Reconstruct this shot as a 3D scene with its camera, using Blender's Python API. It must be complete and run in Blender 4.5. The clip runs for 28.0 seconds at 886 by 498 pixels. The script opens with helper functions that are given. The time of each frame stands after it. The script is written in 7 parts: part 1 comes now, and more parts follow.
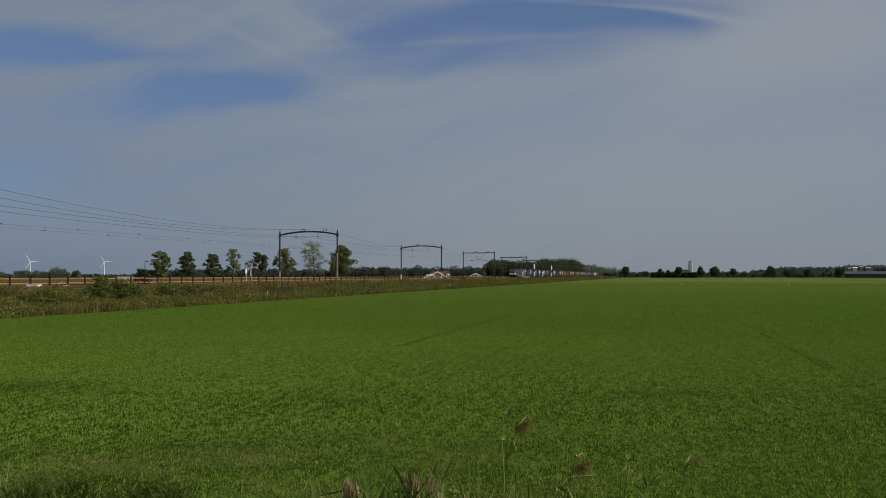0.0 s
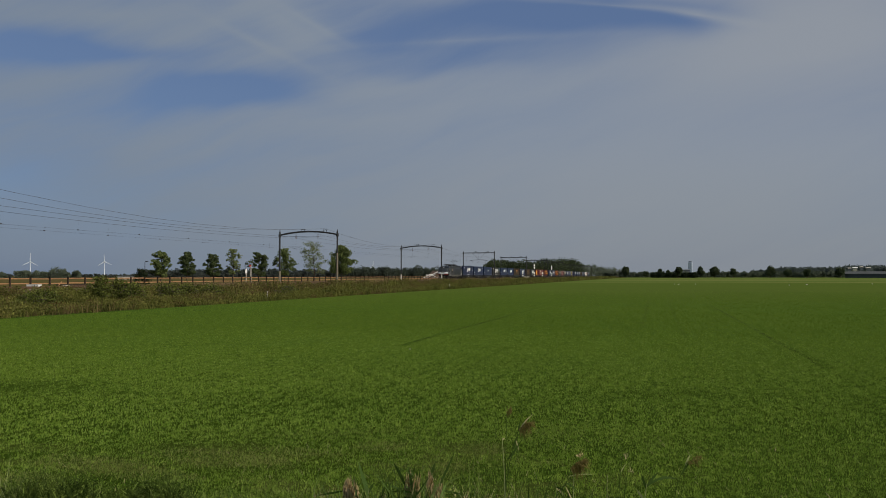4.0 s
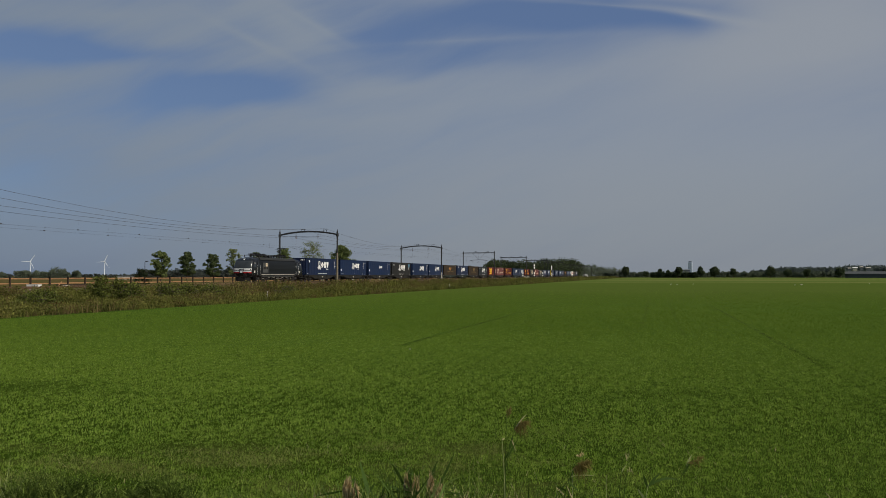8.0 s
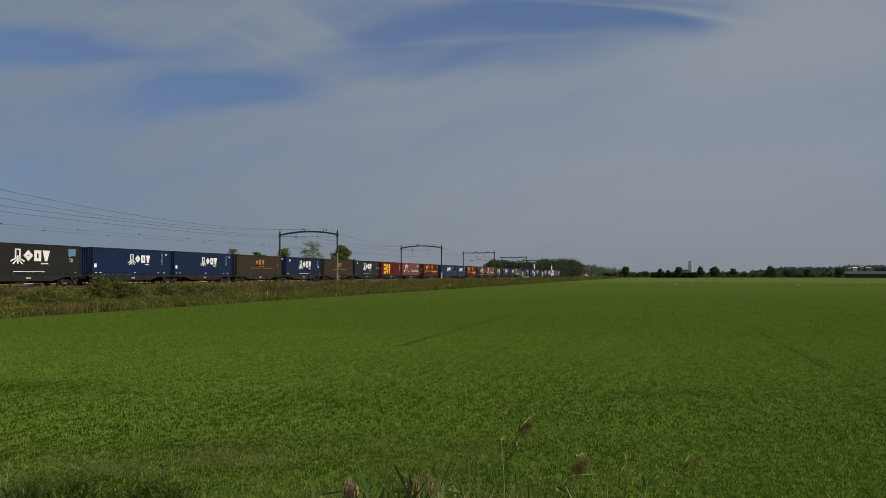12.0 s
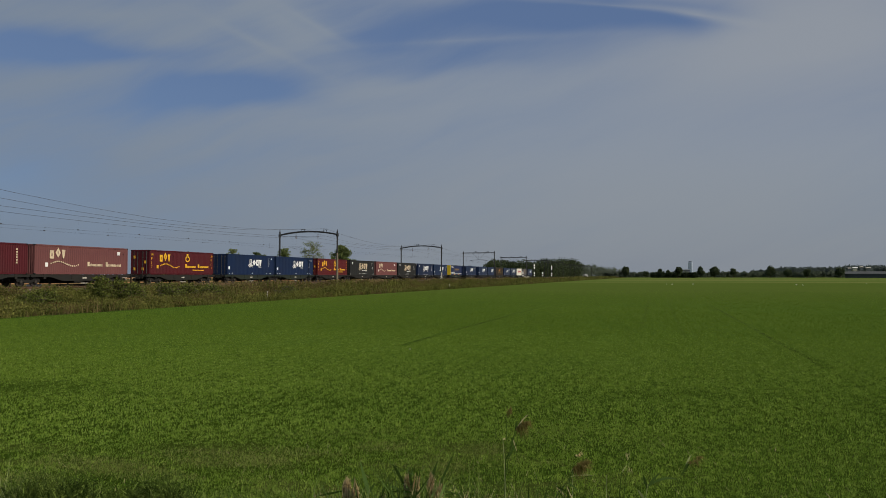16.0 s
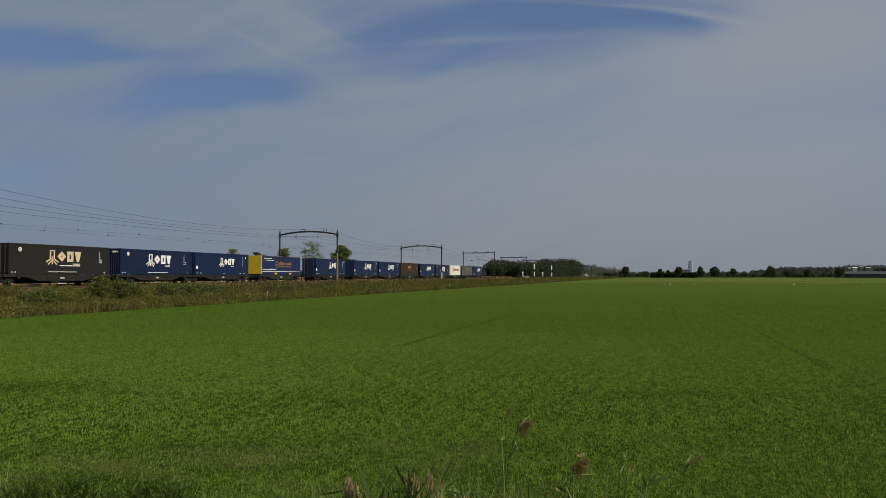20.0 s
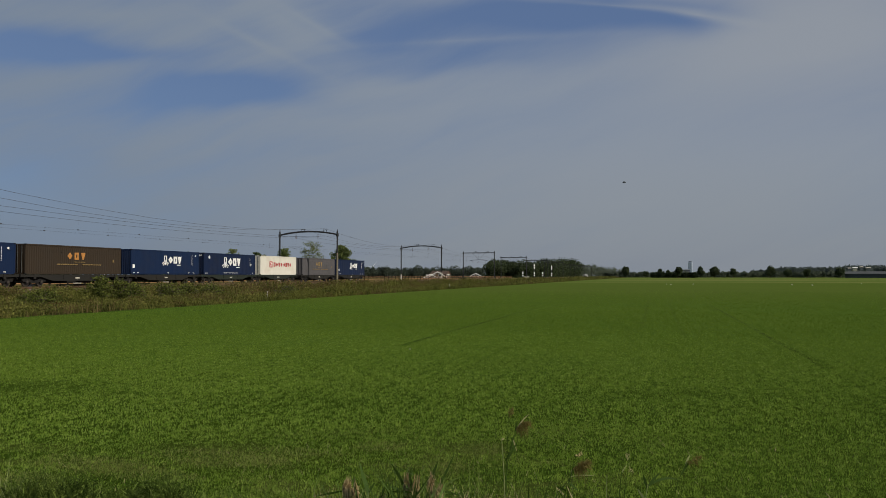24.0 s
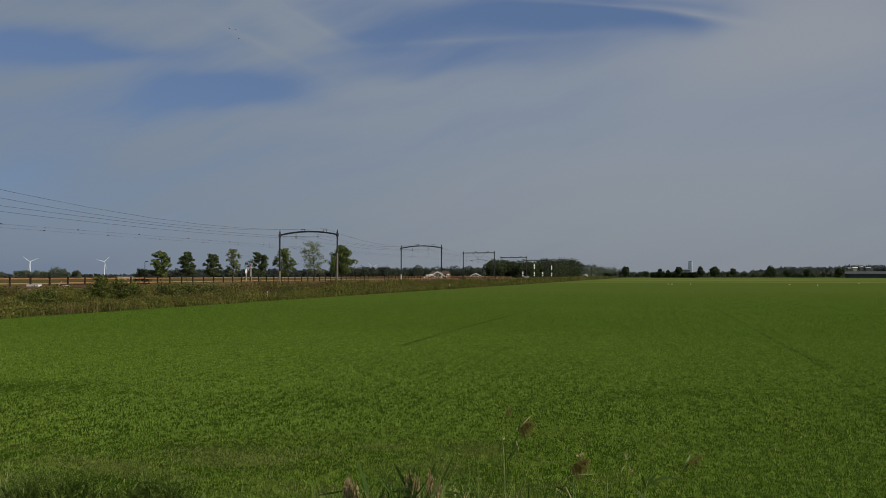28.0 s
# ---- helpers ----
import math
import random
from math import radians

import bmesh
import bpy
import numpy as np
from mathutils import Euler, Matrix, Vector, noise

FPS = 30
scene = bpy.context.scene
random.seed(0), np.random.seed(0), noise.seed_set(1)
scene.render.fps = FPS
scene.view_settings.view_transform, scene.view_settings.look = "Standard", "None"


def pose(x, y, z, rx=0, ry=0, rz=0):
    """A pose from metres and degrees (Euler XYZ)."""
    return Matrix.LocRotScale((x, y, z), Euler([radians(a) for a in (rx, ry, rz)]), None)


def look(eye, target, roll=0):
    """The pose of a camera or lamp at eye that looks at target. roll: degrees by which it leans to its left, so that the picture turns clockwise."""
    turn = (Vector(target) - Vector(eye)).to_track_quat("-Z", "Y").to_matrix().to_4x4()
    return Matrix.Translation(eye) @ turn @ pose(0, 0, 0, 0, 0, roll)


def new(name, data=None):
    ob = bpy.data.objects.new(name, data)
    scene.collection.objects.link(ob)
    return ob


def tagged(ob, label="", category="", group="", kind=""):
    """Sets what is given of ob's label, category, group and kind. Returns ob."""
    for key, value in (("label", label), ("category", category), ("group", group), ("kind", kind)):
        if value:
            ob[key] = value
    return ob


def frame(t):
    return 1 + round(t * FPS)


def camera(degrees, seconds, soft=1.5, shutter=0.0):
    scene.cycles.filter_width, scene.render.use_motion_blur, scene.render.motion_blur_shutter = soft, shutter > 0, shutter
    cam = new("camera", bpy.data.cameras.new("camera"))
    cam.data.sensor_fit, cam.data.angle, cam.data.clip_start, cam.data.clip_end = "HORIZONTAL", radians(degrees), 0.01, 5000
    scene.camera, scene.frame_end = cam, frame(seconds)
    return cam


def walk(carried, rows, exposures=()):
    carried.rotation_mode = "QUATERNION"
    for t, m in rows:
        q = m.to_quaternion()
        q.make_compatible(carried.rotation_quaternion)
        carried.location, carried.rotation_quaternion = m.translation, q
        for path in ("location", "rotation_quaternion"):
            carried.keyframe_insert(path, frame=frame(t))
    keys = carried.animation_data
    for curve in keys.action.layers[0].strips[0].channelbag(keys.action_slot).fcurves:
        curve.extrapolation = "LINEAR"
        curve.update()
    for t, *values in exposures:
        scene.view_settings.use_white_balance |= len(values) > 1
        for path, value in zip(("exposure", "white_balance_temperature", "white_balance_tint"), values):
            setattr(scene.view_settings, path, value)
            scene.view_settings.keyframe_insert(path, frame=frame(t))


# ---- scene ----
cam = camera(58.85, 28.0, soft=0.75)
EYE = pose(0, 0, 2.6, 91.94, 0, 15.14)
walk(cam, [(0.0, EYE), (28.0, EYE)], exposures=[(0.0, 0.0), (28.0, 0.0)])

# ---- light ----
SUN_BEARING, SUN_HEIGHT = 110.0, 36.0     # degrees clockwise from the line's direction, degrees up


def polar(bearing, distance, z=0.0):
    """A place by its bearing (degrees clockwise from +Y) and its distance from the viewer's stand."""
    return Vector((math.sin(radians(bearing)) * distance, math.cos(radians(bearing)) * distance, z))


sun = new("sun", bpy.data.lights.new("sun", "SUN"))
sun.data.energy, sun.data.angle, sun.data.color = 3.9, radians(0.6), (1.0, 0.92, 0.78)
s_dir = polar(SUN_BEARING, math.cos(radians(SUN_HEIGHT)), math.sin(radians(SUN_HEIGHT)))
sun.matrix_world = look(s_dir * 100, (0, 0, 0))


class Nodes:
    """A short way to write node trees."""

    def __init__(self, tree):
        self.tree, self.n, self.l = tree, tree.nodes, tree.links
        self.n.clear()

    def add(self, kind, ins=(), **props):
        node = self.n.new(kind)
        if "operation" in props:
            node.operation = props["operation"]
        if "use_clamp" in props:
            node.use_clamp = props["use_clamp"]
        if "data_type" in props:
            node.data_type = props["data_type"]
        if "blend_type" in props:
            node.blend_type = props["blend_type"]
        if "interpolation_type" in props:
            node.interpolation_type = props["interpolation_type"]
        if "vector_type" in props:
            node.vector_type = props["vector_type"]
        if "gradient_type" in props:
            node.gradient_type = props["gradient_type"]
        if "sky_type" in props:
            node.sky_type, node.sun_disc = props["sky_type"], False
        for k, v in dict(ins).items():
            self.set(node, k, v)
        return node

    def set(self, node, k, v):
        sock = node.inputs[k]
        if isinstance(v, bpy.types.NodeSocket):
            self.l.new(v, sock)
        else:
            sock.default_value = v

    def math(self, op, a, b=0.0, clamp=False):
        return self.add("ShaderNodeMath", {0: a, 1: b}, operation=op, use_clamp=clamp).outputs[0]

    def mix(self, f, a, b, blend="MIX"):
        node = self.add("ShaderNodeMix", {0: f, 6: a, 7: b}, data_type="RGBA", blend_type=blend)
        return node.outputs[2]

    def noise(self, vec, scale, detail=4.0, rough=0.55, dist=0.0):
        return self.add("ShaderNodeTexNoise", {"Vector": vec, "Scale": scale, "Detail": detail, "Roughness": rough, "Distortion": dist}).outputs["Fac"]

    def ramp(self, f, lo, hi, a=0.0, b=1.0):
        return self.add("ShaderNodeMapRange", {0: f, 1: lo, 2: hi, 3: a, 4: b}, interpolation_type="SMOOTHSTEP").outputs[0]

    def mapping(self, vec, loc=(0, 0, 0), rot=(0, 0, 0), scale=(1, 1, 1), kind="POINT"):
        return self.add("ShaderNodeMapping", {"Vector": vec, "Location": loc, "Rotation": rot, "Scale": scale}, vector_type=kind).outputs[0]


def build_world():
    world = bpy.data.worlds.new("sky")
    scene.world = world
    world.use_nodes = True
    n = Nodes(world.node_tree)
    co = n.add("ShaderNodeTexCoord").outputs["Generated"]
    sky = n.add("ShaderNodeTexSky", sky_type="NISHITA")
    sky.sun_elevation, sky.sun_rotation = radians(SUN_HEIGHT), radians(SUN_BEARING)
    sky.air_density, sky.dust_density, sky.ozone_density = 1.0, 1.2, 2.0
    base = n.add("ShaderNodeVectorMath", {0: sky.outputs[0], "Scale": 0.09}, operation="SCALE").outputs[0]
    # flat sky co-ordinates: sideways and upwards of the way that the fields lie
    b = radians(-15.14)

    def dot(v):
        return n.add("ShaderNodeVectorMath", {0: co, 1: v}, operation="DOT_PRODUCT").outputs["Value"]
    ahead = n.math("MAXIMUM", n.math("ABSOLUTE", dot((math.sin(b), math.cos(b), 0))), 0.05)
    side = n.math("DIVIDE", dot((math.cos(b), -math.sin(b), 0)), ahead)
    up = n.math("DIVIDE", dot((0, 0, 1)), ahead)
    flat = n.add("ShaderNodeCombineXYZ", {0: side, 1: up}).outputs[0]
    # thin high cloud: streaks that rise to the right, torn by finer noise
    warp = n.add("ShaderNodeTexNoise", {"Vector": flat, "Scale": 3.0, "Detail": 3.0}).outputs["Color"]
    bent = n.add("ShaderNodeVectorMath", {0: flat, 1: n.add("ShaderNodeVectorMath", {0: warp, "Scale": 0.08}, operation="SCALE").outputs[0]}, operation="ADD").outputs[0]
    streak = n.noise(n.mapping(n.mapping(bent, rot=(0, 0, radians(-10))), scale=(1.3, 7.0, 1)), 1.5, 6, 0.55, 0.3)
    fibre = n.noise(n.mapping(n.mapping(bent, rot=(0, 0, radians(-20))), scale=(1.4, 10.0, 1)), 2.2, 7, 0.6)
    cover = n.math("ADD", n.math("MULTIPLY", n.math("SUBTRACT", streak, 0.5), 0.62), n.math("MULTIPLY", n.math("SUBTRACT", fibre, 0.5), 0.78))
    cover = n.math("MULTIPLY", cover, n.ramp(side, -0.25, 0.30, 1.0, 0.32))
    cover = n.math("ADD", cover, 0.72)

    def patch(x, y, w, h, turn, amount):
        thin = h < 0.0125
        v = n.mapping(flat if thin else bent, loc=(x, y, 0.0) if thin else (x + 0.04, y + 0.04, 0.0), rot=(0, 0, radians(turn)), scale=(w, h, 1.0), kind="TEXTURE")
        g = n.add("ShaderNodeTexGradient", {"Vector": v}, gradient_type="QUADRATIC_SPHERE").outputs["Fac"]
        return n.math("MULTIPLY", g, amount)
    for gap in SKY_GAPS:
        cover = n.math("ADD", cover, patch(*gap))
    cover = n.ramp(cover, 0.05, 1.0)
    low = n.ramp(up, 0.0, 0.22, 1.0, 0.0)
    cloud = n.mix(low, (0.249, 0.288, 0.345, 1), (0.258, 0.281, 0.303, 1))
    left = n.ramp(side, -0.62, 0.20, 1.0, 0.0)
    cloud = n.mix(n.math("MULTIPLY", left, n.math("ADD", n.math("MULTIPLY", low, 0.38), 0.58)), cloud, (0.171, 0.218, 0.281, 1))
    bright = n.math("MULTIPLY", n.math("MULTIPLY", n.ramp(side, 0.0, 0.5), n.ramp(up, 0.08, 0.28)), 0.7)
    cloud = n.mix(bright, cloud, (0.290, 0.312, 0.348, 1))
    deep = n.mix(0.72, base, (0.090, 0.145, 0.290, 1))
    col = n.mix(n.math("MULTIPLY", cover, 0.95), deep, cloud)
    bg = n.add("ShaderNodeBackground", {0: col, 1: 1.0})
    n.l.new(bg.outputs[0], n.add("ShaderNodeOutputWorld").inputs[0])


# blue gaps (minus) and thicker veils (plus): sideways, upwards, half width, half height, turn, amount
SKY_GAPS = [(-0.06, 0.298, 0.22, 0.06, 12, -0.34), (0.30, 0.326, 0.20, 0.036, -6, -0.45), (0.02, 0.302, 0.34, 0.0105, 3, 0.22), (0.08, 0.274, 0.30, 0.035, 6, -0.30), (-0.40, 0.283, 0.20, 0.020, -5, -0.45),
            (0.11, 0.329, 0.42, 0.056, 1, -0.76), (0.15, 0.336, 0.20, 0.034, 2, -0.5), (0.04, 0.283, 0.40, 0.052, 9, -0.36), (-0.10, 0.305, 0.16, 0.04, 14, -0.3),
            (-0.265, 0.236, 0.19, 0.036, -5, -1.0), (-0.33, 0.226, 0.27, 0.052, 2, -0.60), (-0.50, 0.296, 0.22, 0.042, -5, -1.0), (-0.56, 0.285, 0.16, 0.05, 0, -0.4),
            (-0.43, 0.335, 0.22, 0.030, -4, 0.30), (-0.20, 0.318, 0.15, 0.05, -32, 0.40), (-0.24, 0.300, 0.15, 0.012, -26, 0.25), (-0.17, 0.325, 0.12, 0.010, -30, 0.2), (0.45, 0.30, 0.30, 0.09, 12, 0.45),
            (-0.05, 0.245, 0.5, 0.035, 10, 0.22), (0.220, 0.3475, 0.20, 0.010, -4, 0.45), (0.330, 0.335, 0.14, 0.0122, -9, 0.42), (-0.1, 0.20, 0.45, 0.03, 10, 0.2),
            (-0.54, 0.12, 0.30, 0.16, 0, -0.45), (0.3, 0.13, 0.6, 0.14, 0, 0.35)]
build_world()

# ---- materials ----


def material(name, build):
    m = bpy.data.materials.new(name)
    m.use_nodes = True
    n = Nodes(m.node_tree)
    bsdf = n.add("ShaderNodeBsdfPrincipled")
    n.l.new(bsdf.outputs[0], n.add("ShaderNodeOutputMaterial").inputs[0])
    build(n, bsdf)
    return m


def plain(name, color, rough=0.6, metal=0.0, wear=0.12, scale=1.5, grime=(0.026, 0.022, 0.017), bump=0.0):
    """Paint, metal or wood: a colour that wanders at two scales, with grime in patches."""
    def build(n, bsdf):
        co = n.add("ShaderNodeTexCoord").outputs["Object"]
        big, fine = n.noise(co, scale, 5), n.noise(n.mapping(co, scale=(1, 1, 0.25)), scale * 9, 4)
        f = n.math("MULTIPLY", n.ramp(big, 0.42, 0.75), wear * 2.0, True)
        col = n.mix(f, (*color, 1), (*grime, 1))
        col = n.mix(n.math("MULTIPLY", fine, wear), col, tuple(min(1, c * 1.35 + 0.002) for c in color) + (1,))
        n.set(bsdf, "Base Color", col)
        n.set(bsdf, "Roughness", n.math("ADD", n.math("MULTIPLY", fine, 0.2), rough - 0.1))
        n.set(bsdf, "Metallic", metal)
        n.set(bsdf, "Specular IOR Level", 0.5 if rough < 0.3 else 0.22)
        if bump:
            n.set(bsdf, "Normal", n.add("ShaderNodeBump", {"Height": fine, "Strength": bump, "Distance": 0.01}).outputs[0])
    return material(name, build)


def leafy(name, dark, light, rough=0.6, trans=0.25, gloss=0.08, clump_scale=0.35, share=0.4, power=1.0):
    """Leaves: colour by leaf and by clump, some light passing through."""
    m = bpy.data.materials.new(name)
    m.use_nodes = True
    n = Nodes(m.node_tree)
    geo, co = n.add("ShaderNodeNewGeometry"), n.add("ShaderNodeTexCoord").outputs["Object"]
    f = n.math("ADD", n.math("MULTIPLY", n.math("POWER", geo.outputs["Random Per Island"], power), 1.0 - share), n.math("MULTIPLY", n.ramp(n.noise(co, clump_scale, 3, 0.65), 0.32, 0.68), share))
    col = n.mix(f, (*dark, 1), (*light, 1))
    bsdf = n.add("ShaderNodeBsdfPrincipled", {"Base Color": col, "Roughness": rough})
    bsdf.inputs["Specular IOR Level"].default_value = gloss
    tr = n.add("ShaderNodeBsdfTranslucent", {0: col})
    mixed = n.add("ShaderNodeMixShader", {0: trans, 1: bsdf.outputs[0], 2: tr.outputs[0]})
    n.l.new(mixed.outputs[0], n.add("ShaderNodeOutputMaterial").inputs[0])
    return m


def ground_build(n, bsdf):
    co = n.add("ShaderNodeTexCoord").outputs["Object"]
    xyz = n.add("ShaderNodeSeparateXYZ", {0: co})
    x, y = xyz.outputs[0], xyz.outputs[1]
    big, mid, fine = n.noise(co, 0.03, 4), n.noise(co, 0.35, 5), n.noise(co, 9.0, 5, 0.65)
    rows = n.noise(n.mapping(co, scale=(2.0, 0.05, 1)), 1.0, 4, 0.7)
    grass = n.mix(n.ramp(big, 0.35, 0.65), (0.058, 0.106, 0.015, 1), (0.074, 0.122, 0.018, 1))
    grass = n.mix(n.math("MULTIPLY", n.ramp(mid, 0.45, 0.75), 0.35), grass, (0.074, 0.100, 0.008, 1))
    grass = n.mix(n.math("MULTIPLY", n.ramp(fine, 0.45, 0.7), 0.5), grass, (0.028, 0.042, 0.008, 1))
    fleck = n.noise(n.mapping(co, scale=(1.0, 0.6, 1)), 3.2, 5, 0.7)
    grass = n.mix(n.math("MULTIPLY", n.ramp(fleck, 0.52, 0.68), 0.45), grass, (0.034, 0.062, 0.007, 1))
    grass = n.mix(n.math("MULTIPLY", n.ramp(rows, 0.46, 0.66), 0.42), grass, (0.048, 0.078, 0.011, 1))
    # further out the crop is thinner and more olive
    olive = n.ramp(n.math("ADD", y, n.math("MULTIPLY", big, 60.0)), 70.0, 170.0, 0.0, 0.75)
    grass = n.mix(olive, grass, (0.078, 0.108, 0.022, 1))
    # drilled wheel lines that run away over the field
    broken = n.ramp(n.noise(co, 1.1, 3), 0.42, 0.58, 0.15, 1.0)
    for x0, y0, y1, amount in TRAMLINES:
        off = n.math("ABSOLUTE", n.math("SUBTRACT", n.math("ADD", x, n.math("MULTIPLY", n.math("SUBTRACT", mid, 0.5), 0.25)), x0))
        line = n.math("MULTIPLY", n.ramp(off, 0.05, 0.18, amount, 0.0), broken)
        line = n.math("MULTIPLY", line, n.math("MULTIPLY", n.ramp(y, y0 - 4.0, y0 + 4.0), n.ramp(y, y1 * 0.7, y1, 1.0, 0.0)))
        grass = n.mix(line, grass, (0.026, 0.040, 0.008, 1))
    # soil near the margin, darkened by thin to paint the shade between blades
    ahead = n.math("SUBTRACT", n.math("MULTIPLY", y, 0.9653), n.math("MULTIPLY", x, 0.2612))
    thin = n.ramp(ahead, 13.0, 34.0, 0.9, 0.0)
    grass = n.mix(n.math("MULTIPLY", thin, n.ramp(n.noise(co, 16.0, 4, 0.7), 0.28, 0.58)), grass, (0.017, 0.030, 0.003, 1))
    # worn, thin patches along the near margin
    worn = n.math("MULTIPLY", n.ramp(n.noise(n.mapping(co, rot=(0, 0, radians(-15)), scale=(0.6, 1.6, 1)), 0.8, 4, 0.6), 0.47, 0.60), n.math("MULTIPLY", n.ramp(ahead, 10.2, 14.5, 0.38, 0.0), n.math("MULTIPLY", n.ramp(ahead, 5.0, 8.0), n.ramp(x, -1.5, 1.0, 1.0, 0.15))))
    grass = n.mix(worn, grass, n.mix(n.ramp(n.noise(co, 30.0, 4, 0.7), 0.38, 0.62), (0.120, 0.122, 0.036, 1), (0.040, 0.050, 0.010, 1)))
    # stubble-coloured and mown land further out
    far = n.ramp(n.math("ADD", y, n.math("MULTIPLY", n.math("SUBTRACT", big, 0.5), 10)), 292.0, 300.0)
    bands = n.noise(n.mapping(co, rot=(0, 0, radians(-12)), scale=(0.006, 0.035, 1)), 1.0, 4)
    mown = n.mix(n.ramp(bands, 0.40, 0.58), (0.138, 0.158, 0.046, 1), (0.072, 0.112, 0.020, 1))
    grass = n.mix(far, grass, mown)
    west = n.ramp(x, -66.0, -62.0, 1.0, 0.0)
    dry = n.mix(n.ramp(mid, 0.4, 0.6), (0.11, 0.080, 0.034, 1), (0.075, 0.072, 0.026, 1))
    grass = n.mix(west, grass, dry)
    bank = n.math("MULTIPLY", n.ramp(x, -39.5, -37.6, 1.0, 0.0), n.math("SUBTRACT", 1.0, west))
    grass = n.mix(bank, grass, n.mix(mid, (0.018, 0.022, 0.007, 1), (0.034, 0.030, 0.012, 1)))
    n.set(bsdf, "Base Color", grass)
    n.set(bsdf, "Roughness", 0.95)
    n.set(bsdf, "Specular IOR Level", 0.0)
    n.set(bsdf, "Normal", n.add("ShaderNodeBump", {"Height": n.math("ADD", fine, mid), "Strength": 0.5, "Distance": 0.06}).outputs[0])


# sideways place, near end, far end, strength
TRAMLINES = [(4.6, 24.0, 80.0, 0.8), (-9.2, 28.0, 66.0, 0.85), (-0.7, 40.0, 100.0, 0.5), (1.2, 34.0, 90.0, 0.4), (-22.0, 40.0, 80.0, 0.3)]
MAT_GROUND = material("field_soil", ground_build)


def ballast_build(n, bsdf):
    co = n.add("ShaderNodeTexCoord").outputs["Object"]
    v = n.add("ShaderNodeTexVoronoi", {"Vector": co, "Scale": 14.0})
    col = n.mix(n.noise(co, 0.8, 4), (0.065, 0.040, 0.026, 1), (0.115, 0.075, 0.046, 1))
    col = n.mix(n.math("MULTIPLY", v.outputs["Distance"], 0.9), col, (0.05, 0.03, 0.022, 1))
    n.set(bsdf, "Base Color", col)
    n.set(bsdf, "Roughness", 0.95)
    n.set(bsdf, "Normal", n.add("ShaderNodeBump", {"Height": v.outputs["Distance"], "Strength": 0.9, "Distance": 0.04}).outputs[0])


MAT_BALLAST = material("ballast_stone", ballast_build)
MAT_RAIL = plain("rusty_rail_steel", (0.12, 0.070, 0.045), 0.6, 0.3)
MAT_SLEEPER = plain("concrete_sleeper", (0.22, 0.20, 0.17), 0.9)
MAT_MAST = plain("dark_galvanised_mast", (0.026, 0.028, 0.030), 0.7, 0.1, 0.2, 0.8)
MAT_MASTFOOT = plain("pale_concrete_foot", (0.42, 0.39, 0.34), 0.9, 0, 0.2)
# lower part of the first masts, paler than the top
MAT_LOWER_MAST = plain("beige_lower_mast", (0.185, 0.160, 0.115), 0.9, 0, 0.25, 1.0, (0.10, 0.08, 0.06))
MAT_WIRE = plain("weathered_copper_wire", (0.06, 0.06, 0.065), 0.6, 0.3)
MAT_INSULATOR = plain("brown_insulator", (0.10, 0.06, 0.045), 0.35)
MAT_POST = plain("dark_fence_timber", (0.036, 0.023, 0.015), 0.85, 0, 0.3)
MAT_BOARD = plain("weathered_orange_timber", (0.30, 0.162, 0.078), 0.85, 0, 0.35)
MAT_WHITE = plain("white_paint", (0.80, 0.79, 0.76), 0.55, 0, 0.10)
MAT_BLACK = plain("black_paint", (0.015, 0.015, 0.016), 0.5, 0, 0.08)
MAT_RED = plain("red_paint", (0.45, 0.03, 0.03), 0.5, 0, 0.1)
MAT_LOCO = plain("black_loco_paint", (0.0065, 0.007, 0.0075), 0.32, 0, 0.06, 0.6, (0.012, 0.011, 0.010))
MAT_CAB = plain("black_cab_paint", (0.004, 0.0042, 0.0045), 0.24, 0, 0.04, 0.6, (0.008, 0.007, 0.006))
# greyer than the body: sky sheen on the roof slope, painted as colour
MAT_FAIRING = plain("sky_sheen_roof_fairing", (0.022, 0.023, 0.022), 0.6, 0, 0.2)
MAT_LOCO_TRIM = plain("grey_loco_trim", (0.058, 0.060, 0.058), 0.5, 0, 0.2)
MAT_GLASS = plain("dark_cab_glass", (0.02, 0.025, 0.03), 0.08, 0, 0.02)
MAT_BOGIE = plain("brown_black_bogie", (0.014, 0.013, 0.012), 0.85, 0.1, 0.2)
MAT_WHEEL = plain("worn_wheel_steel", (0.09, 0.075, 0.065), 0.5, 0.6, 0.2)
MAT_SILL = plain("brown_grey_wagon_frame", (0.019, 0.018, 0.016), 0.8, 0.1, 0.30, 0.8)
MAT_GREEN_SILL = plain("dark_green_wagon_frame", (0.020, 0.026, 0.020), 0.7, 0.1, 0.3, 0.8)
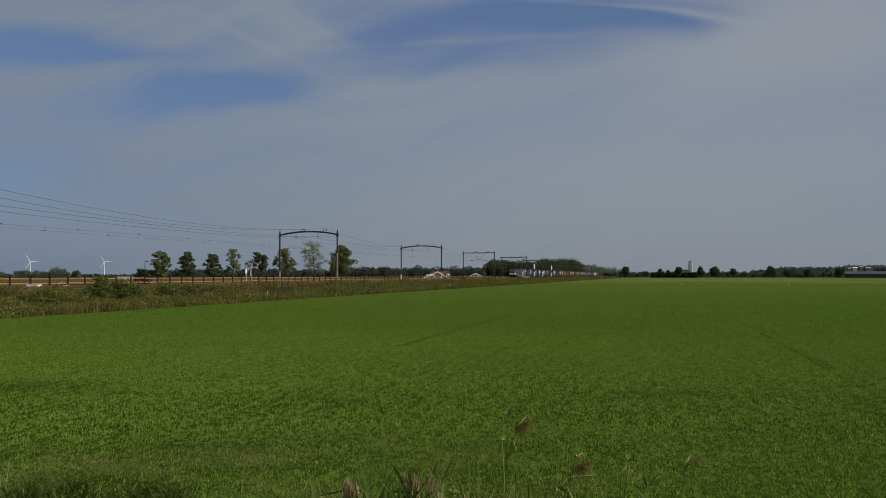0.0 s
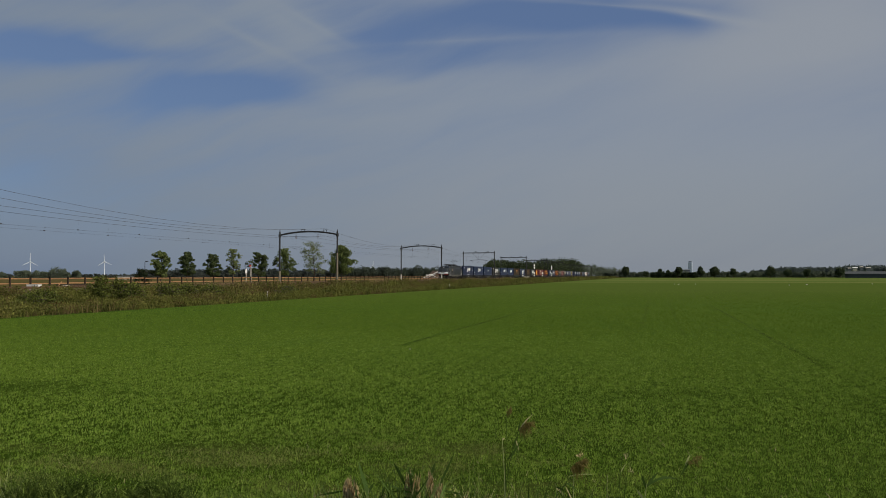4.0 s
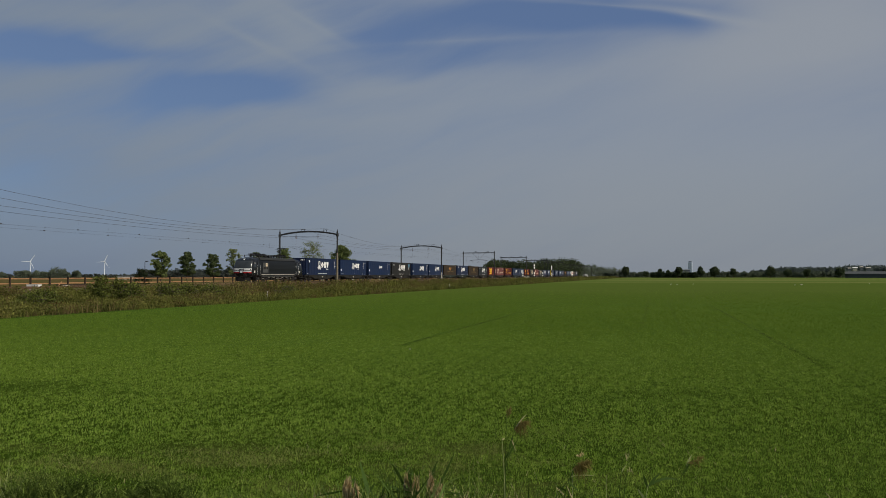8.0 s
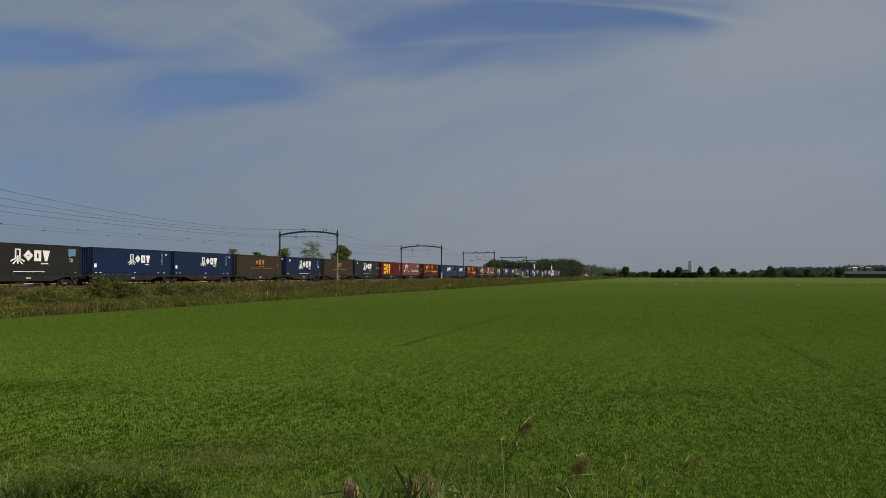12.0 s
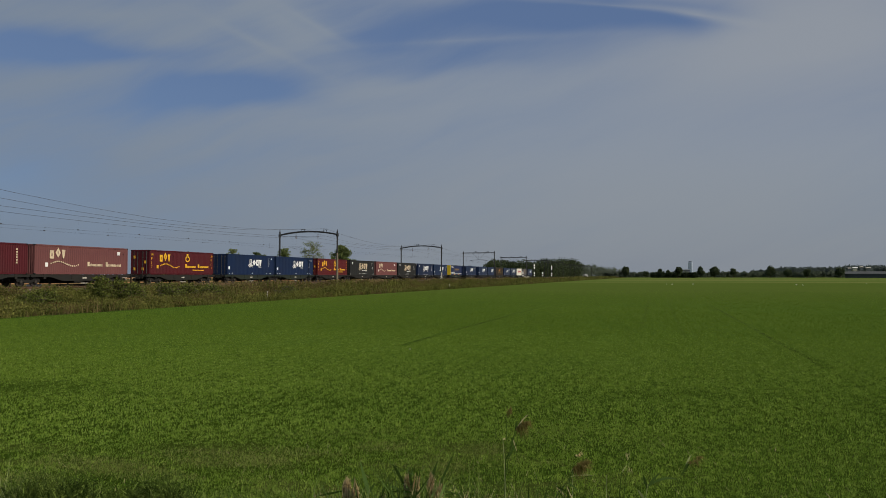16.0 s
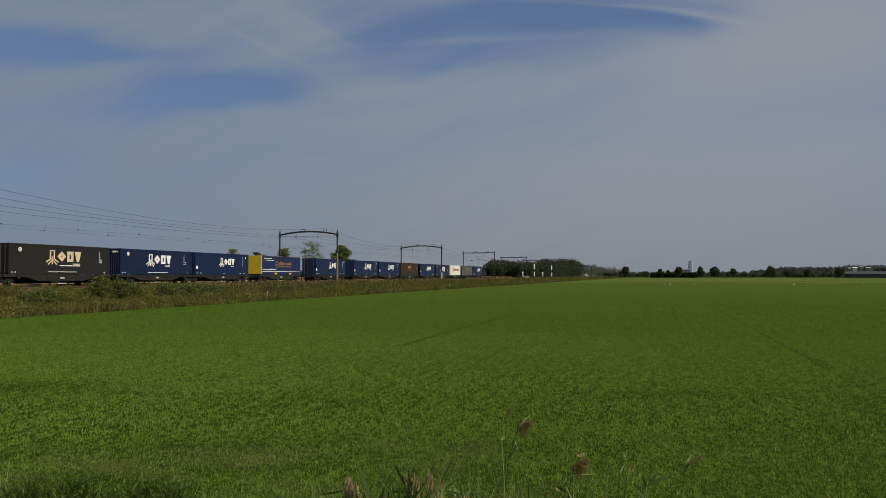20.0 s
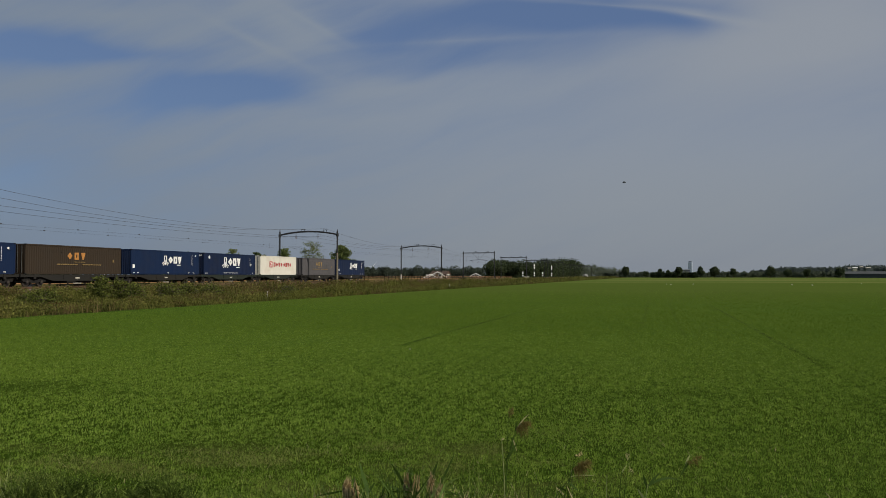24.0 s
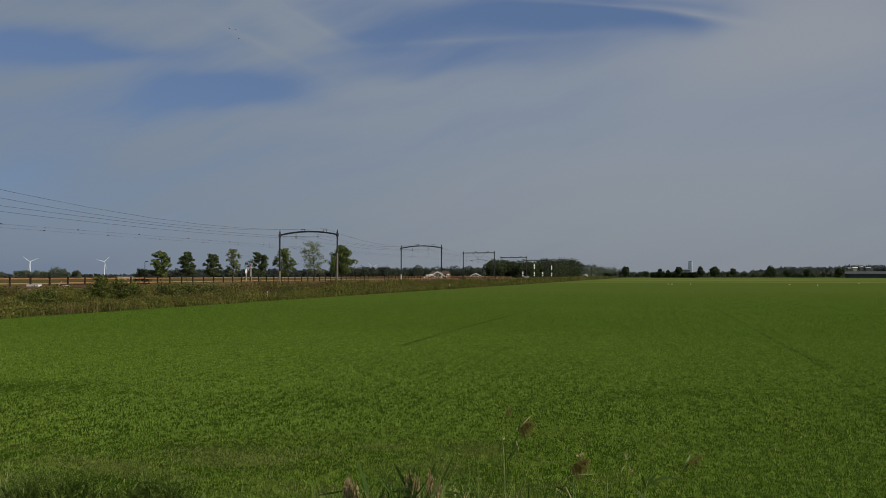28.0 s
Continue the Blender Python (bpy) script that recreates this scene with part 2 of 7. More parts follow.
BOX_PAINT = {"blue": plain("blue_container_paint", (0.0060, 0.0165, 0.052), 0.5, 0, 0.10, 0.5),
             "navy": plain("navy_container_paint", (0.0062, 0.0140, 0.044), 0.5, 0, 0.12, 0.5),
             "grey": plain("grey_container_paint", (0.0155, 0.0155, 0.0145), 0.6, 0, 0.15, 0.5),
             "teal": plain("blue_grey_container_paint", (0.0120, 0.0165, 0.0205), 0.6, 0, 0.15, 0.5),
             "brown": plain("brown_container_paint", (0.031, 0.021, 0.0125), 0.7, 0, 0.2, 0.5),
             "maroon": plain("maroon_container_paint", (0.068, 0.0075, 0.0115), 0.5, 0, 0.12, 0.5),
             "red": plain("red_container_paint", (0.082, 0.009, 0.011), 0.5, 0, 0.12, 0.5),
             "pink": plain("faded_pink_container_paint", (0.125, 0.046, 0.045), 0.75, 0, 0.22, 0.5, (0.16, 0.07, 0.06)),
             "white": plain("cream_white_container_paint", (0.60, 0.58, 0.51), 0.6, 0, 0.14, 0.5, (0.35, 0.22, 0.14)),
             "slate": plain("faded_slate_container_paint", (0.080, 0.076, 0.080), 0.75, 0, 0.2, 0.5),
             "curtain": plain("navy_trailer_curtain", (0.012, 0.021, 0.068), 0.6, 0, 0.08, 0.5),
             "yellow": plain("yellow_trailer_front", (0.50, 0.36, 0.02), 0.5, 0, 0.12, 0.5)}
MAT_YELLOW = plain("yellow_lettering_paint", (0.75, 0.42, 0.03), 0.6, 0, 0.1)
MAT_ORANGE = plain("faded_orange_lettering", (0.42, 0.19, 0.05), 0.7, 0, 0.3, 3.0, (0.08, 0.06, 0.045))
MAT_DIMGOLD = plain("worn_gold_lettering", (0.22, 0.15, 0.06), 0.7, 0, 0.4, 3.0, (0.08, 0.06, 0.045))
MAT_CREAM = plain("cream_lettering_paint", (0.62, 0.50, 0.34), 0.6, 0, 0.2, 3.0)
MAT_LTBLUE = plain("pale_blue_panel", (0.105, 0.24, 0.34), 0.6, 0, 0.1)
MAT_ROSE = plain("red_lettering_paint", (0.40, 0.045, 0.05), 0.6, 0, 0.1)
MAT_BARK = plain("tree_bark", (0.075, 0.058, 0.042), 0.9, 0, 0.3, 2.0)
MAT_LEAF = leafy("tree_leaves", (0.052, 0.080, 0.024), (0.165, 0.196, 0.068))
MAT_LEAF_PALE = leafy("pale_tree_leaves", (0.092, 0.120, 0.046), (0.205, 0.232, 0.096))
MAT_LEAF_DARK = leafy("dark_tree_leaves", (0.034, 0.054, 0.023), (0.108, 0.134, 0.054))
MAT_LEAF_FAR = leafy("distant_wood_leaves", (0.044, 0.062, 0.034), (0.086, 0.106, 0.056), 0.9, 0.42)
MAT_WOOD = leafy("line_side_wood_leaves", (0.030, 0.044, 0.022), (0.074, 0.092, 0.044), 0.9, 0.35, 0.05, 0.12, 0.6)
# the next five have distance haze painted into their leaf colour
MAT_LEAF_HAZY = leafy("far_haze_tinted_leaves", (0.050, 0.064, 0.048), (0.080, 0.096, 0.070), 0.95, 0.42)
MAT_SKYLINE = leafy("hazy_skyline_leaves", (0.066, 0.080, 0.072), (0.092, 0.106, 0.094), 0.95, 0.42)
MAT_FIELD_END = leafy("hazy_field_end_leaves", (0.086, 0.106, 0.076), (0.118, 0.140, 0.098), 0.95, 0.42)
MAT_HILL = leafy("haze_tinted_hill_leaves", (0.088, 0.108, 0.100), (0.106, 0.126, 0.114), 0.95, 0.42)
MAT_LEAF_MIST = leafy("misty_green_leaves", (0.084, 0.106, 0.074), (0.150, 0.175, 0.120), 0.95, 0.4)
MAT_THATCH = leafy("withered_short_grass", (0.072, 0.100, 0.018), (0.220, 0.250, 0.072), 0.8, 0.3)
MAT_PATCH = leafy("olive_withered_grass", (0.078, 0.108, 0.019), (0.240, 0.262, 0.074), 0.85, 0.3)
MAT_HAY = leafy("tan_shoulder_grass", (0.150, 0.108, 0.050), (0.360, 0.270, 0.140), 0.85, 0.3)
MAT_HEDGE = leafy("dark_hedge_leaves", (0.016, 0.025, 0.014), (0.032, 0.044, 0.022), 0.9, 0.3)
MAT_GRASS = leafy("young_field_grass", (0.102, 0.191, 0.013), (0.345, 0.450, 0.082), 0.45, 0.35, 0.15, 6.0, 0.40, 2.3)
MAT_GRASS_FAR = leafy("young_field_grass_further_out", (0.076, 0.140, 0.011), (0.172, 0.248, 0.035), 0.55, 0.35, 0.08, 2.6, 0.6, 1.6)
MAT_STRAW = leafy("dry_straw", (0.22, 0.19, 0.085), (0.48, 0.44, 0.24), 0.8, 0.3)
MAT_WEED = leafy("verge_herbs", (0.018, 0.030, 0.005), (0.195, 0.195, 0.046), 0.7, 0.3)
MAT_WEED_DRY = leafy("dry_verge_stalks", (0.060, 0.046, 0.018), (0.175, 0.132, 0.056), 0.8, 0.25)
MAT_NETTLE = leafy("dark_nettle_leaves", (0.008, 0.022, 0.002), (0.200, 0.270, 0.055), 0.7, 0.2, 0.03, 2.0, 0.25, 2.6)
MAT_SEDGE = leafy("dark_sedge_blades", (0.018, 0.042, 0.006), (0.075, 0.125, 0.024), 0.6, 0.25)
MAT_PLUME = leafy("brown_reed_plume", (0.140, 0.112, 0.034), (0.300, 0.240, 0.085), 0.95, 0.55)
MAT_TAN = leafy("tan_dry_reed", (0.15, 0.100, 0.036), (0.92, 0.74, 0.42), 0.9, 0.4)
# brighter leaf copy: sunlight on some reed leaves is painted into the colour
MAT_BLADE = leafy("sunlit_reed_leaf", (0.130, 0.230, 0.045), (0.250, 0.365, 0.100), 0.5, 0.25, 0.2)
MAT_REED_PALE = leafy("pale_green_reed_stem", (0.20, 0.23, 0.085), (0.34, 0.37, 0.16), 0.85, 0.2)
MAT_REED = leafy("green_reed_stem", (0.056, 0.098, 0.016), (0.150, 0.205, 0.048), 0.85, 0.25)
MAT_TILE = plain("red_brown_roof_tiles", (0.085, 0.058, 0.045), 0.85, 0, 0.3)
MAT_BRICK = plain("brown_brickwork", (0.12, 0.08, 0.058), 0.9, 0, 0.25)
MAT_PANE = plain("dark_window_pane", (0.03, 0.035, 0.04), 0.1, 0, 0.02)
MAT_SHED = plain("grey_shed_cladding", (0.12, 0.13, 0.14), 0.6, 0.1, 0.15, 0.2)
MAT_DULL = plain("dull_dark_roof_sheet", (0.066, 0.070, 0.072), 0.8, 0, 0.2, 0.1)
MAT_TURBINE = plain("white_turbine_steel", (0.56, 0.61, 0.67), 0.5, 0, 0.03)
MAT_TOWER = plain("blue_grey_tower_cladding", (0.36, 0.42, 0.52), 0.6, 0, 0.1, 0.05)
MAT_BAND = plain("grey_tower_windows", (0.29, 0.34, 0.43), 0.4, 0, 0.05, 0.05)
MAT_HERB = leafy("olive_herb_leaves", (0.022, 0.030, 0.005), (0.240, 0.222, 0.060), 0.7, 0.3)
MAT_BUSH = leafy("dark_bush_leaves", (0.022, 0.038, 0.007), (0.160, 0.180, 0.042), 0.7, 0.25, 0.08, 1.6)
MAT_RUST = leafy("rust_brown_herb_leaves", (0.040, 0.028, 0.009), (0.185, 0.138, 0.050), 0.8, 0.25)
MAT_SCREEN = plain("tinted_windscreen", (0.030, 0.034, 0.037), 0.13, 0, 0.05)
MAT_HUT = plain("pale_green_hut_paint", (0.26, 0.32, 0.17), 0.7, 0, 0.2)
MAT_MIDGE = plain("grey_insect_body", (0.17, 0.18, 0.20), 0.8, 0, 0.05)
MAT_NOSE = plain("pale_grey_nose_paint", (0.52, 0.53, 0.53), 0.5, 0, 0.1)
MAT_GULL = plain("white_feathers", (0.80, 0.80, 0.78), 0.8, 0, 0.05)
MAT_CROW = plain("black_feathers", (0.02, 0.02, 0.022), 0.7, 0, 0.05)

# ---- mesh tools ----


class Shape:
    """Collects faces of one part."""

    def __init__(self):
        self.v, self.f = [], []

    def put(self, verts, faces):
        k = len(self.v)
        self.v += [tuple(p) for p in verts]
        self.f += [tuple(i + k for i in f) for f in faces]
        return self

    def box(self, x0, x1, y0, y1, z0, z1):
        return self.put([(x, y, z) for z in (z0, z1) for x, y in ((x0, y0), (x1, y0), (x1, y1), (x0, y1))],
                        [(3, 2, 1, 0), (4, 5, 6, 7), (0, 1, 5, 4), (1, 2, 6, 5), (2, 3, 7, 6), (3, 0, 4, 7)])

    def rod(self, a, b, r, r2=None, n=6):
        a, b, r2 = Vector(a), Vector(b), r if r2 is None else r2
        w = (b - a).normalized()
        s = w.orthogonal().normalized()
        t = w.cross(s)
        ring = [(math.cos(i * math.tau / n), math.sin(i * math.tau / n)) for i in range(n)]
        verts = [a + (s * c + t * d) * r for c, d in ring] + [b + (s * c + t * d) * r2 for c, d in ring]
        faces = [(i, (i + 1) % n, n + (i + 1) % n, n + i) for i in range(n)]
        return self.put(verts, faces + [tuple(range(n - 1, -1, -1)), tuple(range(n, 2 * n))])

    def prism(self, outline, lo, hi, axis="y"):
        """An outline of 2D points pushed from lo to hi along an axis (the other two in order)."""
        k = len(outline)

        def at(p, h):
            return {"x": (h, p[0], p[1]), "y": (p[0], h, p[1]), "z": (p[0], p[1], h)}[axis]
        verts = [at(p, lo) for p in outline] + [at(p, hi) for p in outline]
        return self.put(verts, [tuple(range(k)), tuple(range(2 * k - 1, k - 1, -1))] + [(i, i + k, (i + 1) % k + k, (i + 1) % k) for i in range(k)])

    def mesh(self, name, smooth=False):
        me = bpy.data.meshes.new(name)
        me.from_pydata(self.v, [], self.f)
        me.validate()
        bm = bmesh.new()
        bm.from_mesh(me)
        bmesh.ops.recalc_face_normals(bm, faces=bm.faces)
        bm.to_mesh(me)
        bm.free()
        if smooth:
            me.shade_smooth()
        return me


def part(name, shape, material, parent=None, label=""):
    """One mesh object out of a Shape or a mesh."""
    me = shape.mesh(name) if isinstance(shape, Shape) else shape
    if not me.materials:
        me.materials.append(material)
    ob = new(name, me)
    ob.parent = parent
    return tagged(ob, label)


def thing(name, m, label, category, group="", kind=""):
    ob = new(name)
    ob.empty_display_size = 0.2
    ob.matrix_basis = m
    return tagged(ob, label, category, group, kind)


def polys(name, verts, per):
    """A mesh of loose polygons with per corners each, from an array of corners."""
    verts = np.asarray(verts, dtype=np.float32).reshape(-1, 3)
    count = len(verts) // per
    me = bpy.data.meshes.new(name)
    me.vertices.add(len(verts))
    me.vertices.foreach_set("co", verts.ravel())
    me.loops.add(len(verts))
    me.loops.foreach_set("vertex_index", np.arange(len(verts), dtype=np.int32))
    me.polygons.add(count)
    me.polygons.foreach_set("loop_start", np.arange(count, dtype=np.int32) * per)
    me.update(calc_edges=True)
    return me


def leaves(centres, sizes, rng, flat=0.0):
    """Corners of one small leaf-shaped quad at each centre, turned at random."""
    k = len(centres)
    a = rng.normal(size=(k, 3))
    a[:, 2] *= 1.0 - flat
    a /= np.linalg.norm(a, axis=1)[:, None]
    b = np.cross(a, rng.normal(size=(k, 3)))
    b /= np.linalg.norm(b, axis=1)[:, None]
    s = np.asarray(sizes)[:, None]
    a, b = a * s, b * s * 0.62
    return np.stack([centres - a, centres - b, centres + a, centres + b], axis=1)


def blades(roots, heights, widths, lean, rng):
    """Corners of one thin triangle of grass at each root."""
    k = len(roots)
    turn, tilt = rng.uniform(0, math.tau, k), rng.uniform(0, math.tau, k)
    w = np.stack([np.cos(turn), np.sin(turn), np.zeros(k)], 1) * (widths / 2)[:, None]
    tip = np.stack([np.cos(tilt) * lean * heights, np.sin(tilt) * lean * heights, heights], 1)
    return np.stack([roots - w, roots + w, roots + tip], axis=1)


# ---- ground, line ----
RAIL_Z, TRACK_X, NEAR_TRACK_X = 1.55, -58.6, -54.6
PROFILE = [(-4800, 0.4), (-900, 0.5), (-300, 0.7), (-110, 0.95), (-75, 1.0), (-64, 0.95), (-61.8, 0.85), (-51.2, 0.85), (-49, 0.75), (-46.5, 0.35),
           (-44, 0.1), (-41, 0.05), (-38, 0.0)]


def ground_z(x):
    return float(np.interp(x, [p[0] for p in PROFILE], [p[1] for p in PROFILE]))


def build_ground():
    xs = [p[0] for p in PROFILE] + [-30, -22, -15, -10, -6, -3, 0, 3, 6, 10, 15, 22, 30, 45, 70, 110, 180, 300, 600, 1200, 2400, 4800]
    ys = [-1500, -400, -100, -40, -20, -10, -5, 0, 4, 7, 9, 11, 13, 15, 18, 22, 27, 33, 40, 50, 65, 85, 120, 180, 260, 300, 400, 600, 1000, 1800, 3000, 4800]
    verts, faces = [], []
    for y in ys:
        for x in xs:
            bumpy = 0.03 * noise.noise((x * 0.3, y * 0.3, 0)) if abs(x) < 40 and 5 < y < 60 else 0.0
            verts.append((x, y, ground_z(x) + bumpy))
    w = len(xs)
    for j in range(len(ys) - 1):
        for i in range(w - 1):
            faces.append((j * w + i, j * w + i + 1, (j + 1) * w + i + 1, (j + 1) * w + i))
    me = bpy.data.meshes.new("ground")
    me.from_pydata(verts, [], faces)
    me.shade_smooth()
    tagged(part("ground", me, MAT_GROUND), "flat green grass field with a railway bank and dry land beyond", "ground", "", "structure")


build_ground()
LINE_Y0, LINE_Y1 = -620, 1500


def build_line():
    bed = Shape().prism([(-63.4, 0.7), (-62.0, 1.36), (-51.4, 1.36), (-50.0, 0.7)], LINE_Y0, LINE_Y1)
    tagged(part("ballast_bed", bed, MAT_BALLAST), "rust-brown ballast bed under two railway tracks", "ballast", "", "structure")
    for tx in (TRACK_X, NEAR_TRACK_X):
        track = thing("railway_track", pose(tx, 0, 1.36), "rusty steel railway track on concrete sleepers in brown ballast", "railway track", "tracks of the line", "structure")
        for side in (-0.75, 0.75):
            part("rail", Shape().prism([(side - 0.07, 0.02), (side + 0.07, 0.02), (side + 0.02, 0.06), (side + 0.035, 0.15), (side + 0.035, 0.19),
                                        (side - 0.035, 0.19), (side - 0.035, 0.15), (side - 0.02, 0.06)], LINE_Y0, LINE_Y1), MAT_RAIL, track)
        s = Shape()
        for i in range(500):
            y = -20 + i * 0.6
            s.box(-1.3, 1.3, y, y + 0.26, -0.1, 0.05)
        tagged(part("sleepers", s, MAT_SLEEPER, track), "", "", "", "stuff")


build_line()

# ---- catenary ----
PORTAL_Y = [46.0, 121.5, 187.5, 253.5, 319.5, 386.0, 452.0, 520.0, 590.0, 660.0]
NEAR_MAST, FAR_MAST = -51.1, -61.6
BEAM_Z = 9.15


def build_portal(y, arched):
    p = thing("catenary_portal", pose(0, y, 0), "dark steel %s catenary portal on pale concrete feet over both tracks" % ("arched" if arched else "straight-beamed"), "catenary portal", "portals over the line")
    bz, tip = (BEAM_Z + 0.3, 10.05) if arched else (BEAM_Z + 0.95, 10.5)
    for x in (NEAR_MAST, FAR_MAST):
        mast = part("mast", Shape().rod((x, 0, 0.7), (x, 0, tip), 0.17, 0.13, 8), MAT_MAST, p)
        foot = (6.4 if x == NEAR_MAST else 3.4) if y < 150 else (3.4 if x == NEAR_MAST else 2.9) if y < 220 else 1.9
        part("mast_foot", Shape().rod((x, 0, 0.5), (x, 0, foot), 0.20, 0.165, 8), MAT_LOWER_MAST if y < 150 else MAT_MASTFOOT, mast, "beige lower mast" if y < 150 else "pale concrete mast foot")
        part("mast_cap", Shape().rod((x, 0, bz - 0.35), (x, 0, bz + 0.15), 0.24, 0.24, 8).rod((x, 0, bz), (x, 0, tip + 0.25), 0.07), MAT_MAST, mast)
    mid, half = (NEAR_MAST + FAR_MAST) / 2, (NEAR_MAST - FAR_MAST) / 2
    beam, low = Shape(), Shape()
    k = 12
    for i in range(k):
        a, b = -1 + 2 * i / k, -1 + 2 * (i + 1) / k

        def rise(u):
            return 0.55 * (1 - u * u) if arched else 0.0
        x0, x1 = mid + a * half, mid + b * half
        z0, z1 = bz + rise(a), bz + rise(b)
        d = 0.13
        beam.put([(x0, -0.12, z0 - d), (x0, 0.12, z0 - d), (x0, 0.12, z0 + d), (x0, -0.12, z0 + d), (x1, -0.12, z1 - d), (x1, 0.12, z1 - d), (x1, 0.12, z1 + d), (x1, -0.12, z1 + d)],
                 [(0, 1, 2, 3), (7, 6, 5, 4), (0, 4, 5, 1), (1, 5, 6, 2), (2, 6, 7, 3), (3, 7, 4, 0)])
    part("beam", beam, MAT_MAST, p)
    if arched:
        part("tie_wire", low.rod((FAR_MAST, 0, bz - 0.25), (NEAR_MAST, 0, bz - 0.25), 0.025, None, 4), MAT_WIRE, p)
    for tx in (TRACK_X, NEAR_TRACK_X):
        u = (tx + 1.2 - mid) / half
        top = bz + (0.55 * (1 - u * u) if arched else 0) + 0.13
        part("feeder_bracket", Shape().rod((tx + 1.0, 0, top), (tx + 1.1, 0, top + 0.3), 0.05).rod((tx + 1.6, 0, top), (tx + 1.5, 0, top + 0.3), 0.05)
             .box(tx + 0.9, tx + 1.7, -0.06, 0.06, top + 0.26, top + 0.34), MAT_MAST, p)
        if not arched:
            continue
        spread, rr = 0.08, 0.014
        hang = Shape().rod((tx - spread, 0, top - 0.3), (tx, 0, MESSENGER), rr, None, 4).rod((tx + spread, 0, top - 0.3), (tx, 0, MESSENGER), rr, None, 4)
        hang.rod((tx, 0, MESSENGER), (tx, 0, CONTACT + 0.45), rr, None, 4).rod((tx - 1.2, 0, CONTACT + 0.4), (tx + 1.2, 0, CONTACT + 0.4), rr, None, 4)
        hang.rod((tx - 1.1, 0, CONTACT + 0.4), (tx + 0.1, 0, CONTACT + 0.02), rr, None, 4)
        part("wire_hanger", hang, MAT_MAST, p)
        ins = Shape()
        for q in range(3):
            ins.rod((tx, 0, MESSENGER - 0.05 + q * 0.12), (tx, 0, MESSENGER + 0.02 + q * 0.12), 0.10, None, 8)
        part("insulator", ins, MAT_INSULATOR, p)
    if not arched:
        # one long stirrup between the tracks carries both lines
        low_z = CONTACT + 0.75
        part("stirrup", Shape().rod((mid - 2.2, 0, bz), (mid, 0, low_z + 0.1), 0.035, None, 4).rod((mid + 2.2, 0, bz), (mid, 0, low_z + 0.1), 0.035, None, 4)
             .rod((mid, 0, bz), (mid, 0, low_z), 0.03, None, 4), MAT_MAST, p)
        part("cross_arm", Shape().rod((mid - 2.9, 0, low_z - 0.25), (mid - 1.3, 0, low_z), 0.06, None, 5).rod((mid - 1.3, 0, low_z), (mid + 1.3, 0, low_z), 0.06, None, 5)
             .rod((mid + 1.3, 0, low_z), (mid + 2.9, 0, low_z - 0.25), 0.06, None, 5), MAT_MAST, p)
        for sx in (-1, 1):
            part("steady_arm", Shape().rod((mid + sx * 2.7, 0, low_z - 0.22), (mid + sx * 1.9, 0, CONTACT + 0.02), 0.025, None, 4), MAT_MAST, p)


CONTACT, MESSENGER = RAIL_Z + 5.5, RAIL_Z + 7.35
for i, y in enumerate(PORTAL_Y):
    build_portal(y, i < 3)


def hung_wire(name, x, z, sag, r, label, x_shift=0.0, y0=-30.0):
    s = Shape()
    ends = [y0] + PORTAL_Y
    for a, b in zip(ends, ends[1:]):
        k = 8 if a < 330 else 4
        pts = [Vector((x + x_shift * math.sin(a), a + (b - a) * i / k, z - sag * 4 * (i / k) * (1 - i / k))) for i in range(k + 1)]
        for p, q in zip(pts, pts[1:]):
            s.rod(p, q, r, None, 4)
    return tagged(part(name, s, MAT_WIRE), label or "dark copper overhead wire", "overhead wire", "overhead wires")


def build_wires():
    for tx in (TRACK_X, NEAR_TRACK_X):
        top = thing("overhead_line", pose(0, 0, 0), "dark copper overhead line with carrying wire and droppers", "overhead wire", "overhead lines")
        for name, z, sag, r in (("carrying_wire", MESSENGER, 0.6, 0.017), ("contact_wire", CONTACT, 0.0, 0.0042), ("second_contact_wire", CONTACT + 0.03, 0.0, 0.004)):
            o = hung_wire(name, tx + (0.04 if "second" in name else 0), z, sag, r, "")
            o.parent = top
            del o["category"], o["group"]
        ends = [-30.0] + PORTAL_Y[:6]
        s, clamps = Shape(), Shape()
        for a, b in zip(ends, ends[1:]):
            for i in range(1, 8):
                f = i / 8
                z = MESSENGER - 0.6 * 4 * f * (1 - f)
                y = a + (b - a) * f
                s.rod((tx, y, z), (tx, y, CONTACT), 0.0022, None, 3)
                clamps.box(tx - 0.03, tx + 0.03, y - 0.10, y + 0.10, CONTACT - 0.02, CONTACT + 0.07)
        tagged(part("dropper_wires", s, MAT_WIRE, top), "", "", "", "stuff")
        tagged(part("dropper_clamps", clamps, MAT_WIRE, top), "", "", "", "stuff")
    for x, z, sag in ((TRACK_X + 1.3, BEAM_Z + 1.33, 1.6), (NEAR_TRACK_X + 1.3, BEAM_Z + 1.33, 1.65)):
        hung_wire("feeder_wire", x, z, sag, 0.016, "dark feeder wire hung along the catenary portals")


build_wires()

# ---- fence beyond the line ----


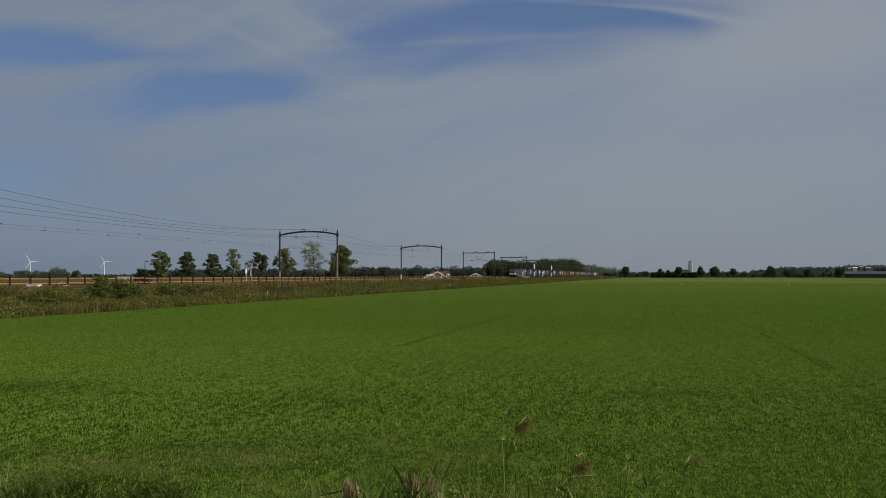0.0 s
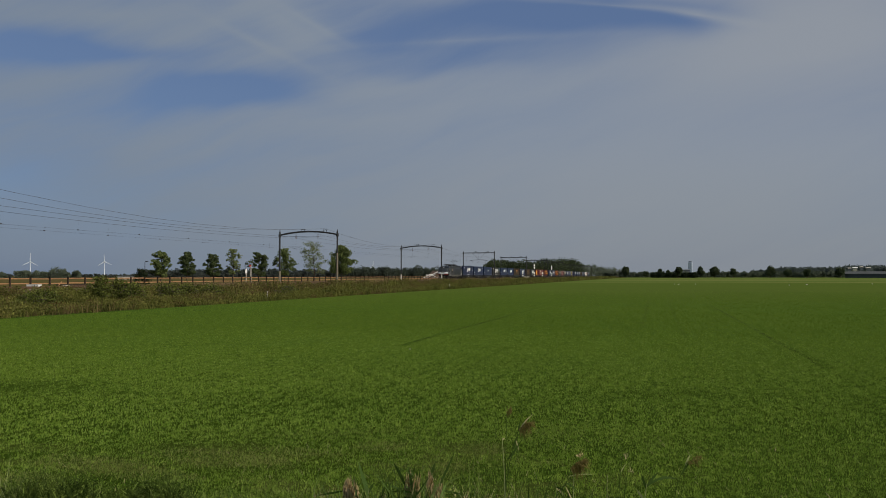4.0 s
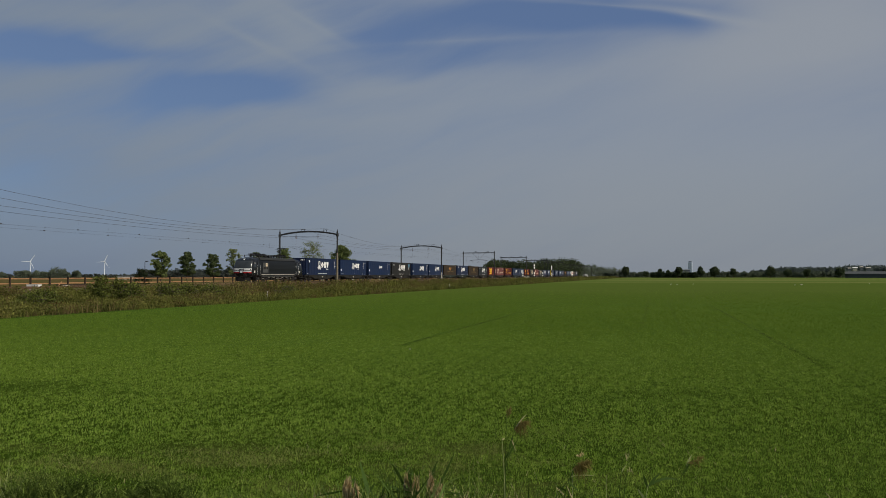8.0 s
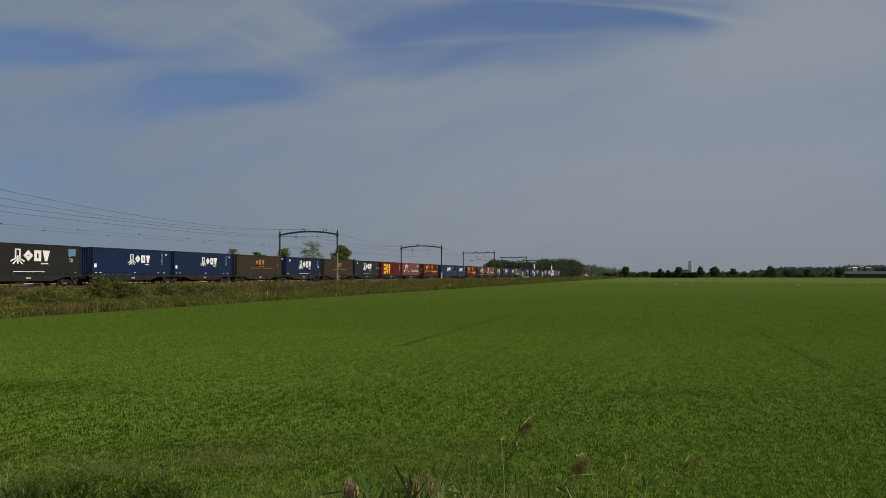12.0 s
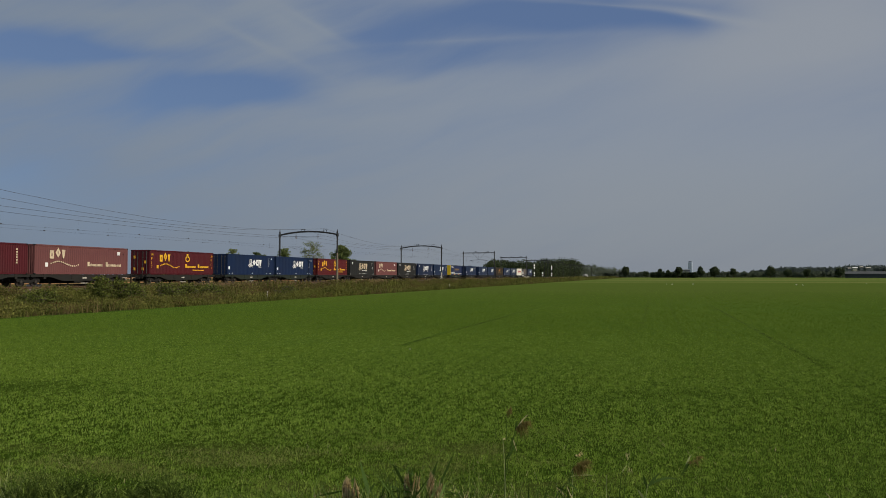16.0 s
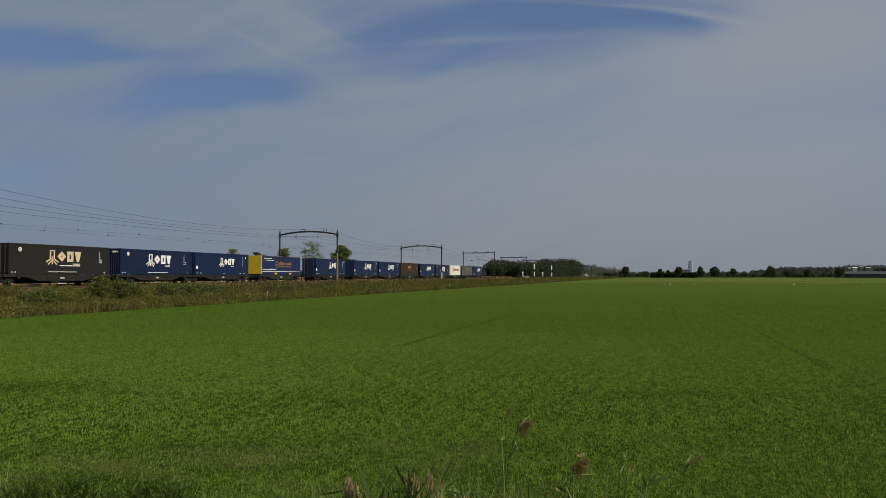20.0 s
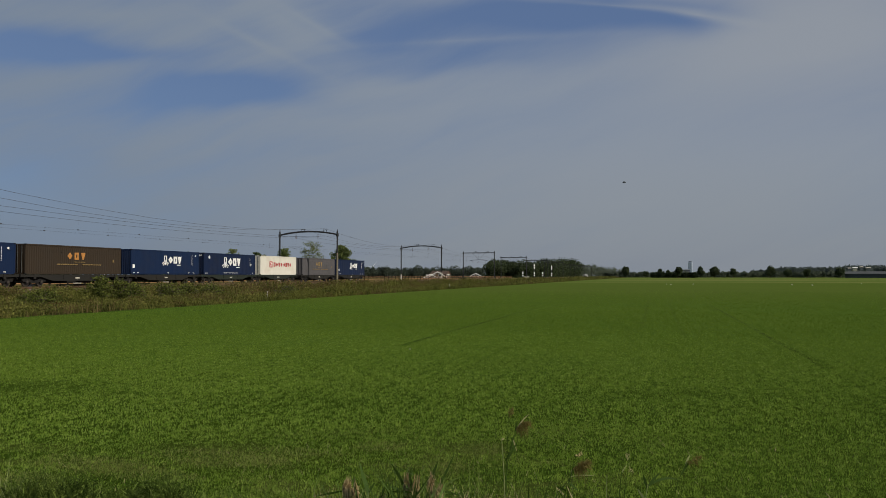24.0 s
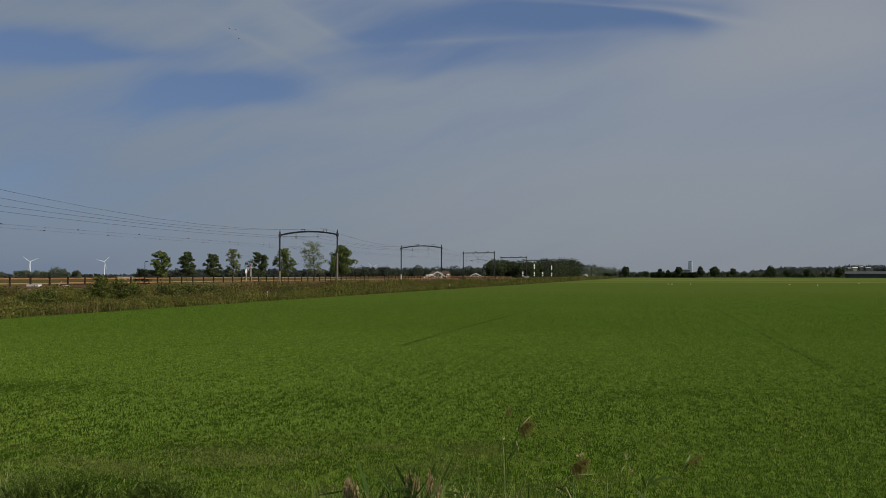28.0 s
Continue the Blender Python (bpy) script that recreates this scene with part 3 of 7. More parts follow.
def build_fence():
    x, pitch, n = -66.0, 2.84, 126
    f = thing("post_and_rail_fence", pose(x, 0, 0), "weathered orange-brown timber fence with dark posts", "fence")
    post = Shape().box(-0.08, 0.08, -0.07, 0.07, 0.7, 2.42).mesh("post")
    rail = Shape().box(-0.13, -0.09, -pitch / 2, pitch / 2, 2.19, 2.33).mesh("rail_board")
    low = Shape().box(-0.13, -0.09, -pitch / 2, pitch / 2, 1.66, 1.79).mesh("rail_board")
    for i in range(n):
        y = 11.56 + i * pitch
        for me, mat, nm, dy in ((post, MAT_POST, "post", 0), (rail, MAT_BOARD, "rail_board", pitch / 2), (low, MAT_BOARD, "rail_board", pitch / 2)):
            o = part(nm, me, mat, f)
            o.location = (0, y + dy, 0.02 * math.sin(i * 1.7))


build_fence()

# ---- train ----
SPEED = 28.28
# far end of each load at the start, and what it is: paint, mark, length
LOADS = [(362.8, "navy", "big", 13.72), (377.8, "blue", "mid", 13.72), (392.9, "blue", "small", 13.72), (407.9, "grey", "big_panel", 13.72), (423.4, "blue", "mid", 13.72),
         (438.0, "blue", "mid", 13.72), (453.0, "brown", "orange", 13.72), (468.4, "navy", "big", 13.72), (483.4, "brown", "orange_dim", 13.72), (498.3, "teal", "big", 13.72),
         (513.9, "maroon", "block", 13.72), (528.5, "pink", "script", 13.72), (546.2, "maroon", "script_bright", 13.72), (563.6, "blue", "mid_door", 13.72), (578.1, "blue", "mid", 13.72),
         (593.7, "red", "script_bright", 13.72), (608.9, "grey", "big_cream", 13.72), (623.7, "pink", "script", 13.72), (638.5, "grey", "big_cream", 13.72), (654.1, "navy", "big", 13.72),
         (668.8, "blue", "mid", 13.72), (686.1, "curtain", "trailer", 13.6), (706.0, "blue", "mid_door", 13.72), (724.1, "blue", "mid", 13.72), (738.7, "blue", "mid", 13.72),
         (753.6, "brown", "orange", 13.72), (769.1, "blue", "mid", 13.72), (783.9, "navy", "big", 13.72), (797.7, "white", "red_line", 12.19), (813.8, "slate", "orange_dim", 13.72),
         (829.2, "navy", "mid", 13.72)]
WAGONS = [(0, 1), (2, 3), (4, 5), (6, 7), (8, 9), (10, 11), (12,), (13, 14), (15, 16), (17, 18), (19, 20), (21,), (22,), (23, 24), (25, 26), (27, 28), (29, 30)]
MOVING = []
DECK = 1.18
W, H = 1.275, 2.9


def corrugated_side(length, deep, pitch, sx):
    """Side sheet of a container facing +X, between its rails, with pressed ribs."""
    s = Shape()
    n = int((length - 0.3) / pitch)
    y0, prof = 0.15, []
    step = (length - 0.3) / n
    for i in range(n):
        a = y0 + i * step
        prof += [(a, 0), (a + step * 0.25, 0), (a + step * 0.5, -deep), (a + step * 0.75, -deep)]
    prof.append((length - 0.15, 0))
    k = len(prof)
    verts = [(sx * (W - 0.02 + d), y, z) for z in (0.14, H - 0.1) for y, d in prof]
    return s.put(verts, [(i, i + 1, k + i + 1, k + i) for i in range(k - 1)])


BODY_MESH = {}


def container_meshes(length, ribbed):
    key = (length, ribbed)
    if key in BODY_MESH:
        return BODY_MESH[key]
    deep, pitch = (0.045, 0.28) if ribbed else (0.010, 1.1)
    sides = [corrugated_side(length, deep, pitch, sx) for sx in (1, -1)]
    roof = Shape().box(-W + 0.03, W - 0.03, 0.1, length - 0.1, H - 0.06, H - 0.02)
    floor = Shape().box(-W + 0.05, W - 0.05, 0.1, length - 0.1, 0.02, 0.12)
    back = Shape().box(-W + 0.06, W - 0.06, length - 0.1, length - 0.05, 0.1, H - 0.1)
    end, k = [], 8
    for i in range(k):
        x = -W + 0.16 + i * (2 * W - 0.32) / k
        w = (2 * W - 0.32) / k
        end += [(x, 0.02), (x + w * 0.4, 0.02), (x + w * 0.55, 0.07), (x + w * 0.85, 0.07)]
    end.append((W - 0.16, 0.02))
    m = len(end)
    front = Shape().put([(x, y, z) for z in (0.16, H - 0.14) for x, y in end], [(i, i + 1, m + i + 1, m + i) for i in range(m - 1)])
    bar = Shape().rod((0, 0.0, 0.12), (0, 0.0, H - 0.1), 0.03)
    for z in (0.5, 1.1, 2.0, 2.5):
        bar.box(-0.07, 0.07, -0.01, 0.03, z, z + 0.07)
    BODY_MESH[key] = {"side": [q.mesh("side_sheet") for q in sides], "roof": roof.mesh("roof"), "floor": floor.mesh("floor"), "back": back.mesh("end_wall"), "front": front.mesh("end_wall"),
                      "post": Shape().box(0, 0.16, 0, 0.16, 0.0, H).mesh("corner_post"), "rail": Shape().box(0, 0.095, 0.16, length - 0.16, 0, 0.13).mesh("side_rail"),
                      "header": Shape().box(-W + 0.16, W - 0.16, 0.01, 0.13, 0, 0.14).mesh("end_rail"), "casting": Shape().box(0, 0.178, 0, 0.178, 0, 0.119).mesh("corner_casting"),
                      "door": [Shape().box(u, v, 0.03, 0.08, 0.17, H - 0.15).mesh("door") for u, v in ((-W + 0.17, -0.01), (0.01, W - 0.17))], "bar": bar.mesh("lock_rod")}
    return BODY_MESH[key]


def painted(src, mat):
    me = src.copy()
    me.materials.clear()
    me.materials.append(mat)
    return me


PAINTED = {}


def paint_mesh(length, ribbed, key, index, mat):
    k = (length, ribbed, key, index, mat.name)
    if k not in PAINTED:
        src = container_meshes(length, ribbed)[key]
        PAINTED[k] = painted(src[index] if index is not None else src, mat)
    return PAINTED[k]


def strip(s, y0, y1, z0, z1, x=W + 0.012):
    """A thin painted plate on the side that faces the field."""
    return s.box(x - 0.03, x, y0, y1, z0, z1)


def slant(s, y0, z0, y1, z1, w, x=W + 0.012):
    d = Vector((0, y1 - y0, z1 - z0)).normalized()
    e = Vector((0, -d.z, d.y)) * w / 2
    pts = [Vector((0, y0, z0)) - e, Vector((0, y1, z1)) - e, Vector((0, y1, z1)) + e, Vector((0, y0, z0)) + e]
    return s.put([(x - 0.03, p.y, p.z) for p in pts] + [(x, p.y, p.z) for p in pts], [(3, 2, 1, 0), (4, 5, 6, 7), (0, 1, 5, 4), (1, 2, 6, 5), (2, 3, 7, 6), (3, 0, 4, 7)])


def ring_mark(s, y, z, w, h, stroke, x=W + 0.012, n=18):
    """A plain oval ring, as a flat band with some depth."""
    for i in range(n):
        a, b = i * math.tau / n, (i + 1) * math.tau / n
        pts = []
        for ang, k in ((a, 1.0), (b, 1.0), (b, 0.0), (a, 0.0)):
            ry, rz = w / 2 - (0 if k else stroke), h / 2 - (0 if k else stroke)
            pts.append((y + w / 2 + ry * math.cos(ang), z + h / 2 + rz * math.sin(ang)))
        s.put([(x - 0.03, p, q) for p, q in pts] + [(x, p, q) for p, q in pts], [(3, 2, 1, 0), (4, 5, 6, 7), (0, 1, 5, 4), (2, 3, 7, 6)])


def wedge_mark(s, y, z, w, h, x=W + 0.012):
    """A plain solid triangle that points down, cut off below."""
    s.prism([(y + w * 0.36, z), (y + w * 0.64, z), (y + w * 0.96, z + h), (y + w * 0.04, z + h)], x - 0.03, x, "x")


def block_mark(s, y, z, w, h, kind):
    """One plain shape of a mark: a lozenge, a square frame or a triangle."""
    if kind % 3 == 0:
        ring_mark(s, y, z, w, h, min(w, h) * 0.42, n=4)
    elif kind % 3 == 1:
        t = h * 0.28
        strip(s, y + w * 0.08, y + w * 0.92, z, z + t)
        strip(s, y + w * 0.08, y + w * 0.92, z + h - t, z + h)
        strip(s, y + w * 0.08, y + w * 0.38, z + t, z + h - t)
        strip(s, y + w * 0.62, y + w * 0.92, z + t, z + h - t)
    else:
        wedge_mark(s, y, z, w, h)


def emblem(s, y, z, h):
    """A plain upright badge with spreading arms."""
    w = h * 1.15
    strip(s, y + w * 0.47, y + w * 0.57, z, z + h * 0.55)
    strip(s, y + w * 0.30, y + w * 0.40, z + h * 0.35, z + h)
    strip(s, y + w * 0.62, y + w * 0.72, z + h * 0.35, z + h)
    strip(s, y + w * 0.36, y + w * 0.66, z + h * 0.92, z + h)
    slant(s, y, z + h * 0.16, y + w * 0.45, z + h * 0.40, h * 0.09)
    slant(s, y + w * 1.02, z + h * 0.16, y + w * 0.6, z + h * 0.40, h * 0.09)
    slant(s, y + w * 0.16, z - h * 0.02, y + w * 0.45, z + h * 0.26, h * 0.08)
    slant(s, y + w * 0.88, z - h * 0.02, y + w * 0.6, z + h * 0.26, h * 0.08)


def mark_pieces(y, z, h, mat):
    """A badge, three plain shapes and a line of dashes, each a part of its own."""
    s = Shape()
    emblem(s, y, z - h * 0.22, h * 1.32)
    out = [("painted_emblem", s, mat)]
    for i, w in enumerate((1.12, 0.98, 0.98)):
        s = Shape()
        block_mark(s, y + h * (1.42, 2.60, 3.62)[i], z + h * 0.04, h * w, h * 0.98, i)
        out.append(("painted_shape", s, mat))
    out.append(("painted_line", dashes(Shape(), y + h * 3.5, y + h * 4.5, z - h * 0.24, h * 0.12, h * 0.18), mat))
    return out


def dashes(s, y0, y1, z, h, step, fill=0.7, wave=0.0):
    k = int((y1 - y0) / step)
    for i in range(k):
        zz = z + wave * math.sin(i / k * math.tau)
        strip(s, y0 + i * step, y0 + (i + fill) * step, zz, zz + h * (1.0 if i % 5 else 1.12))
    return s


def big_shapes(y, z, w, h, gap):
    """Three huge plain shapes in a row: stacked bars, a ring, a triangle."""
    bars, ring, last = Shape(), Shape(), Shape()
    for q in (0.0, 0.38, 0.76):
        strip(bars, y, y + w * (0.92 if q else 1.0), z + h * q, z + h * (q + 0.24))
    ring_mark(ring, y + w + gap, z, w * 1.02, h, w * 0.34)
    block_mark(last, y + 2 * (w + gap), z, w * 0.8, h, 2)
    return bars, ring, last


MARK_MESH = {}


def marks(kind, length):
    """Painted marks of each kind: a list of (name, mesh, material)."""
    if (kind, length) in MARK_MESH:
        return MARK_MESH[kind, length]
    L, out = length, []
    if kind in ("big", "big_panel", "big_cream"):
        out += mark_pieces(L * 0.335, 1.22, 1.06, MAT_CREAM if kind == "big_cream" else MAT_WHITE)
        s = strip(Shape(), L * 0.36, L * 0.64, 0.22, 0.27)
        ring_mark(s, L * 0.082, 2.12, 0.42, 0.42, 0.07)
        strip(s, L * 0.092, L * 0.102, 2.24, 2.42)
        for z in (1.25, 1.5, 1.75, 2.0, 2.25):
            strip(s, L * 0.885, L * 0.89, z, z + 0.13)
        if kind == "big_cream":
            dashes(s, L * 0.47, L * 0.69, 0.82, 0.10, 0.16)
        strip(s, L * 0.90, L * 0.915, 1.45, 1.55)
        strip(s, L * 0.90, L * 0.915, 1.25, 1.35)
        for y in (0.3, L * 0.05, L * 0.94):
            strip(s, y, y + 0.2, 0.17, 0.24)
        out.append(("painted_lines", s, MAT_WHITE))
        if kind == "big_panel":
            out.append(("pale_panel", strip(Shape(), L * 0.87, L * 0.945, 1.85, 2.55), MAT_LTBLUE))
    elif kind in ("mid", "mid_door", "small"):
        h = 0.42 if kind == "small" else 0.92
        out += mark_pieces(L * (0.47 if kind == "small" else 0.42), 1.32 if kind != "small" else 1.5, h * 0.95, MAT_WHITE)
        s = strip(Shape(), 0.25, 0.62, 0.75, 1.15)
        for q in range(9):
            strip(s, L * 0.878, L * 0.878 + 0.05, 1.2 + q * 0.15, 1.31 + q * 0.15)
        strip(s, L * 0.93, L * 0.945, 2.3, 2.5)
        for y in (0.4, L * 0.08, L * 0.5, L * 0.82, L * 0.9):
            strip(s, y, y + 0.28, 0.17, 0.24)
        out.append(("painted_lines", s, MAT_WHITE))
    elif kind in ("orange", "orange_dim"):
        for i in range(3):
            s = Shape()
            block_mark(s, L * 0.40 + i * 0.95, 1.50, 0.70, 0.72, i)
            out.append(("painted_shape", s, MAT_ORANGE if kind == "orange" else MAT_DIMGOLD))
        s = dashes(Shape(), L * 0.30, L * 0.52, 0.95, 0.10, 0.24)
        dashes(s, L * 0.56, L * 0.78, 0.95, 0.10, 0.24)
        dashes(s, L * 0.47, L * 0.60, 1.22, 0.07, 0.24)
        strip(s, L * 0.90, L * 0.915, 1.3, 1.6)
        out.append(("painted_lines", s, MAT_DIMGOLD))
    elif kind == "block":
        out += [("painted_shape", q, MAT_YELLOW) for q in big_shapes(1.55, 0.32, 1.45, 2.15, 0.10)]
        s = Shape()
        for q in range(6):
            strip(s, L * 0.90, L * 0.90 + 0.16, 1.0 + q * 0.25, 1.16 + q * 0.25)
        out.append(("painted_lines", s, MAT_CREAM))
    elif kind in ("script", "script_bright"):
        bright = MAT_YELLOW if kind == "script_bright" else MAT_CREAM
        for i, (w, h, z) in enumerate(((0.62, 0.8, 1.55), (0.7, 1.0, 1.65), (0.55, 0.85, 1.6))):
            s = Shape()
            block_mark(s, L * 0.14 + i * 0.80, z, w, h, (1, 0, 2)[i])
            out.append(("painted_shape", s, bright))
        s = dashes(Shape(), L * 0.15, L * 0.46, 1.0, 0.13, 0.27, 0.55, 0.22)
        out.append(("painted_wave", s, bright))
        s = Shape()
        strip(s, L * 0.53, L * 0.552, 0.85, 1.32)
        dashes(s, L * 0.562, L * 0.71, 0.85, 0.24, 0.19, 0.62)
        strip(s, L * 0.735, L * 0.757, 0.85, 1.32)
        dashes(s, L * 0.767, L * 0.93, 0.85, 0.24, 0.19, 0.62)
        out.append(("painted_line_of_blocks", s, bright))
        s = Shape()
        strip(s, L * 0.10, L * 0.125, 0.75, 1.15)
        if kind == "script_bright":
            ring_mark(s, L * 0.53, 1.55, 0.95, 0.80, 0.16)
            strip(s, L * 0.55, L * 0.575, 2.25, 2.62)
            dashes(s, L * 0.65, L * 0.85, 0.50, 0.12, 0.2)
        else:
            strip(s, L * 0.87, L * 0.90, 2.1, 2.45)
        out.append(("painted_plate_line", s, bright if kind == "script_bright" else MAT_WHITE))
        if kind == "script_bright":
            for ypos in (0.28, L - 0.62):
                for ch, z in (("34", 2.25), ("P", 1.75), ("L", 1.25), ("T", 0.75)):
                    out.append(("lettering", word(ch, ypos, z, 0.42), MAT_YELLOW))
    elif kind == "red_line":
        for i in range(8):
            s = Shape()
            block_mark(s, L * (0.35 if i < 4 else 0.62) + (i % 4) * (0.78 if i < 4 else 0.72), 1.26, 0.60 if i < 4 else 0.54, 0.66, (1, 0, 2, 0, 0, 1, 2, 0)[i])
            out.append(("painted_shape", s, MAT_ROSE))
        s = strip(Shape(), L * 0.24, L * 0.315, 1.15, 2.05)
        out.append(("square_badge", s, MAT_RED))
        s = slant(Shape(), L * 0.255, 1.25, L * 0.30, 1.95, 0.10, W + 0.02)
        slant(s, L * 0.30, 1.25, L * 0.255, 1.95, 0.10, W + 0.02)
        out.append(("badge_cross", s, MAT_WHITE))
    MARK_MESH[kind, length] = [(n, s.mesh(n) if isinstance(s, Shape) else s, m) for n, s, m in out]
    return MARK_MESH[kind, length]


def word(text, y, z, size, x=W + 0.014, stretch=1.0):
    """A flat word in the built-in font on the side that faces the field."""
    cu = bpy.data.curves.new("lettering", "FONT")
    cu.body, cu.size, cu.extrude, cu.resolution_u = text, size, 0.004, 2
    ob = bpy.data.objects.new("lettering", cu)
    me = bpy.data.meshes.new_from_object(ob)
    bpy.data.objects.remove(ob)
    me.transform(Matrix(((0, 0, 1, x), (stretch, 0, 0, y), (0, 1, 0, z), (0, 0, 0, 1))))
    return me


NAMES = {"blue": "blue", "navy": "dark navy", "grey": "dark grey", "teal": "dark blue-grey", "brown": "weathered brown", "maroon": "maroon", "red": "red", "pink": "faded pink", "white": "cream white",
         "slate": "faded grey", "curtain": "navy"}
MARKS = {"big": "large white badge", "big_cream": "large cream badge", "big_panel": "white badge and blue panel", "mid": "white badge", "mid_door": "white badge and barred end doors", "small": "small white badge",
         "orange": "worn orange blocks", "orange_dim": "worn gold blocks", "block": "huge yellow blocks", "script": "cream wave and lettering bars",
         "script_bright": "yellow blocks and wave", "red_line": "red blocks"}


def build_container(end, paint, kind, length):
    m = pose(TRACK_X, end - length, RAIL_Z + DECK)
    ribbed = paint in ("pink", "white", "brown", "slate", "red", "maroon")
    mat = BOX_PAINT[paint]
    box = thing("shipping_container", m, "%s container with %s on a wagon" % (NAMES[paint], MARKS[kind]), "container", "containers on the train")
    def piece(name, key, index=None, at=None, paint_as=mat, label=""):
        o = part(name, paint_mesh(length, ribbed, key, index, paint_as), paint_as, box, label)
        if at:
            o.location = at
    piece("side_sheet", "side", 0)
    piece("side_sheet", "side", 1)
    piece("roof", "roof")
    piece("floor", "floor")
    piece("end_wall", "back")
    for y in (0.0, length - 0.16):
        for x in (-W, W - 0.16):
            piece("corner_post", "post", None, (x, y, 0))
            for z in (-0.003, H - 0.116):
                piece("corner_casting", "casting", None, (x - 0.009, y - 0.009, z), MAT_BOGIE)
        for z in (0.005, H - 0.145):
            piece("end_rail", "header", None, (0, y, z))
    for x in (-W + 0.005, W - 0.10):
        for z in (0.004, H - 0.134):
            piece("side_rail", "rail", None, (x, 0, z))
    if kind == "mid_door" or paint in ("brown", "white", "grey", "maroon"):
        piece("door", "door", 0)
        piece("door", "door", 1)
        for x in (-0.85, -0.35, 0.35, 0.85):
            piece("lock_rod", "bar", None, (x, 0, 0), MAT_LOCO_TRIM, "grey lock rod")
    else:
        piece("end_wall", "front")
    if paint == "navy" and kind == "big":
        for q, sides in enumerate((4, 12, 3)):
            part("end_shape", Shape().rod((0.30 + 0.27 * q, -0.012, 2.55), (0.30 + 0.27 * q, 0.05, 2.55), 0.12, None, sides), MAT_WHITE, box, "small white shape on the end wall")
    if kind in ("block", "script_bright"):
        for x, z in ((-0.95, 1.9), (-0.95, 0.5), (0.55, 1.3), (0.2, 0.5)):
            part("door_plate", Shape().box(x, x + 0.26, 0.0, 0.04, z, z + 0.34), MAT_YELLOW, box, "yellow plate on the end doors")
    for nm, me, mm in marks(kind, length):
        mark = part(nm, me, mm, box)
        if "line" in nm or "wave" in nm:
            mark["kind"] = "stuff"
    MOVING.append(box)


def build_trailer(end, length):
    """A curtain-sided swap body with a yellow headboard."""
    box = thing("swap_body", pose(TRACK_X, end - length, RAIL_Z + DECK - 0.1), "navy curtain-sided swap body with a yellow front on a flat wagon", "swap body")
    part("headboard", Shape().prism([(-W, 0.25), (W, 0.25), (W, 2.95), (W - 0.08, 3.0), (-W + 0.08, 3.0), (-W, 2.95)], 0.0, 0.14), BOX_PAINT["yellow"], box, "yellow front wall")
    part("front_post", Shape().box(W - 0.02, W + 0.02, -0.02, 0.35, 0.2, 3.0), BOX_PAINT["yellow"], box)
    curtain = Shape()
    prof = []
    n = 60
    for i in range(n + 1):
        y = 0.35 + (length - 0.45) * i / n
        prof.append((y, 0.012 * math.sin(i * 1.9) + 0.01 * math.sin(i * 0.5)))
    for sx in (1, -1):
        curtain.put([(sx * (W + d - 0.03), y, z) for z in (0.62, 2.9) for y, d in prof], [(i, i + 1, n + 2 + i, n + 1 + i) for i in range(n)])
    part("curtain", curtain, BOX_PAINT["curtain"], box, "navy fabric curtain")
    part("roof", Shape().box(-W + 0.01, W - 0.01, 0.14, length, 2.9, 3.0), MAT_LOCO_TRIM, box)
    part("rear_wall", Shape().box(-W, W, length - 0.1, length, 0.3, 2.9), BOX_PAINT["curtain"], box)
    part("side_board", Shape().box(-W - 0.01, W + 0.01, 0.14, length, 0.14, 0.58), BOX_PAINT["curtain"], box)
    part("side_stripe", Shape().box(W, W + 0.02, 0.4, length - 0.05, 0.58, 0.64), MAT_WHITE, box, "pale stripe along the lower edge")
    part("floor", Shape().box(-W, W, 0.1, length, 0.1, 0.16), MAT_SILL, box)
    for y in (length * 0.33, length * 0.70):
        part("grapple_plate", Shape().box(W + 0.01, W + 0.03, y, y + 0.75, 0.16, 0.42), MAT_YELLOW, box, "yellow grapple plate")
    s = Shape()
    y0 = length * 0.44
    for i, (w, h) in enumerate(((0.30, 0.36), (0.1, 0.55), (0.32, 0.55), (0.28, 0.36), (0.2, 0.36), (0.12, 0.5), (0.1, 0.36), (0, 0), (0.3, 0.36), (0, 0), (0.28, 0.36), (0.3, 0.36), (0.3, 0.36), (0.14, 0.5), (0.1, 0.36))):
        if w:
            strip(s, y0, y0 + w, 1.65, 1.65 + h)
        y0 += w + 0.10
    part("lettering_bars", s, MAT_DIMGOLD, box)["kind"] = "stuff"
    part("lower_bars", dashes(Shape(), length * 0.44, length * 0.78, 1.32, 0.13, 0.3, 0.8), MAT_DIMGOLD, box)
    ring = Shape()
    for i in range(16):
        a, b = i * math.tau / 16, (i + 1) * math.tau / 16
        slant(ring, length * 0.385 + 0.5 * math.cos(a), 1.72 + 0.5 * math.sin(a), length * 0.385 + 0.5 * math.cos(b), 1.72 + 0.5 * math.sin(b), 0.07)
    for z in (1.45, 1.7, 1.95):
        strip(ring, length * 0.385 - 0.42, length * 0.385 + 0.42, z, z + 0.07)
    part("round_badge", ring, MAT_DIMGOLD, box)
    part("small_lines", dashes(dashes(dashes(Shape(), 1.0, 3.6, 2.55, 0.09, 0.2), 1.6, 4.2, 2.28, 0.08, 0.2), 0.7, 5.2, 0.85, 0.12, 0.24), MAT_WHITE, box)
    MOVING.append(box)


BOGIE = {}


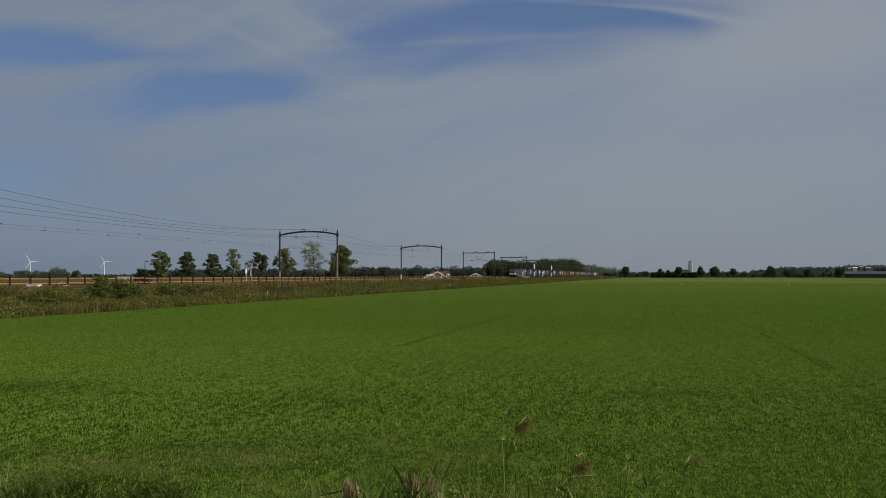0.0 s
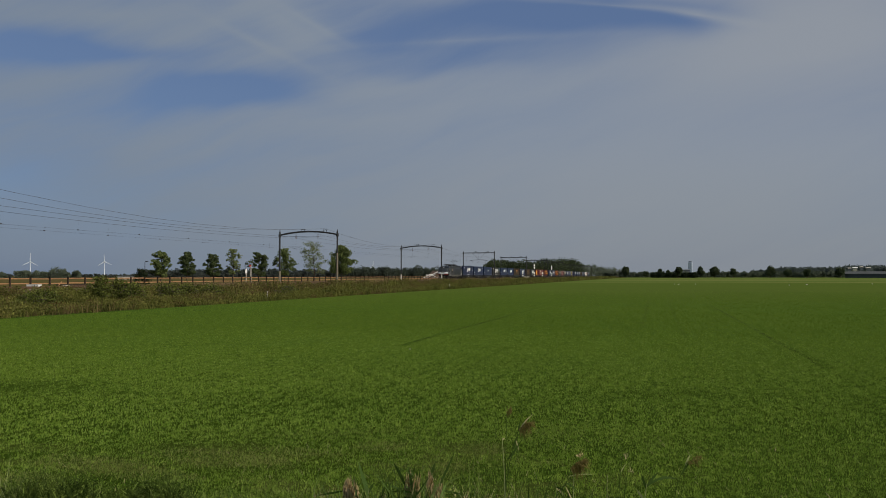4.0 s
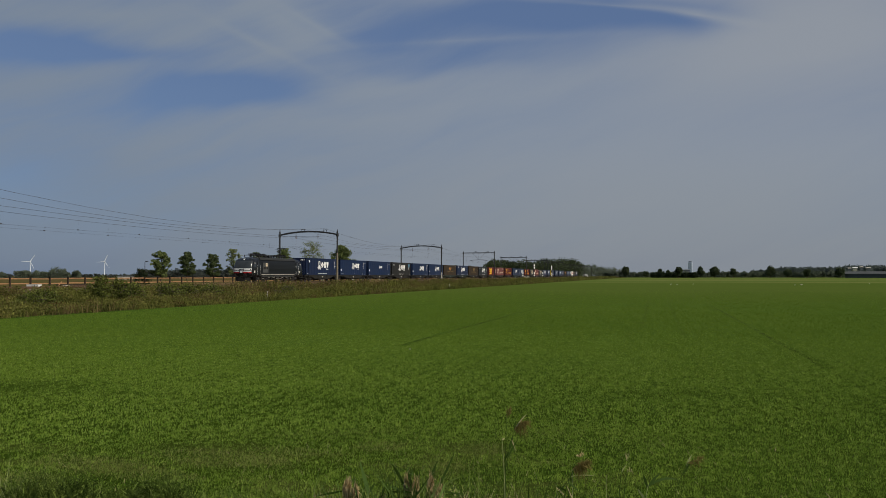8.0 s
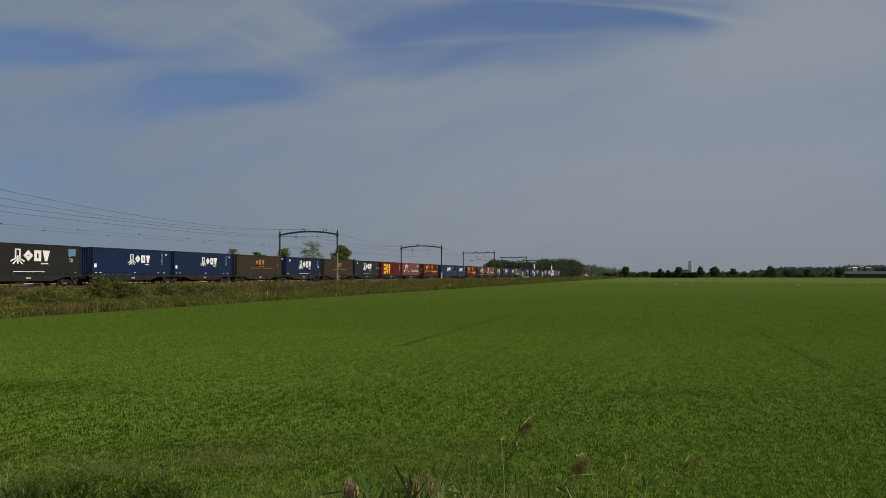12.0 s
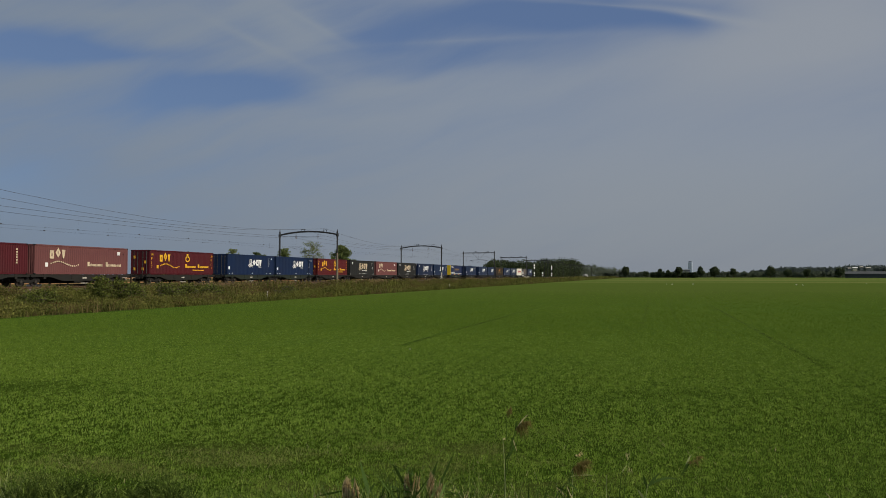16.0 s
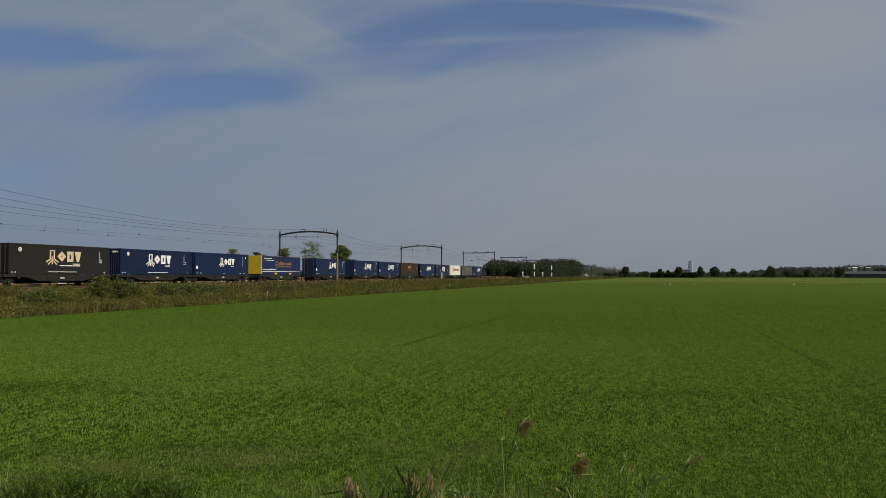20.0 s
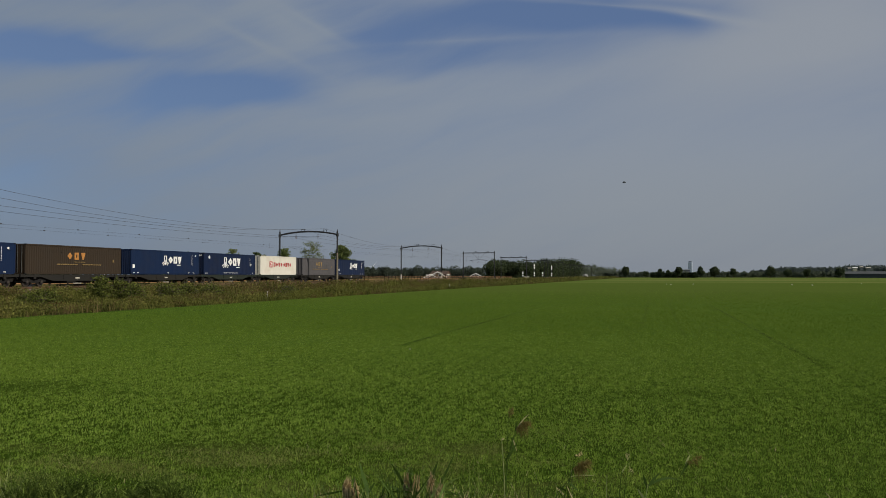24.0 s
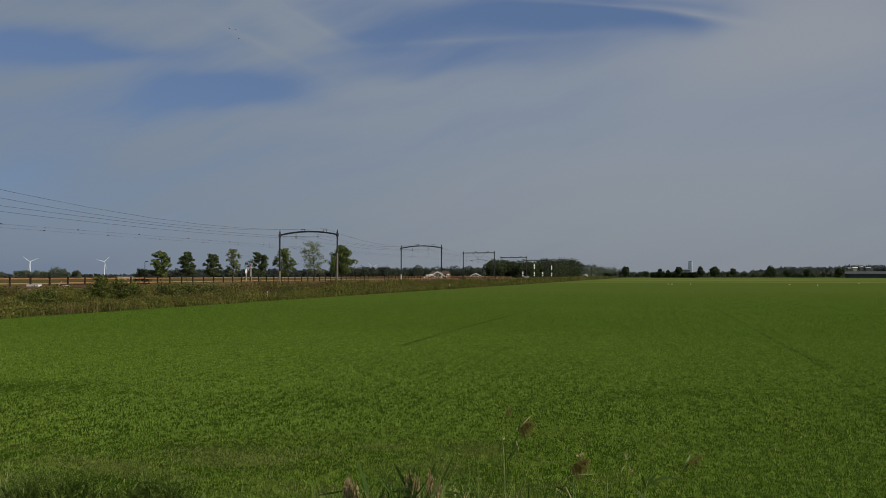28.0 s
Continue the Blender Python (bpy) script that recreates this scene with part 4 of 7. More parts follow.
def bogie_meshes():
    if BOGIE:
        return BOGIE
    f = Shape()
    for x in (-1.02, 0.90):
        f.prism([(-1.5, 0.62), (-1.25, 0.78), (-0.6, 0.80), (-0.45, 0.62), (0.45, 0.62), (0.6, 0.80), (1.25, 0.78), (1.5, 0.62), (1.4, 0.46), (0.65, 0.46), (0.4, 0.34), (-0.4, 0.34), (-0.65, 0.46), (-1.4, 0.46)],
                x, x + 0.12, "x")
        for y in (-0.9, 0.9):
            f.box(x - 0.03, x + 0.15, y - 0.18, y + 0.18, 0.30, 0.62)
    f.box(-0.9, 0.9, -0.25, 0.25, 0.5, 0.85)
    w = Shape()
    for x in (-0.82, 0.68):
        w.rod((x, 0, 0.46), (x + 0.14, 0, 0.46), 0.46, None, 20)
    w.rod((-0.95, 0, 0.46), (0.95, 0, 0.46), 0.08, None, 8)
    w.rod((0.80, 0, 0.46), (1.06, 0, 0.46), 0.14, None, 10)
    BOGIE["frame"], BOGIE["wheels"] = f.mesh("bogie_frame"), w.mesh("wheelset")
    return BOGIE


def add_bogie(parent, y):
    me = bogie_meshes()
    b = part("bogie", me["frame"], MAT_BOGIE, parent)
    b.location = (0, y, 0)
    for d in (-0.9, 0.9):
        w = part("wheelset", me["wheels"], MAT_WHEEL, b)
        w.location = (0, d, 0)


def wagon_deck(lo, hi, mat):
    """Skeleton frame between two bogies with belly-shaped side sills."""
    s = Shape()
    n, f = lo + 2.6, hi - 2.6
    for x in (-1.22, 1.10):
        s.prism([(lo, 1.16), (hi, 1.16), (hi, 0.92), (f, 0.90), (f - 1.6, 0.52), (n + 1.6, 0.52), (n, 0.90), (lo, 0.92)], x, x + 0.12, "x")
    return s


CROSS_BEAM = Shape().box(-1.10, 1.10, 0, 0.2, 0.86, 1.12).mesh("cross_beam")


def build_wagon(ids, number):
    mat = MAT_GREEN_SILL if number % 4 == 3 else MAT_SILL
    spans = [(LOADS[i][0] - LOADS[i][3], LOADS[i][0]) for i in ids]
    y0, y1 = spans[0][0] - 0.55, spans[-1][1] + 0.55
    base = pose(TRACK_X, y0, RAIL_Z)
    w = thing("container_wagon", base, "rusty brown %s container flat wagon" % ("articulated" if len(ids) == 2 else "single"), "railway wagon", "wagons of the train")
    mids = [(spans[0][1] + spans[1][0]) / 2] if len(ids) == 2 else []
    cuts = [y0] + mids + [y1]
    for a, b in zip(cuts, cuts[1:]):
        lo, hi = a - y0 + 0.08, b - y0 - 0.08
        part("side_sill", wagon_deck(lo, hi, mat), mat, w)
        for i in range(9):
            o = part("cross_beam", CROSS_BEAM, MAT_SILL, w)
            o.location = (0, lo + 0.1 + (hi - lo - 0.4) * i / 8, 0)
        part("centre_beam", Shape().box(-0.25, 0.25, lo, hi, 0.7, 1.08), mat, w)
        for i in range(4):
            y = lo + 1.6 + (hi - lo - 3.4) * i / 3
            part("stake_bracket", Shape().box(1.20, 1.27, y, y + 0.28, 0.72, 1.17), mat, w)
        part("brake_box", Shape().box(0.5, 1.15, (lo + hi) / 2 - 1.4, (lo + hi) / 2 - 0.2, 0.34, 0.62), MAT_BOGIE, w)
        part("air_tank", Shape().rod((0.9, (lo + hi) / 2 + 0.6, 0.48), (0.9, (lo + hi) / 2 + 2.0, 0.48), 0.17, None, 8), MAT_BOGIE, w)
        # air pipe, with a filler box added to close off and darken the underside
        part("pipe_and_filler", Shape().rod((-0.7, lo + 0.6, 0.42), (-0.7, hi - 0.6, 0.42), 0.05, None, 5).box(-0.95, -0.55, lo + 3.4, hi - 3.4, 0.26, 0.72), MAT_BOGIE, w)
        part("brake_rigging", Shape().rod((0.3, lo + 2.8, 0.40), (0.3, hi - 2.8, 0.40), 0.045, None, 5).box(0.1, 0.5, lo + 3.0, lo + 3.9, 0.28, 0.7).box(0.1, 0.5, hi - 4.0, hi - 3.1, 0.28, 0.7), MAT_BOGIE, w)
        part("pale_lever", Shape().box(1.16, 1.2, (lo + hi) / 2 - 0.5, (lo + hi) / 2 + 0.6, 0.24, 0.32), MAT_MASTFOOT, w, "pale brake lever")
        part("data_plate", Shape().box(1.215, 1.23, (lo + hi) / 2 - 0.3, (lo + hi) / 2 + 0.3, 0.74, 0.90), MAT_MASTFOOT, w)
    for y in [y0 + 2.0] + mids + [y1 - 2.0]:
        add_bogie(w, y - y0)
    for y, d in ((0.0, -1), (y1 - y0, 1)):
        for x in (-0.875, 0.875):
            part("buffer", Shape().rod((x, y, 1.02), (x, y + d * 0.42, 1.02), 0.09, None, 8).rod((x, y + d * 0.42, 1.02), (x, y + d * 0.5, 1.02), 0.23, None, 10), MAT_BOGIE, w)
        part("coupling_hook", Shape().box(-0.06, 0.06, min(y, y + d * 0.4), max(y, y + d * 0.4), 0.9, 1.05), MAT_BOGIE, w)
    MOVING.append(w)


def build_locomotive(front):
    """A four-axle electric locomotive whose leading end faces -Y."""
    L = 18.98
    loco = thing("electric_locomotive", pose(TRACK_X, front, RAIL_Z), "glossy black electric locomotive with grey trim and one raised pantograph", "locomotive")
    # body: rings at rising heights, each with its half width and how far back its nose lies
    rings = [(0.92, 1.40, 0.74), (1.02, 1.47, 0.64), (1.25, 1.49, 0.60), (1.60, 1.49, 0.58), (1.95, 1.49, 0.60), (2.15, 1.49, 0.66), (2.45, 1.48, 0.76), (2.75, 1.47, 0.89),
             (3.05, 1.45, 1.06), (3.30, 1.42, 1.28), (3.48, 1.36, 1.55), (3.62, 1.26, 1.95), (3.71, 1.12, 2.45), (3.74, 0.90, 2.9)]
    back = 3.2

    def shell(u, z, out=0.0):
        """A place on the cab: u from -1 (one flank) over 0 (the nose) to 1, at height z."""
        zs = [r[0] for r in rings]
        w = float(np.interp(z, zs, [r[1] for r in rings])) + out
        y0 = float(np.interp(z, zs, [r[2] for r in rings])) - out
        a = abs(u)
        if a > 0.80:
            x, y = w, y0 + 0.48 + (a - 0.80) / 0.20 * (back - y0 - 0.48)
        else:
            g = a / 0.80 * math.pi / 2
            x, y = w * math.sin(g) ** 0.62, y0 + 0.48 * (1 - math.cos(g) ** 0.9)
        return (math.copysign(x, u), min(y, back), z)
    spans = [i / 20 * 0.8 for i in range(21)] + [0.9, 1.0]
    spans = [-u for u in reversed(spans[1:])] + spans
    k, m = len(spans), len(rings)
    for end in (0, 1):
        s, verts = Shape(), []
        for z, _, _ in rings:
            verts += [(x, L - y if end else y, z) for x, y, z in (shell(u, z) for u in spans)]
        s.put(verts, [(r * k + c, r * k + c + 1, (r + 1) * k + c + 1, (r + 1) * k + c) for r in range(m - 1) for c in range(k - 1)] + [tuple((m - 1) * k + c for c in range(k)), tuple(reversed(range(k)))])
        cab_end = s.mesh("cab_end", True)
        cab_end.set_sharp_from_angle(angle=radians(38))
        part("cab_end", cab_end, MAT_CAB, loco, "glossy black cab end")
    hull = [(-w, z) for z, w, _ in rings] + [(w, z) for z, w, _ in reversed(rings)]
    part("body", Shape().prism(hull, back + 0.002, L - back - 0.002), MAT_LOCO, loco)
    for flip in (0, 1):
        def yy(v):
            return L - v if flip else v

        def patch(u0, u1, z0, z1, t=0.015, across=8, up=4, slant_in=0.0):
            """A plate that follows the cab's skin."""
            q = Shape()
            grid = []
            for r in range(up + 1):
                z = z0 + (z1 - z0) * r / up
                trim = slant_in * r / up
                grid += [(x, yy(y), z) for x, y, z in (shell(u0 + trim + (u1 - u0 - 2 * trim) * c / across, z, t) for c in range(across + 1))]
            n = across + 1
            return q.put(grid, [(r * n + c, r * n + c + 1, (r + 1) * n + c + 1, (r + 1) * n + c) for r in range(up) for c in range(across)])
        cab = part("windscreen", patch(-0.66, 0.66, 2.20, 3.26, 0.014, 16, 6, 0.03).mesh("windscreen", True), MAT_SCREEN, loco, "raked tinted windscreen")
        for u in (-0.06, 0.05):
            part("wiper", patch(u, u + 0.012, 2.22, 2.75, 0.03, 1, 3), MAT_BLACK, cab)
        for sx in (-1, 1):
            part("nose_band", patch(*sorted((sx * 0.06, sx * 0.70)), 1.82, 2.10, 0.016), MAT_NOSE, loco, "silver-grey nose plate")
            part("lower_nose_band", patch(*sorted((sx * 0.05, sx * 0.66)), 1.58, 1.75, 0.016), MAT_NOSE, loco, "silver-grey lower nose plate")
            lamp = part("headlight", patch(*sorted((sx * 0.36, sx * 0.60)), 1.88, 2.02, 0.028, 4, 2), MAT_GLASS, loco, "dark glazed headlight")
            part("lamp_lens", patch(*sorted((sx * 0.38, sx * 0.46)), 1.90, 2.00, 0.034, 2, 2), MAT_WHITE, lamp, "pale lamp lens")
            part("red_nose_line", patch(*sorted((sx * 0.03, sx * 0.68)), 1.42, 1.52, 0.016), MAT_RED, loco, "red line under the lamps")
        part("nose_shield", Shape().put([(x, yy(y), z) for x, y, z in (shell(-0.055, 2.12, 0.03), shell(0, 2.12, 0.03), shell(0.055, 2.12, 0.03), shell(0.012, 1.44, 0.03), shell(0, 1.44, 0.03), shell(-0.012, 1.44, 0.03))],
                                        [(0, 1, 4, 5), (1, 2, 3, 4)]), MAT_NOSE, loco, "pale wedge-shaped nose shield")
        part("top_light", Shape().rod((0, yy(1.33), 3.40), (0, yy(1.62), 3.46), 0.09, None, 10), MAT_WHITE, loco)
        for sx in (-1, 1):
            part("mirror_camera", Shape().box(*sorted((sx * 1.44, sx * 1.56)), min(yy(1.75), yy(1.95)), max(yy(1.75), yy(1.95)), 2.82, 2.98), MAT_MASTFOOT, loco, "pale mirror housing")
        for x in (-0.875, 0.875):
            part("buffer", Shape().rod((x, yy(0.62), 1.05), (x, yy(0.12), 1.05), 0.10, None, 8).rod((x, yy(0.12), 1.05), (x, yy(0.0), 1.05), 0.28, None, 10), MAT_BOGIE, loco)
        part("snow_plough", Shape().put([(x, yy(y), z) for z, d in ((0.22, 0.12), (0.80, 0.0)) for x, y in ((-1.2, 1.05 - d), (-0.5, 0.80 - d), (0.5, 0.80 - d), (1.2, 1.05 - d), (1.2, 1.15), (-1.2, 1.15))], [(0, 1, 7, 6), (1, 2, 8, 7), (2, 3, 9, 8), (3, 4, 10, 9), (4, 5, 11, 10), (5, 0, 6, 11), (0, 5, 4, 3, 2, 1), (6, 7, 8, 9, 10, 11)]), MAT_BOGIE, loco)
        for sx in (-1, 1):
            lo, hi = sorted((yy(2.62), yy(3.32)))
            door = part("cab_door", Shape().box(*sorted((sx * 1.49, sx * 1.515)), lo, hi, 1.15, 3.15), MAT_LOCO, loco)
            part("door_window", Shape().box(*sorted((sx * 1.51, sx * 1.522)), lo + 0.12, hi - 0.12, 2.3, 3.0), MAT_GLASS, door)
            part("handrail", Shape().rod((sx * 1.56, lo - 0.12, 1.1), (sx * 1.56, lo - 0.12, 2.6), 0.013).rod((sx * 1.56, hi + 0.12, 1.1), (sx * 1.56, hi + 0.12, 2.6), 0.013), MAT_WHITE, door, "pale handrail")
            lo, hi = sorted((yy(1.55), yy(2.35)))
            part("side_window", Shape().box(*sorted((sx * 1.45, sx * 1.497)), lo, hi, 2.3, 3.05), MAT_GLASS, loco)
            part("number_panel", Shape().box(*sorted((sx * 1.49, sx * 1.512)), lo + 0.10, lo + 0.45, 1.45, 1.80), MAT_MASTFOOT, loco, "pale data panel")
            part("step", Shape().box(*sorted((sx * 1.2, sx * 1.46)), lo + 0.9, lo + 1.6, 0.35, 0.42).box(*sorted((sx * 1.2, sx * 1.46)), lo + 0.9, lo + 1.6, 0.65, 0.72), MAT_LOCO_TRIM, loco)
    for sx in (-1, 1):
        f = Shape()
        x0, x1 = sorted((sx * 1.495, sx * 1.52))
        f.box(x0, x1, 3.9, L - 3.9, 1.16, 1.24)
        part("side_rail_strip", f, MAT_MASTFOOT, loco, "pale strip along the lower edge")
        part("side_panel", Shape().box(*sorted((sx * 1.49, sx * 1.505)), 4.4, 6.1, 1.5, 3.0), MAT_LOCO_TRIM, loco, "grey square panel")
        g = Shape()
        for i in range(3):
            strip(g, 4.6 + i * 0.48, 4.95 + i * 0.48, 2.0, 2.35, sx * 1.515 if sx > 0 else -1.485)
        part("panel_blocks", g, MAT_BOGIE, loco)
        g = Shape()
        for q, (dy, dz) in enumerate(((0.0, 0.0), (0.3, 0.28), (0.0, 0.28), (0.3, 0.0))):
            g.box(*sorted((sx * 1.502, sx * 1.512)), 5.25 + dy, 5.50 + dy, 2.45 + dz, 2.68 + dz)
        part("panel_squares", g, MAT_CREAM, loco, "small pale squares on the grey panel")
        part("roof_fairing", Shape().prism([(sx * 1.42, 3.38), (sx * 1.15, 3.68), (sx * 1.15, 3.80), (sx * 1.25, 3.76), (sx * 1.5, 3.40)], 3.6, L - 3.6), MAT_FAIRING, loco, "sloping roof fairing greyed for sky sheen")
    under = Shape().box(-1.1, 1.1, 6.6, 12.4, 0.35, 0.95)
    part("transformer_box", under, MAT_BOGIE, loco)
    for i in range(14):
        y = 4.0 + i * 0.8
        part("underfloor_box", Shape().box(1.12, 1.38 + 0.02 * (i % 3), y, y + 0.3 + 0.15 * (i % 4), 0.42 + 0.12 * (i * 5 % 4), 0.88), MAT_BOGIE, loco)
    for i, (y, w) in enumerate(((4.2, 0.5), (6.2, 0.35), (7.4, 0.9), (8.8, 1.6), (10.6, 0.5), (11.8, 0.8), (13.6, 0.4))):
        part("pale_pipe", Shape().box(1.43, 1.46, y, y + w, 0.62 + 0.08 * (i % 3), 0.68 + 0.08 * (i % 3)), MAT_MASTFOOT, loco)
    part("skirt_line", Shape().box(1.44, 1.48, 4.0, L - 4.0, 0.90, 0.96), MAT_LOCO_TRIM, loco)
    for y in (4.55, L - 4.55):
        fr = Shape()
        for x in (-1.28, 1.12):
            fr.prism([(-2.1, 0.55), (-1.9, 0.82), (-0.8, 0.78), (0.8, 0.78), (1.9, 0.82), (2.1, 0.55), (1.8, 0.42), (0.9, 0.36), (-0.9, 0.36), (-1.8, 0.42)], x, x + 0.16, "x")
        bg = part("bogie", fr.box(-1.1, 1.1, -0.4, 0.4, 0.5, 0.88), MAT_BOGIE, loco)
        bg.location = (0, y, 0)
        for d in (-1.3, 1.3):
            w = Shape()
            for x in (-0.83, 0.68):
                w.rod((x, 0, 0.625), (x + 0.15, 0, 0.625), 0.625, None, 24)
            w.rod((-1.3, 0, 0.625), (1.32, 0, 0.625), 0.13, None, 10)
            wh = part("wheelset", w, MAT_WHEEL, bg)
            wh.location = (0, d, 0)
    for i in range(9):
        y = 5.6 + i * 0.85
        part("roof_insulator", Shape().rod((0.45 * (-1) ** i, y, 3.74), (0.45 * (-1) ** i, y, 4.22), 0.08, None, 6), MAT_BOGIE, loco)
    for x in (-0.45, 0.45):
        part("busbar", Shape().rod((x, 5.0, 4.24), (x, 13.2, 4.24), 0.03), MAT_BOGIE, loco)
    part("roof_box", Shape().box(-0.5, 0.5, 8.2, 9.4, 3.78, 4.12), MAT_LOCO, loco)
    part("roof_hatch", Shape().box(-1.05, 1.05, 3.4, L - 3.4, 3.70, 3.80), MAT_LOCO_TRIM, loco)
    part("antenna", Shape().rod((0.3, 2.4, 3.8), (0.3, 2.4, 4.1), 0.03), MAT_BLACK, loco)
    for y0, up in ((3.2, False), (5.2, False), (11.6, False), (13.4, True)):
        p = Shape()
        p.rod((-0.5, y0 - 0.9, 4.12), (-0.5, y0 + 1.9, 4.12), 0.04).rod((0.5, y0 - 0.9, 4.12), (0.5, y0 + 1.9, 4.12), 0.04)
        for yb in (y0 - 0.8, y0 + 1.8):
            p.rod((-0.5, yb, 3.85), (-0.5, yb, 4.12), 0.07).rod((0.5, yb, 3.85), (0.5, yb, 4.12), 0.07).rod((-0.5, yb, 4.12), (0.5, yb, 4.12), 0.035)
        if up:
            knee, head = (0, y0 - 1.6, 4.95), CONTACT - RAIL_Z - 0.02
            p.rod((0, y0 + 0.5, 4.12), knee, 0.07, 0.05).rod((0.1, y0 + 0.2, 4.12), (0.1, y0 - 1.5, 4.75), 0.03)
            p.rod(knee, (-0.25, y0 + 0.1, head - 0.1), 0.045, 0.03).rod(knee, (0.25, y0 + 0.1, head - 0.1), 0.045, 0.03)
        else:
            head = 4.36
            p.rod((0, y0 + 1.6, 4.18), (0, y0 - 0.6, 4.28), 0.06).rod((0, y0 - 0.6, 4.3), (0, y0 + 1.4, 4.32), 0.045)
            y0 = y0 + 1.3
        for d in (-0.25, 0.25):
            p.rod((-0.6, y0 + d, head), (0.6, y0 + d, head), 0.05).rod((0.6, y0 + d, head), (0.95, y0 + d, head - 0.25), 0.03).rod((-0.6, y0 + d, head), (-0.95, y0 + d, head - 0.25), 0.03)
        p.rod((0.4, y0 - 0.3, head - 0.08), (0.4, y0 + 0.3, head - 0.08), 0.03).rod((-0.4, y0 - 0.3, head - 0.08), (-0.4, y0 + 0.3, head - 0.08), 0.03)
        part("pantograph", p, MAT_BLACK, loco, "raised black pantograph" if up else "folded black pantograph")
    MOVING.append(loco)


build_locomotive(329.05)
for number, ids in enumerate(WAGONS):
    build_wagon(ids, number)
for end, paint, kind, length in LOADS:
    if kind == "trailer":
        build_trailer(end, length)
    else:
        build_container(end, paint, kind, length)

# ---- trees ----


def tree_meshes(seed, height, spread, count, leaf, trunk=0.16, base=0.22, cone=0.5, full=1.0):
    """Trunk with limbs and twigs, and a crown of small leaves in many uneven clumps. cone: how early the crown is widest."""
    rng = np.random.default_rng(seed)
    wood, tips = Shape(), []
    lean = Vector((rng.normal() * 0.03, rng.normal() * 0.03, 1))
    wood.rod((0, 0, -0.2), lean * height * 0.5, trunk, trunk * 0.6, 7)
    wood.rod(lean * height * 0.5, lean * height * 0.9, trunk * 0.6, trunk * 0.15, 6)
    limbs = 26
    for i in range(limbs):
        f = base + (0.93 - base) * (i + rng.uniform(0, 0.6)) / limbs
        a = i * 2.4 + rng.normal() * 0.4
        g = (f - base) / (1.0 - base)
        env = (0.74 + 0.26 * min(1.0, g / cone)) * (1.0 if g < cone else max(0.12, 1.0 - ((g - cone) / (1.06 - cone)) ** 1.5))
        reach = 1.12 * spread * env * rng.uniform(0.72, 1.10)
        root = lean * height * f
        tip = root + Vector((math.cos(a) * reach, math.sin(a) * reach, height * rng.uniform(0.0, 0.09)))
        wood.rod(root, tip, trunk * 0.28 * (1.15 - f), 0.02, 5)
        for _ in range(11):
            g = rng.uniform(0.2, 1.0) ** 0.8
            p = root.lerp(tip, g) + Vector(rng.normal(size=3)) * (0.10 * spread)
            wood.rod(root.lerp(tip, g * 0.9), p, 0.018, 0.008, 3)
            tips.append((p, full * spread * rng.uniform(0.08, 0.19)))
    tips.append((lean * height * 0.95, height * 0.04))
    weights = np.array([r * r for _, r in tips])
    pick = rng.choice(len(tips), count, p=weights / weights.sum())
    cen = np.array([tuple(p) for p, _ in tips])[pick]
    rad = np.array([r for _, r in tips])[pick]
    d = rng.normal(size=(count, 3))
    d /= np.linalg.norm(d, axis=1)[:, None]
    cen = cen + d * (rad * rng.uniform(0.1, 1.0, count) ** 0.5)[:, None] * np.array([1, 1, 0.7])
    return wood.mesh("trunk"), polys("crown", leaves(cen, leaf * rng.uniform(0.6, 1.3, count), rng), 4)


def dome_meshes(seed, height, spread, count, leaf, trunk=0.4):
    """A short trunk and a full round crown: leaves over many uneven lobes."""
    rng = np.random.default_rng(seed)
    wood = Shape().rod((0, 0, -0.2), (0, 0, height * 0.5), trunk, trunk * 0.5, 7)
    d = rng.normal(size=(26, 3))
    d /= np.linalg.norm(d, axis=1)[:, None]
    lobes = d * rng.uniform(0.35, 0.72, 26)[:, None] * np.array([spread, spread, height * 0.44]) + np.array([0, 0, height * 0.54])
    lobes[:, 2] = np.maximum(lobes[:, 2], height * 0.22)
    size = rng.uniform(0.26, 0.42, 26) * spread
    for p in lobes[:8]:
        wood.rod((0, 0, height * 0.3), p, trunk * 0.3, 0.05, 5)
    pick = rng.choice(26, count, p=size ** 2 / (size ** 2).sum())
    e = rng.normal(size=(count, 3))
    e /= np.linalg.norm(e, axis=1)[:, None]
    cen = lobes[pick] + e * (size[pick] * rng.uniform(0.6, 1.05, count))[:, None]
    cen[:, 2] = np.maximum(cen[:, 2], 0.4)
    return wood.mesh("trunk"), polys("crown", leaves(cen, leaf * rng.uniform(0.6, 1.3, count), rng), 4)


def place_tree(name, where, meshes, label, group, leaf_mat, scale=1.0, turn=0.0):
    t = thing(name, Matrix.Translation(where) @ pose(0, 0, 0, 0, 0, turn) @ Matrix.Scale(scale, 4), label, "tree", group)
    part("trunk", meshes[0], MAT_BARK, t)
    part("crown", meshes[1], leaf_mat, t)
    return t


# bearing, distance ahead, height, spread, tone, how early the crown is widest
ROW = [(-34.89, 200, 8.0, 2.5, "MID", 0.45), (-33.20, 205, 8.0, 2.3, "DARK", 0.35), (-31.43, 210, 7.3, 2.2, "DARK", 0.30), (-30.10, 214, 9.0, 2.2, "PALE", 0.6), (-28.36, 220, 8.0, 2.6, "DARK", 0.5),
       (-26.55, 228, 9.4, 3.3, "MID", 0.28), (-24.37, 236, 11.8, 3.7, "PALE", 0.5), (-22.55, 240, 10.9, 3.6, "FULL", 0.3)]


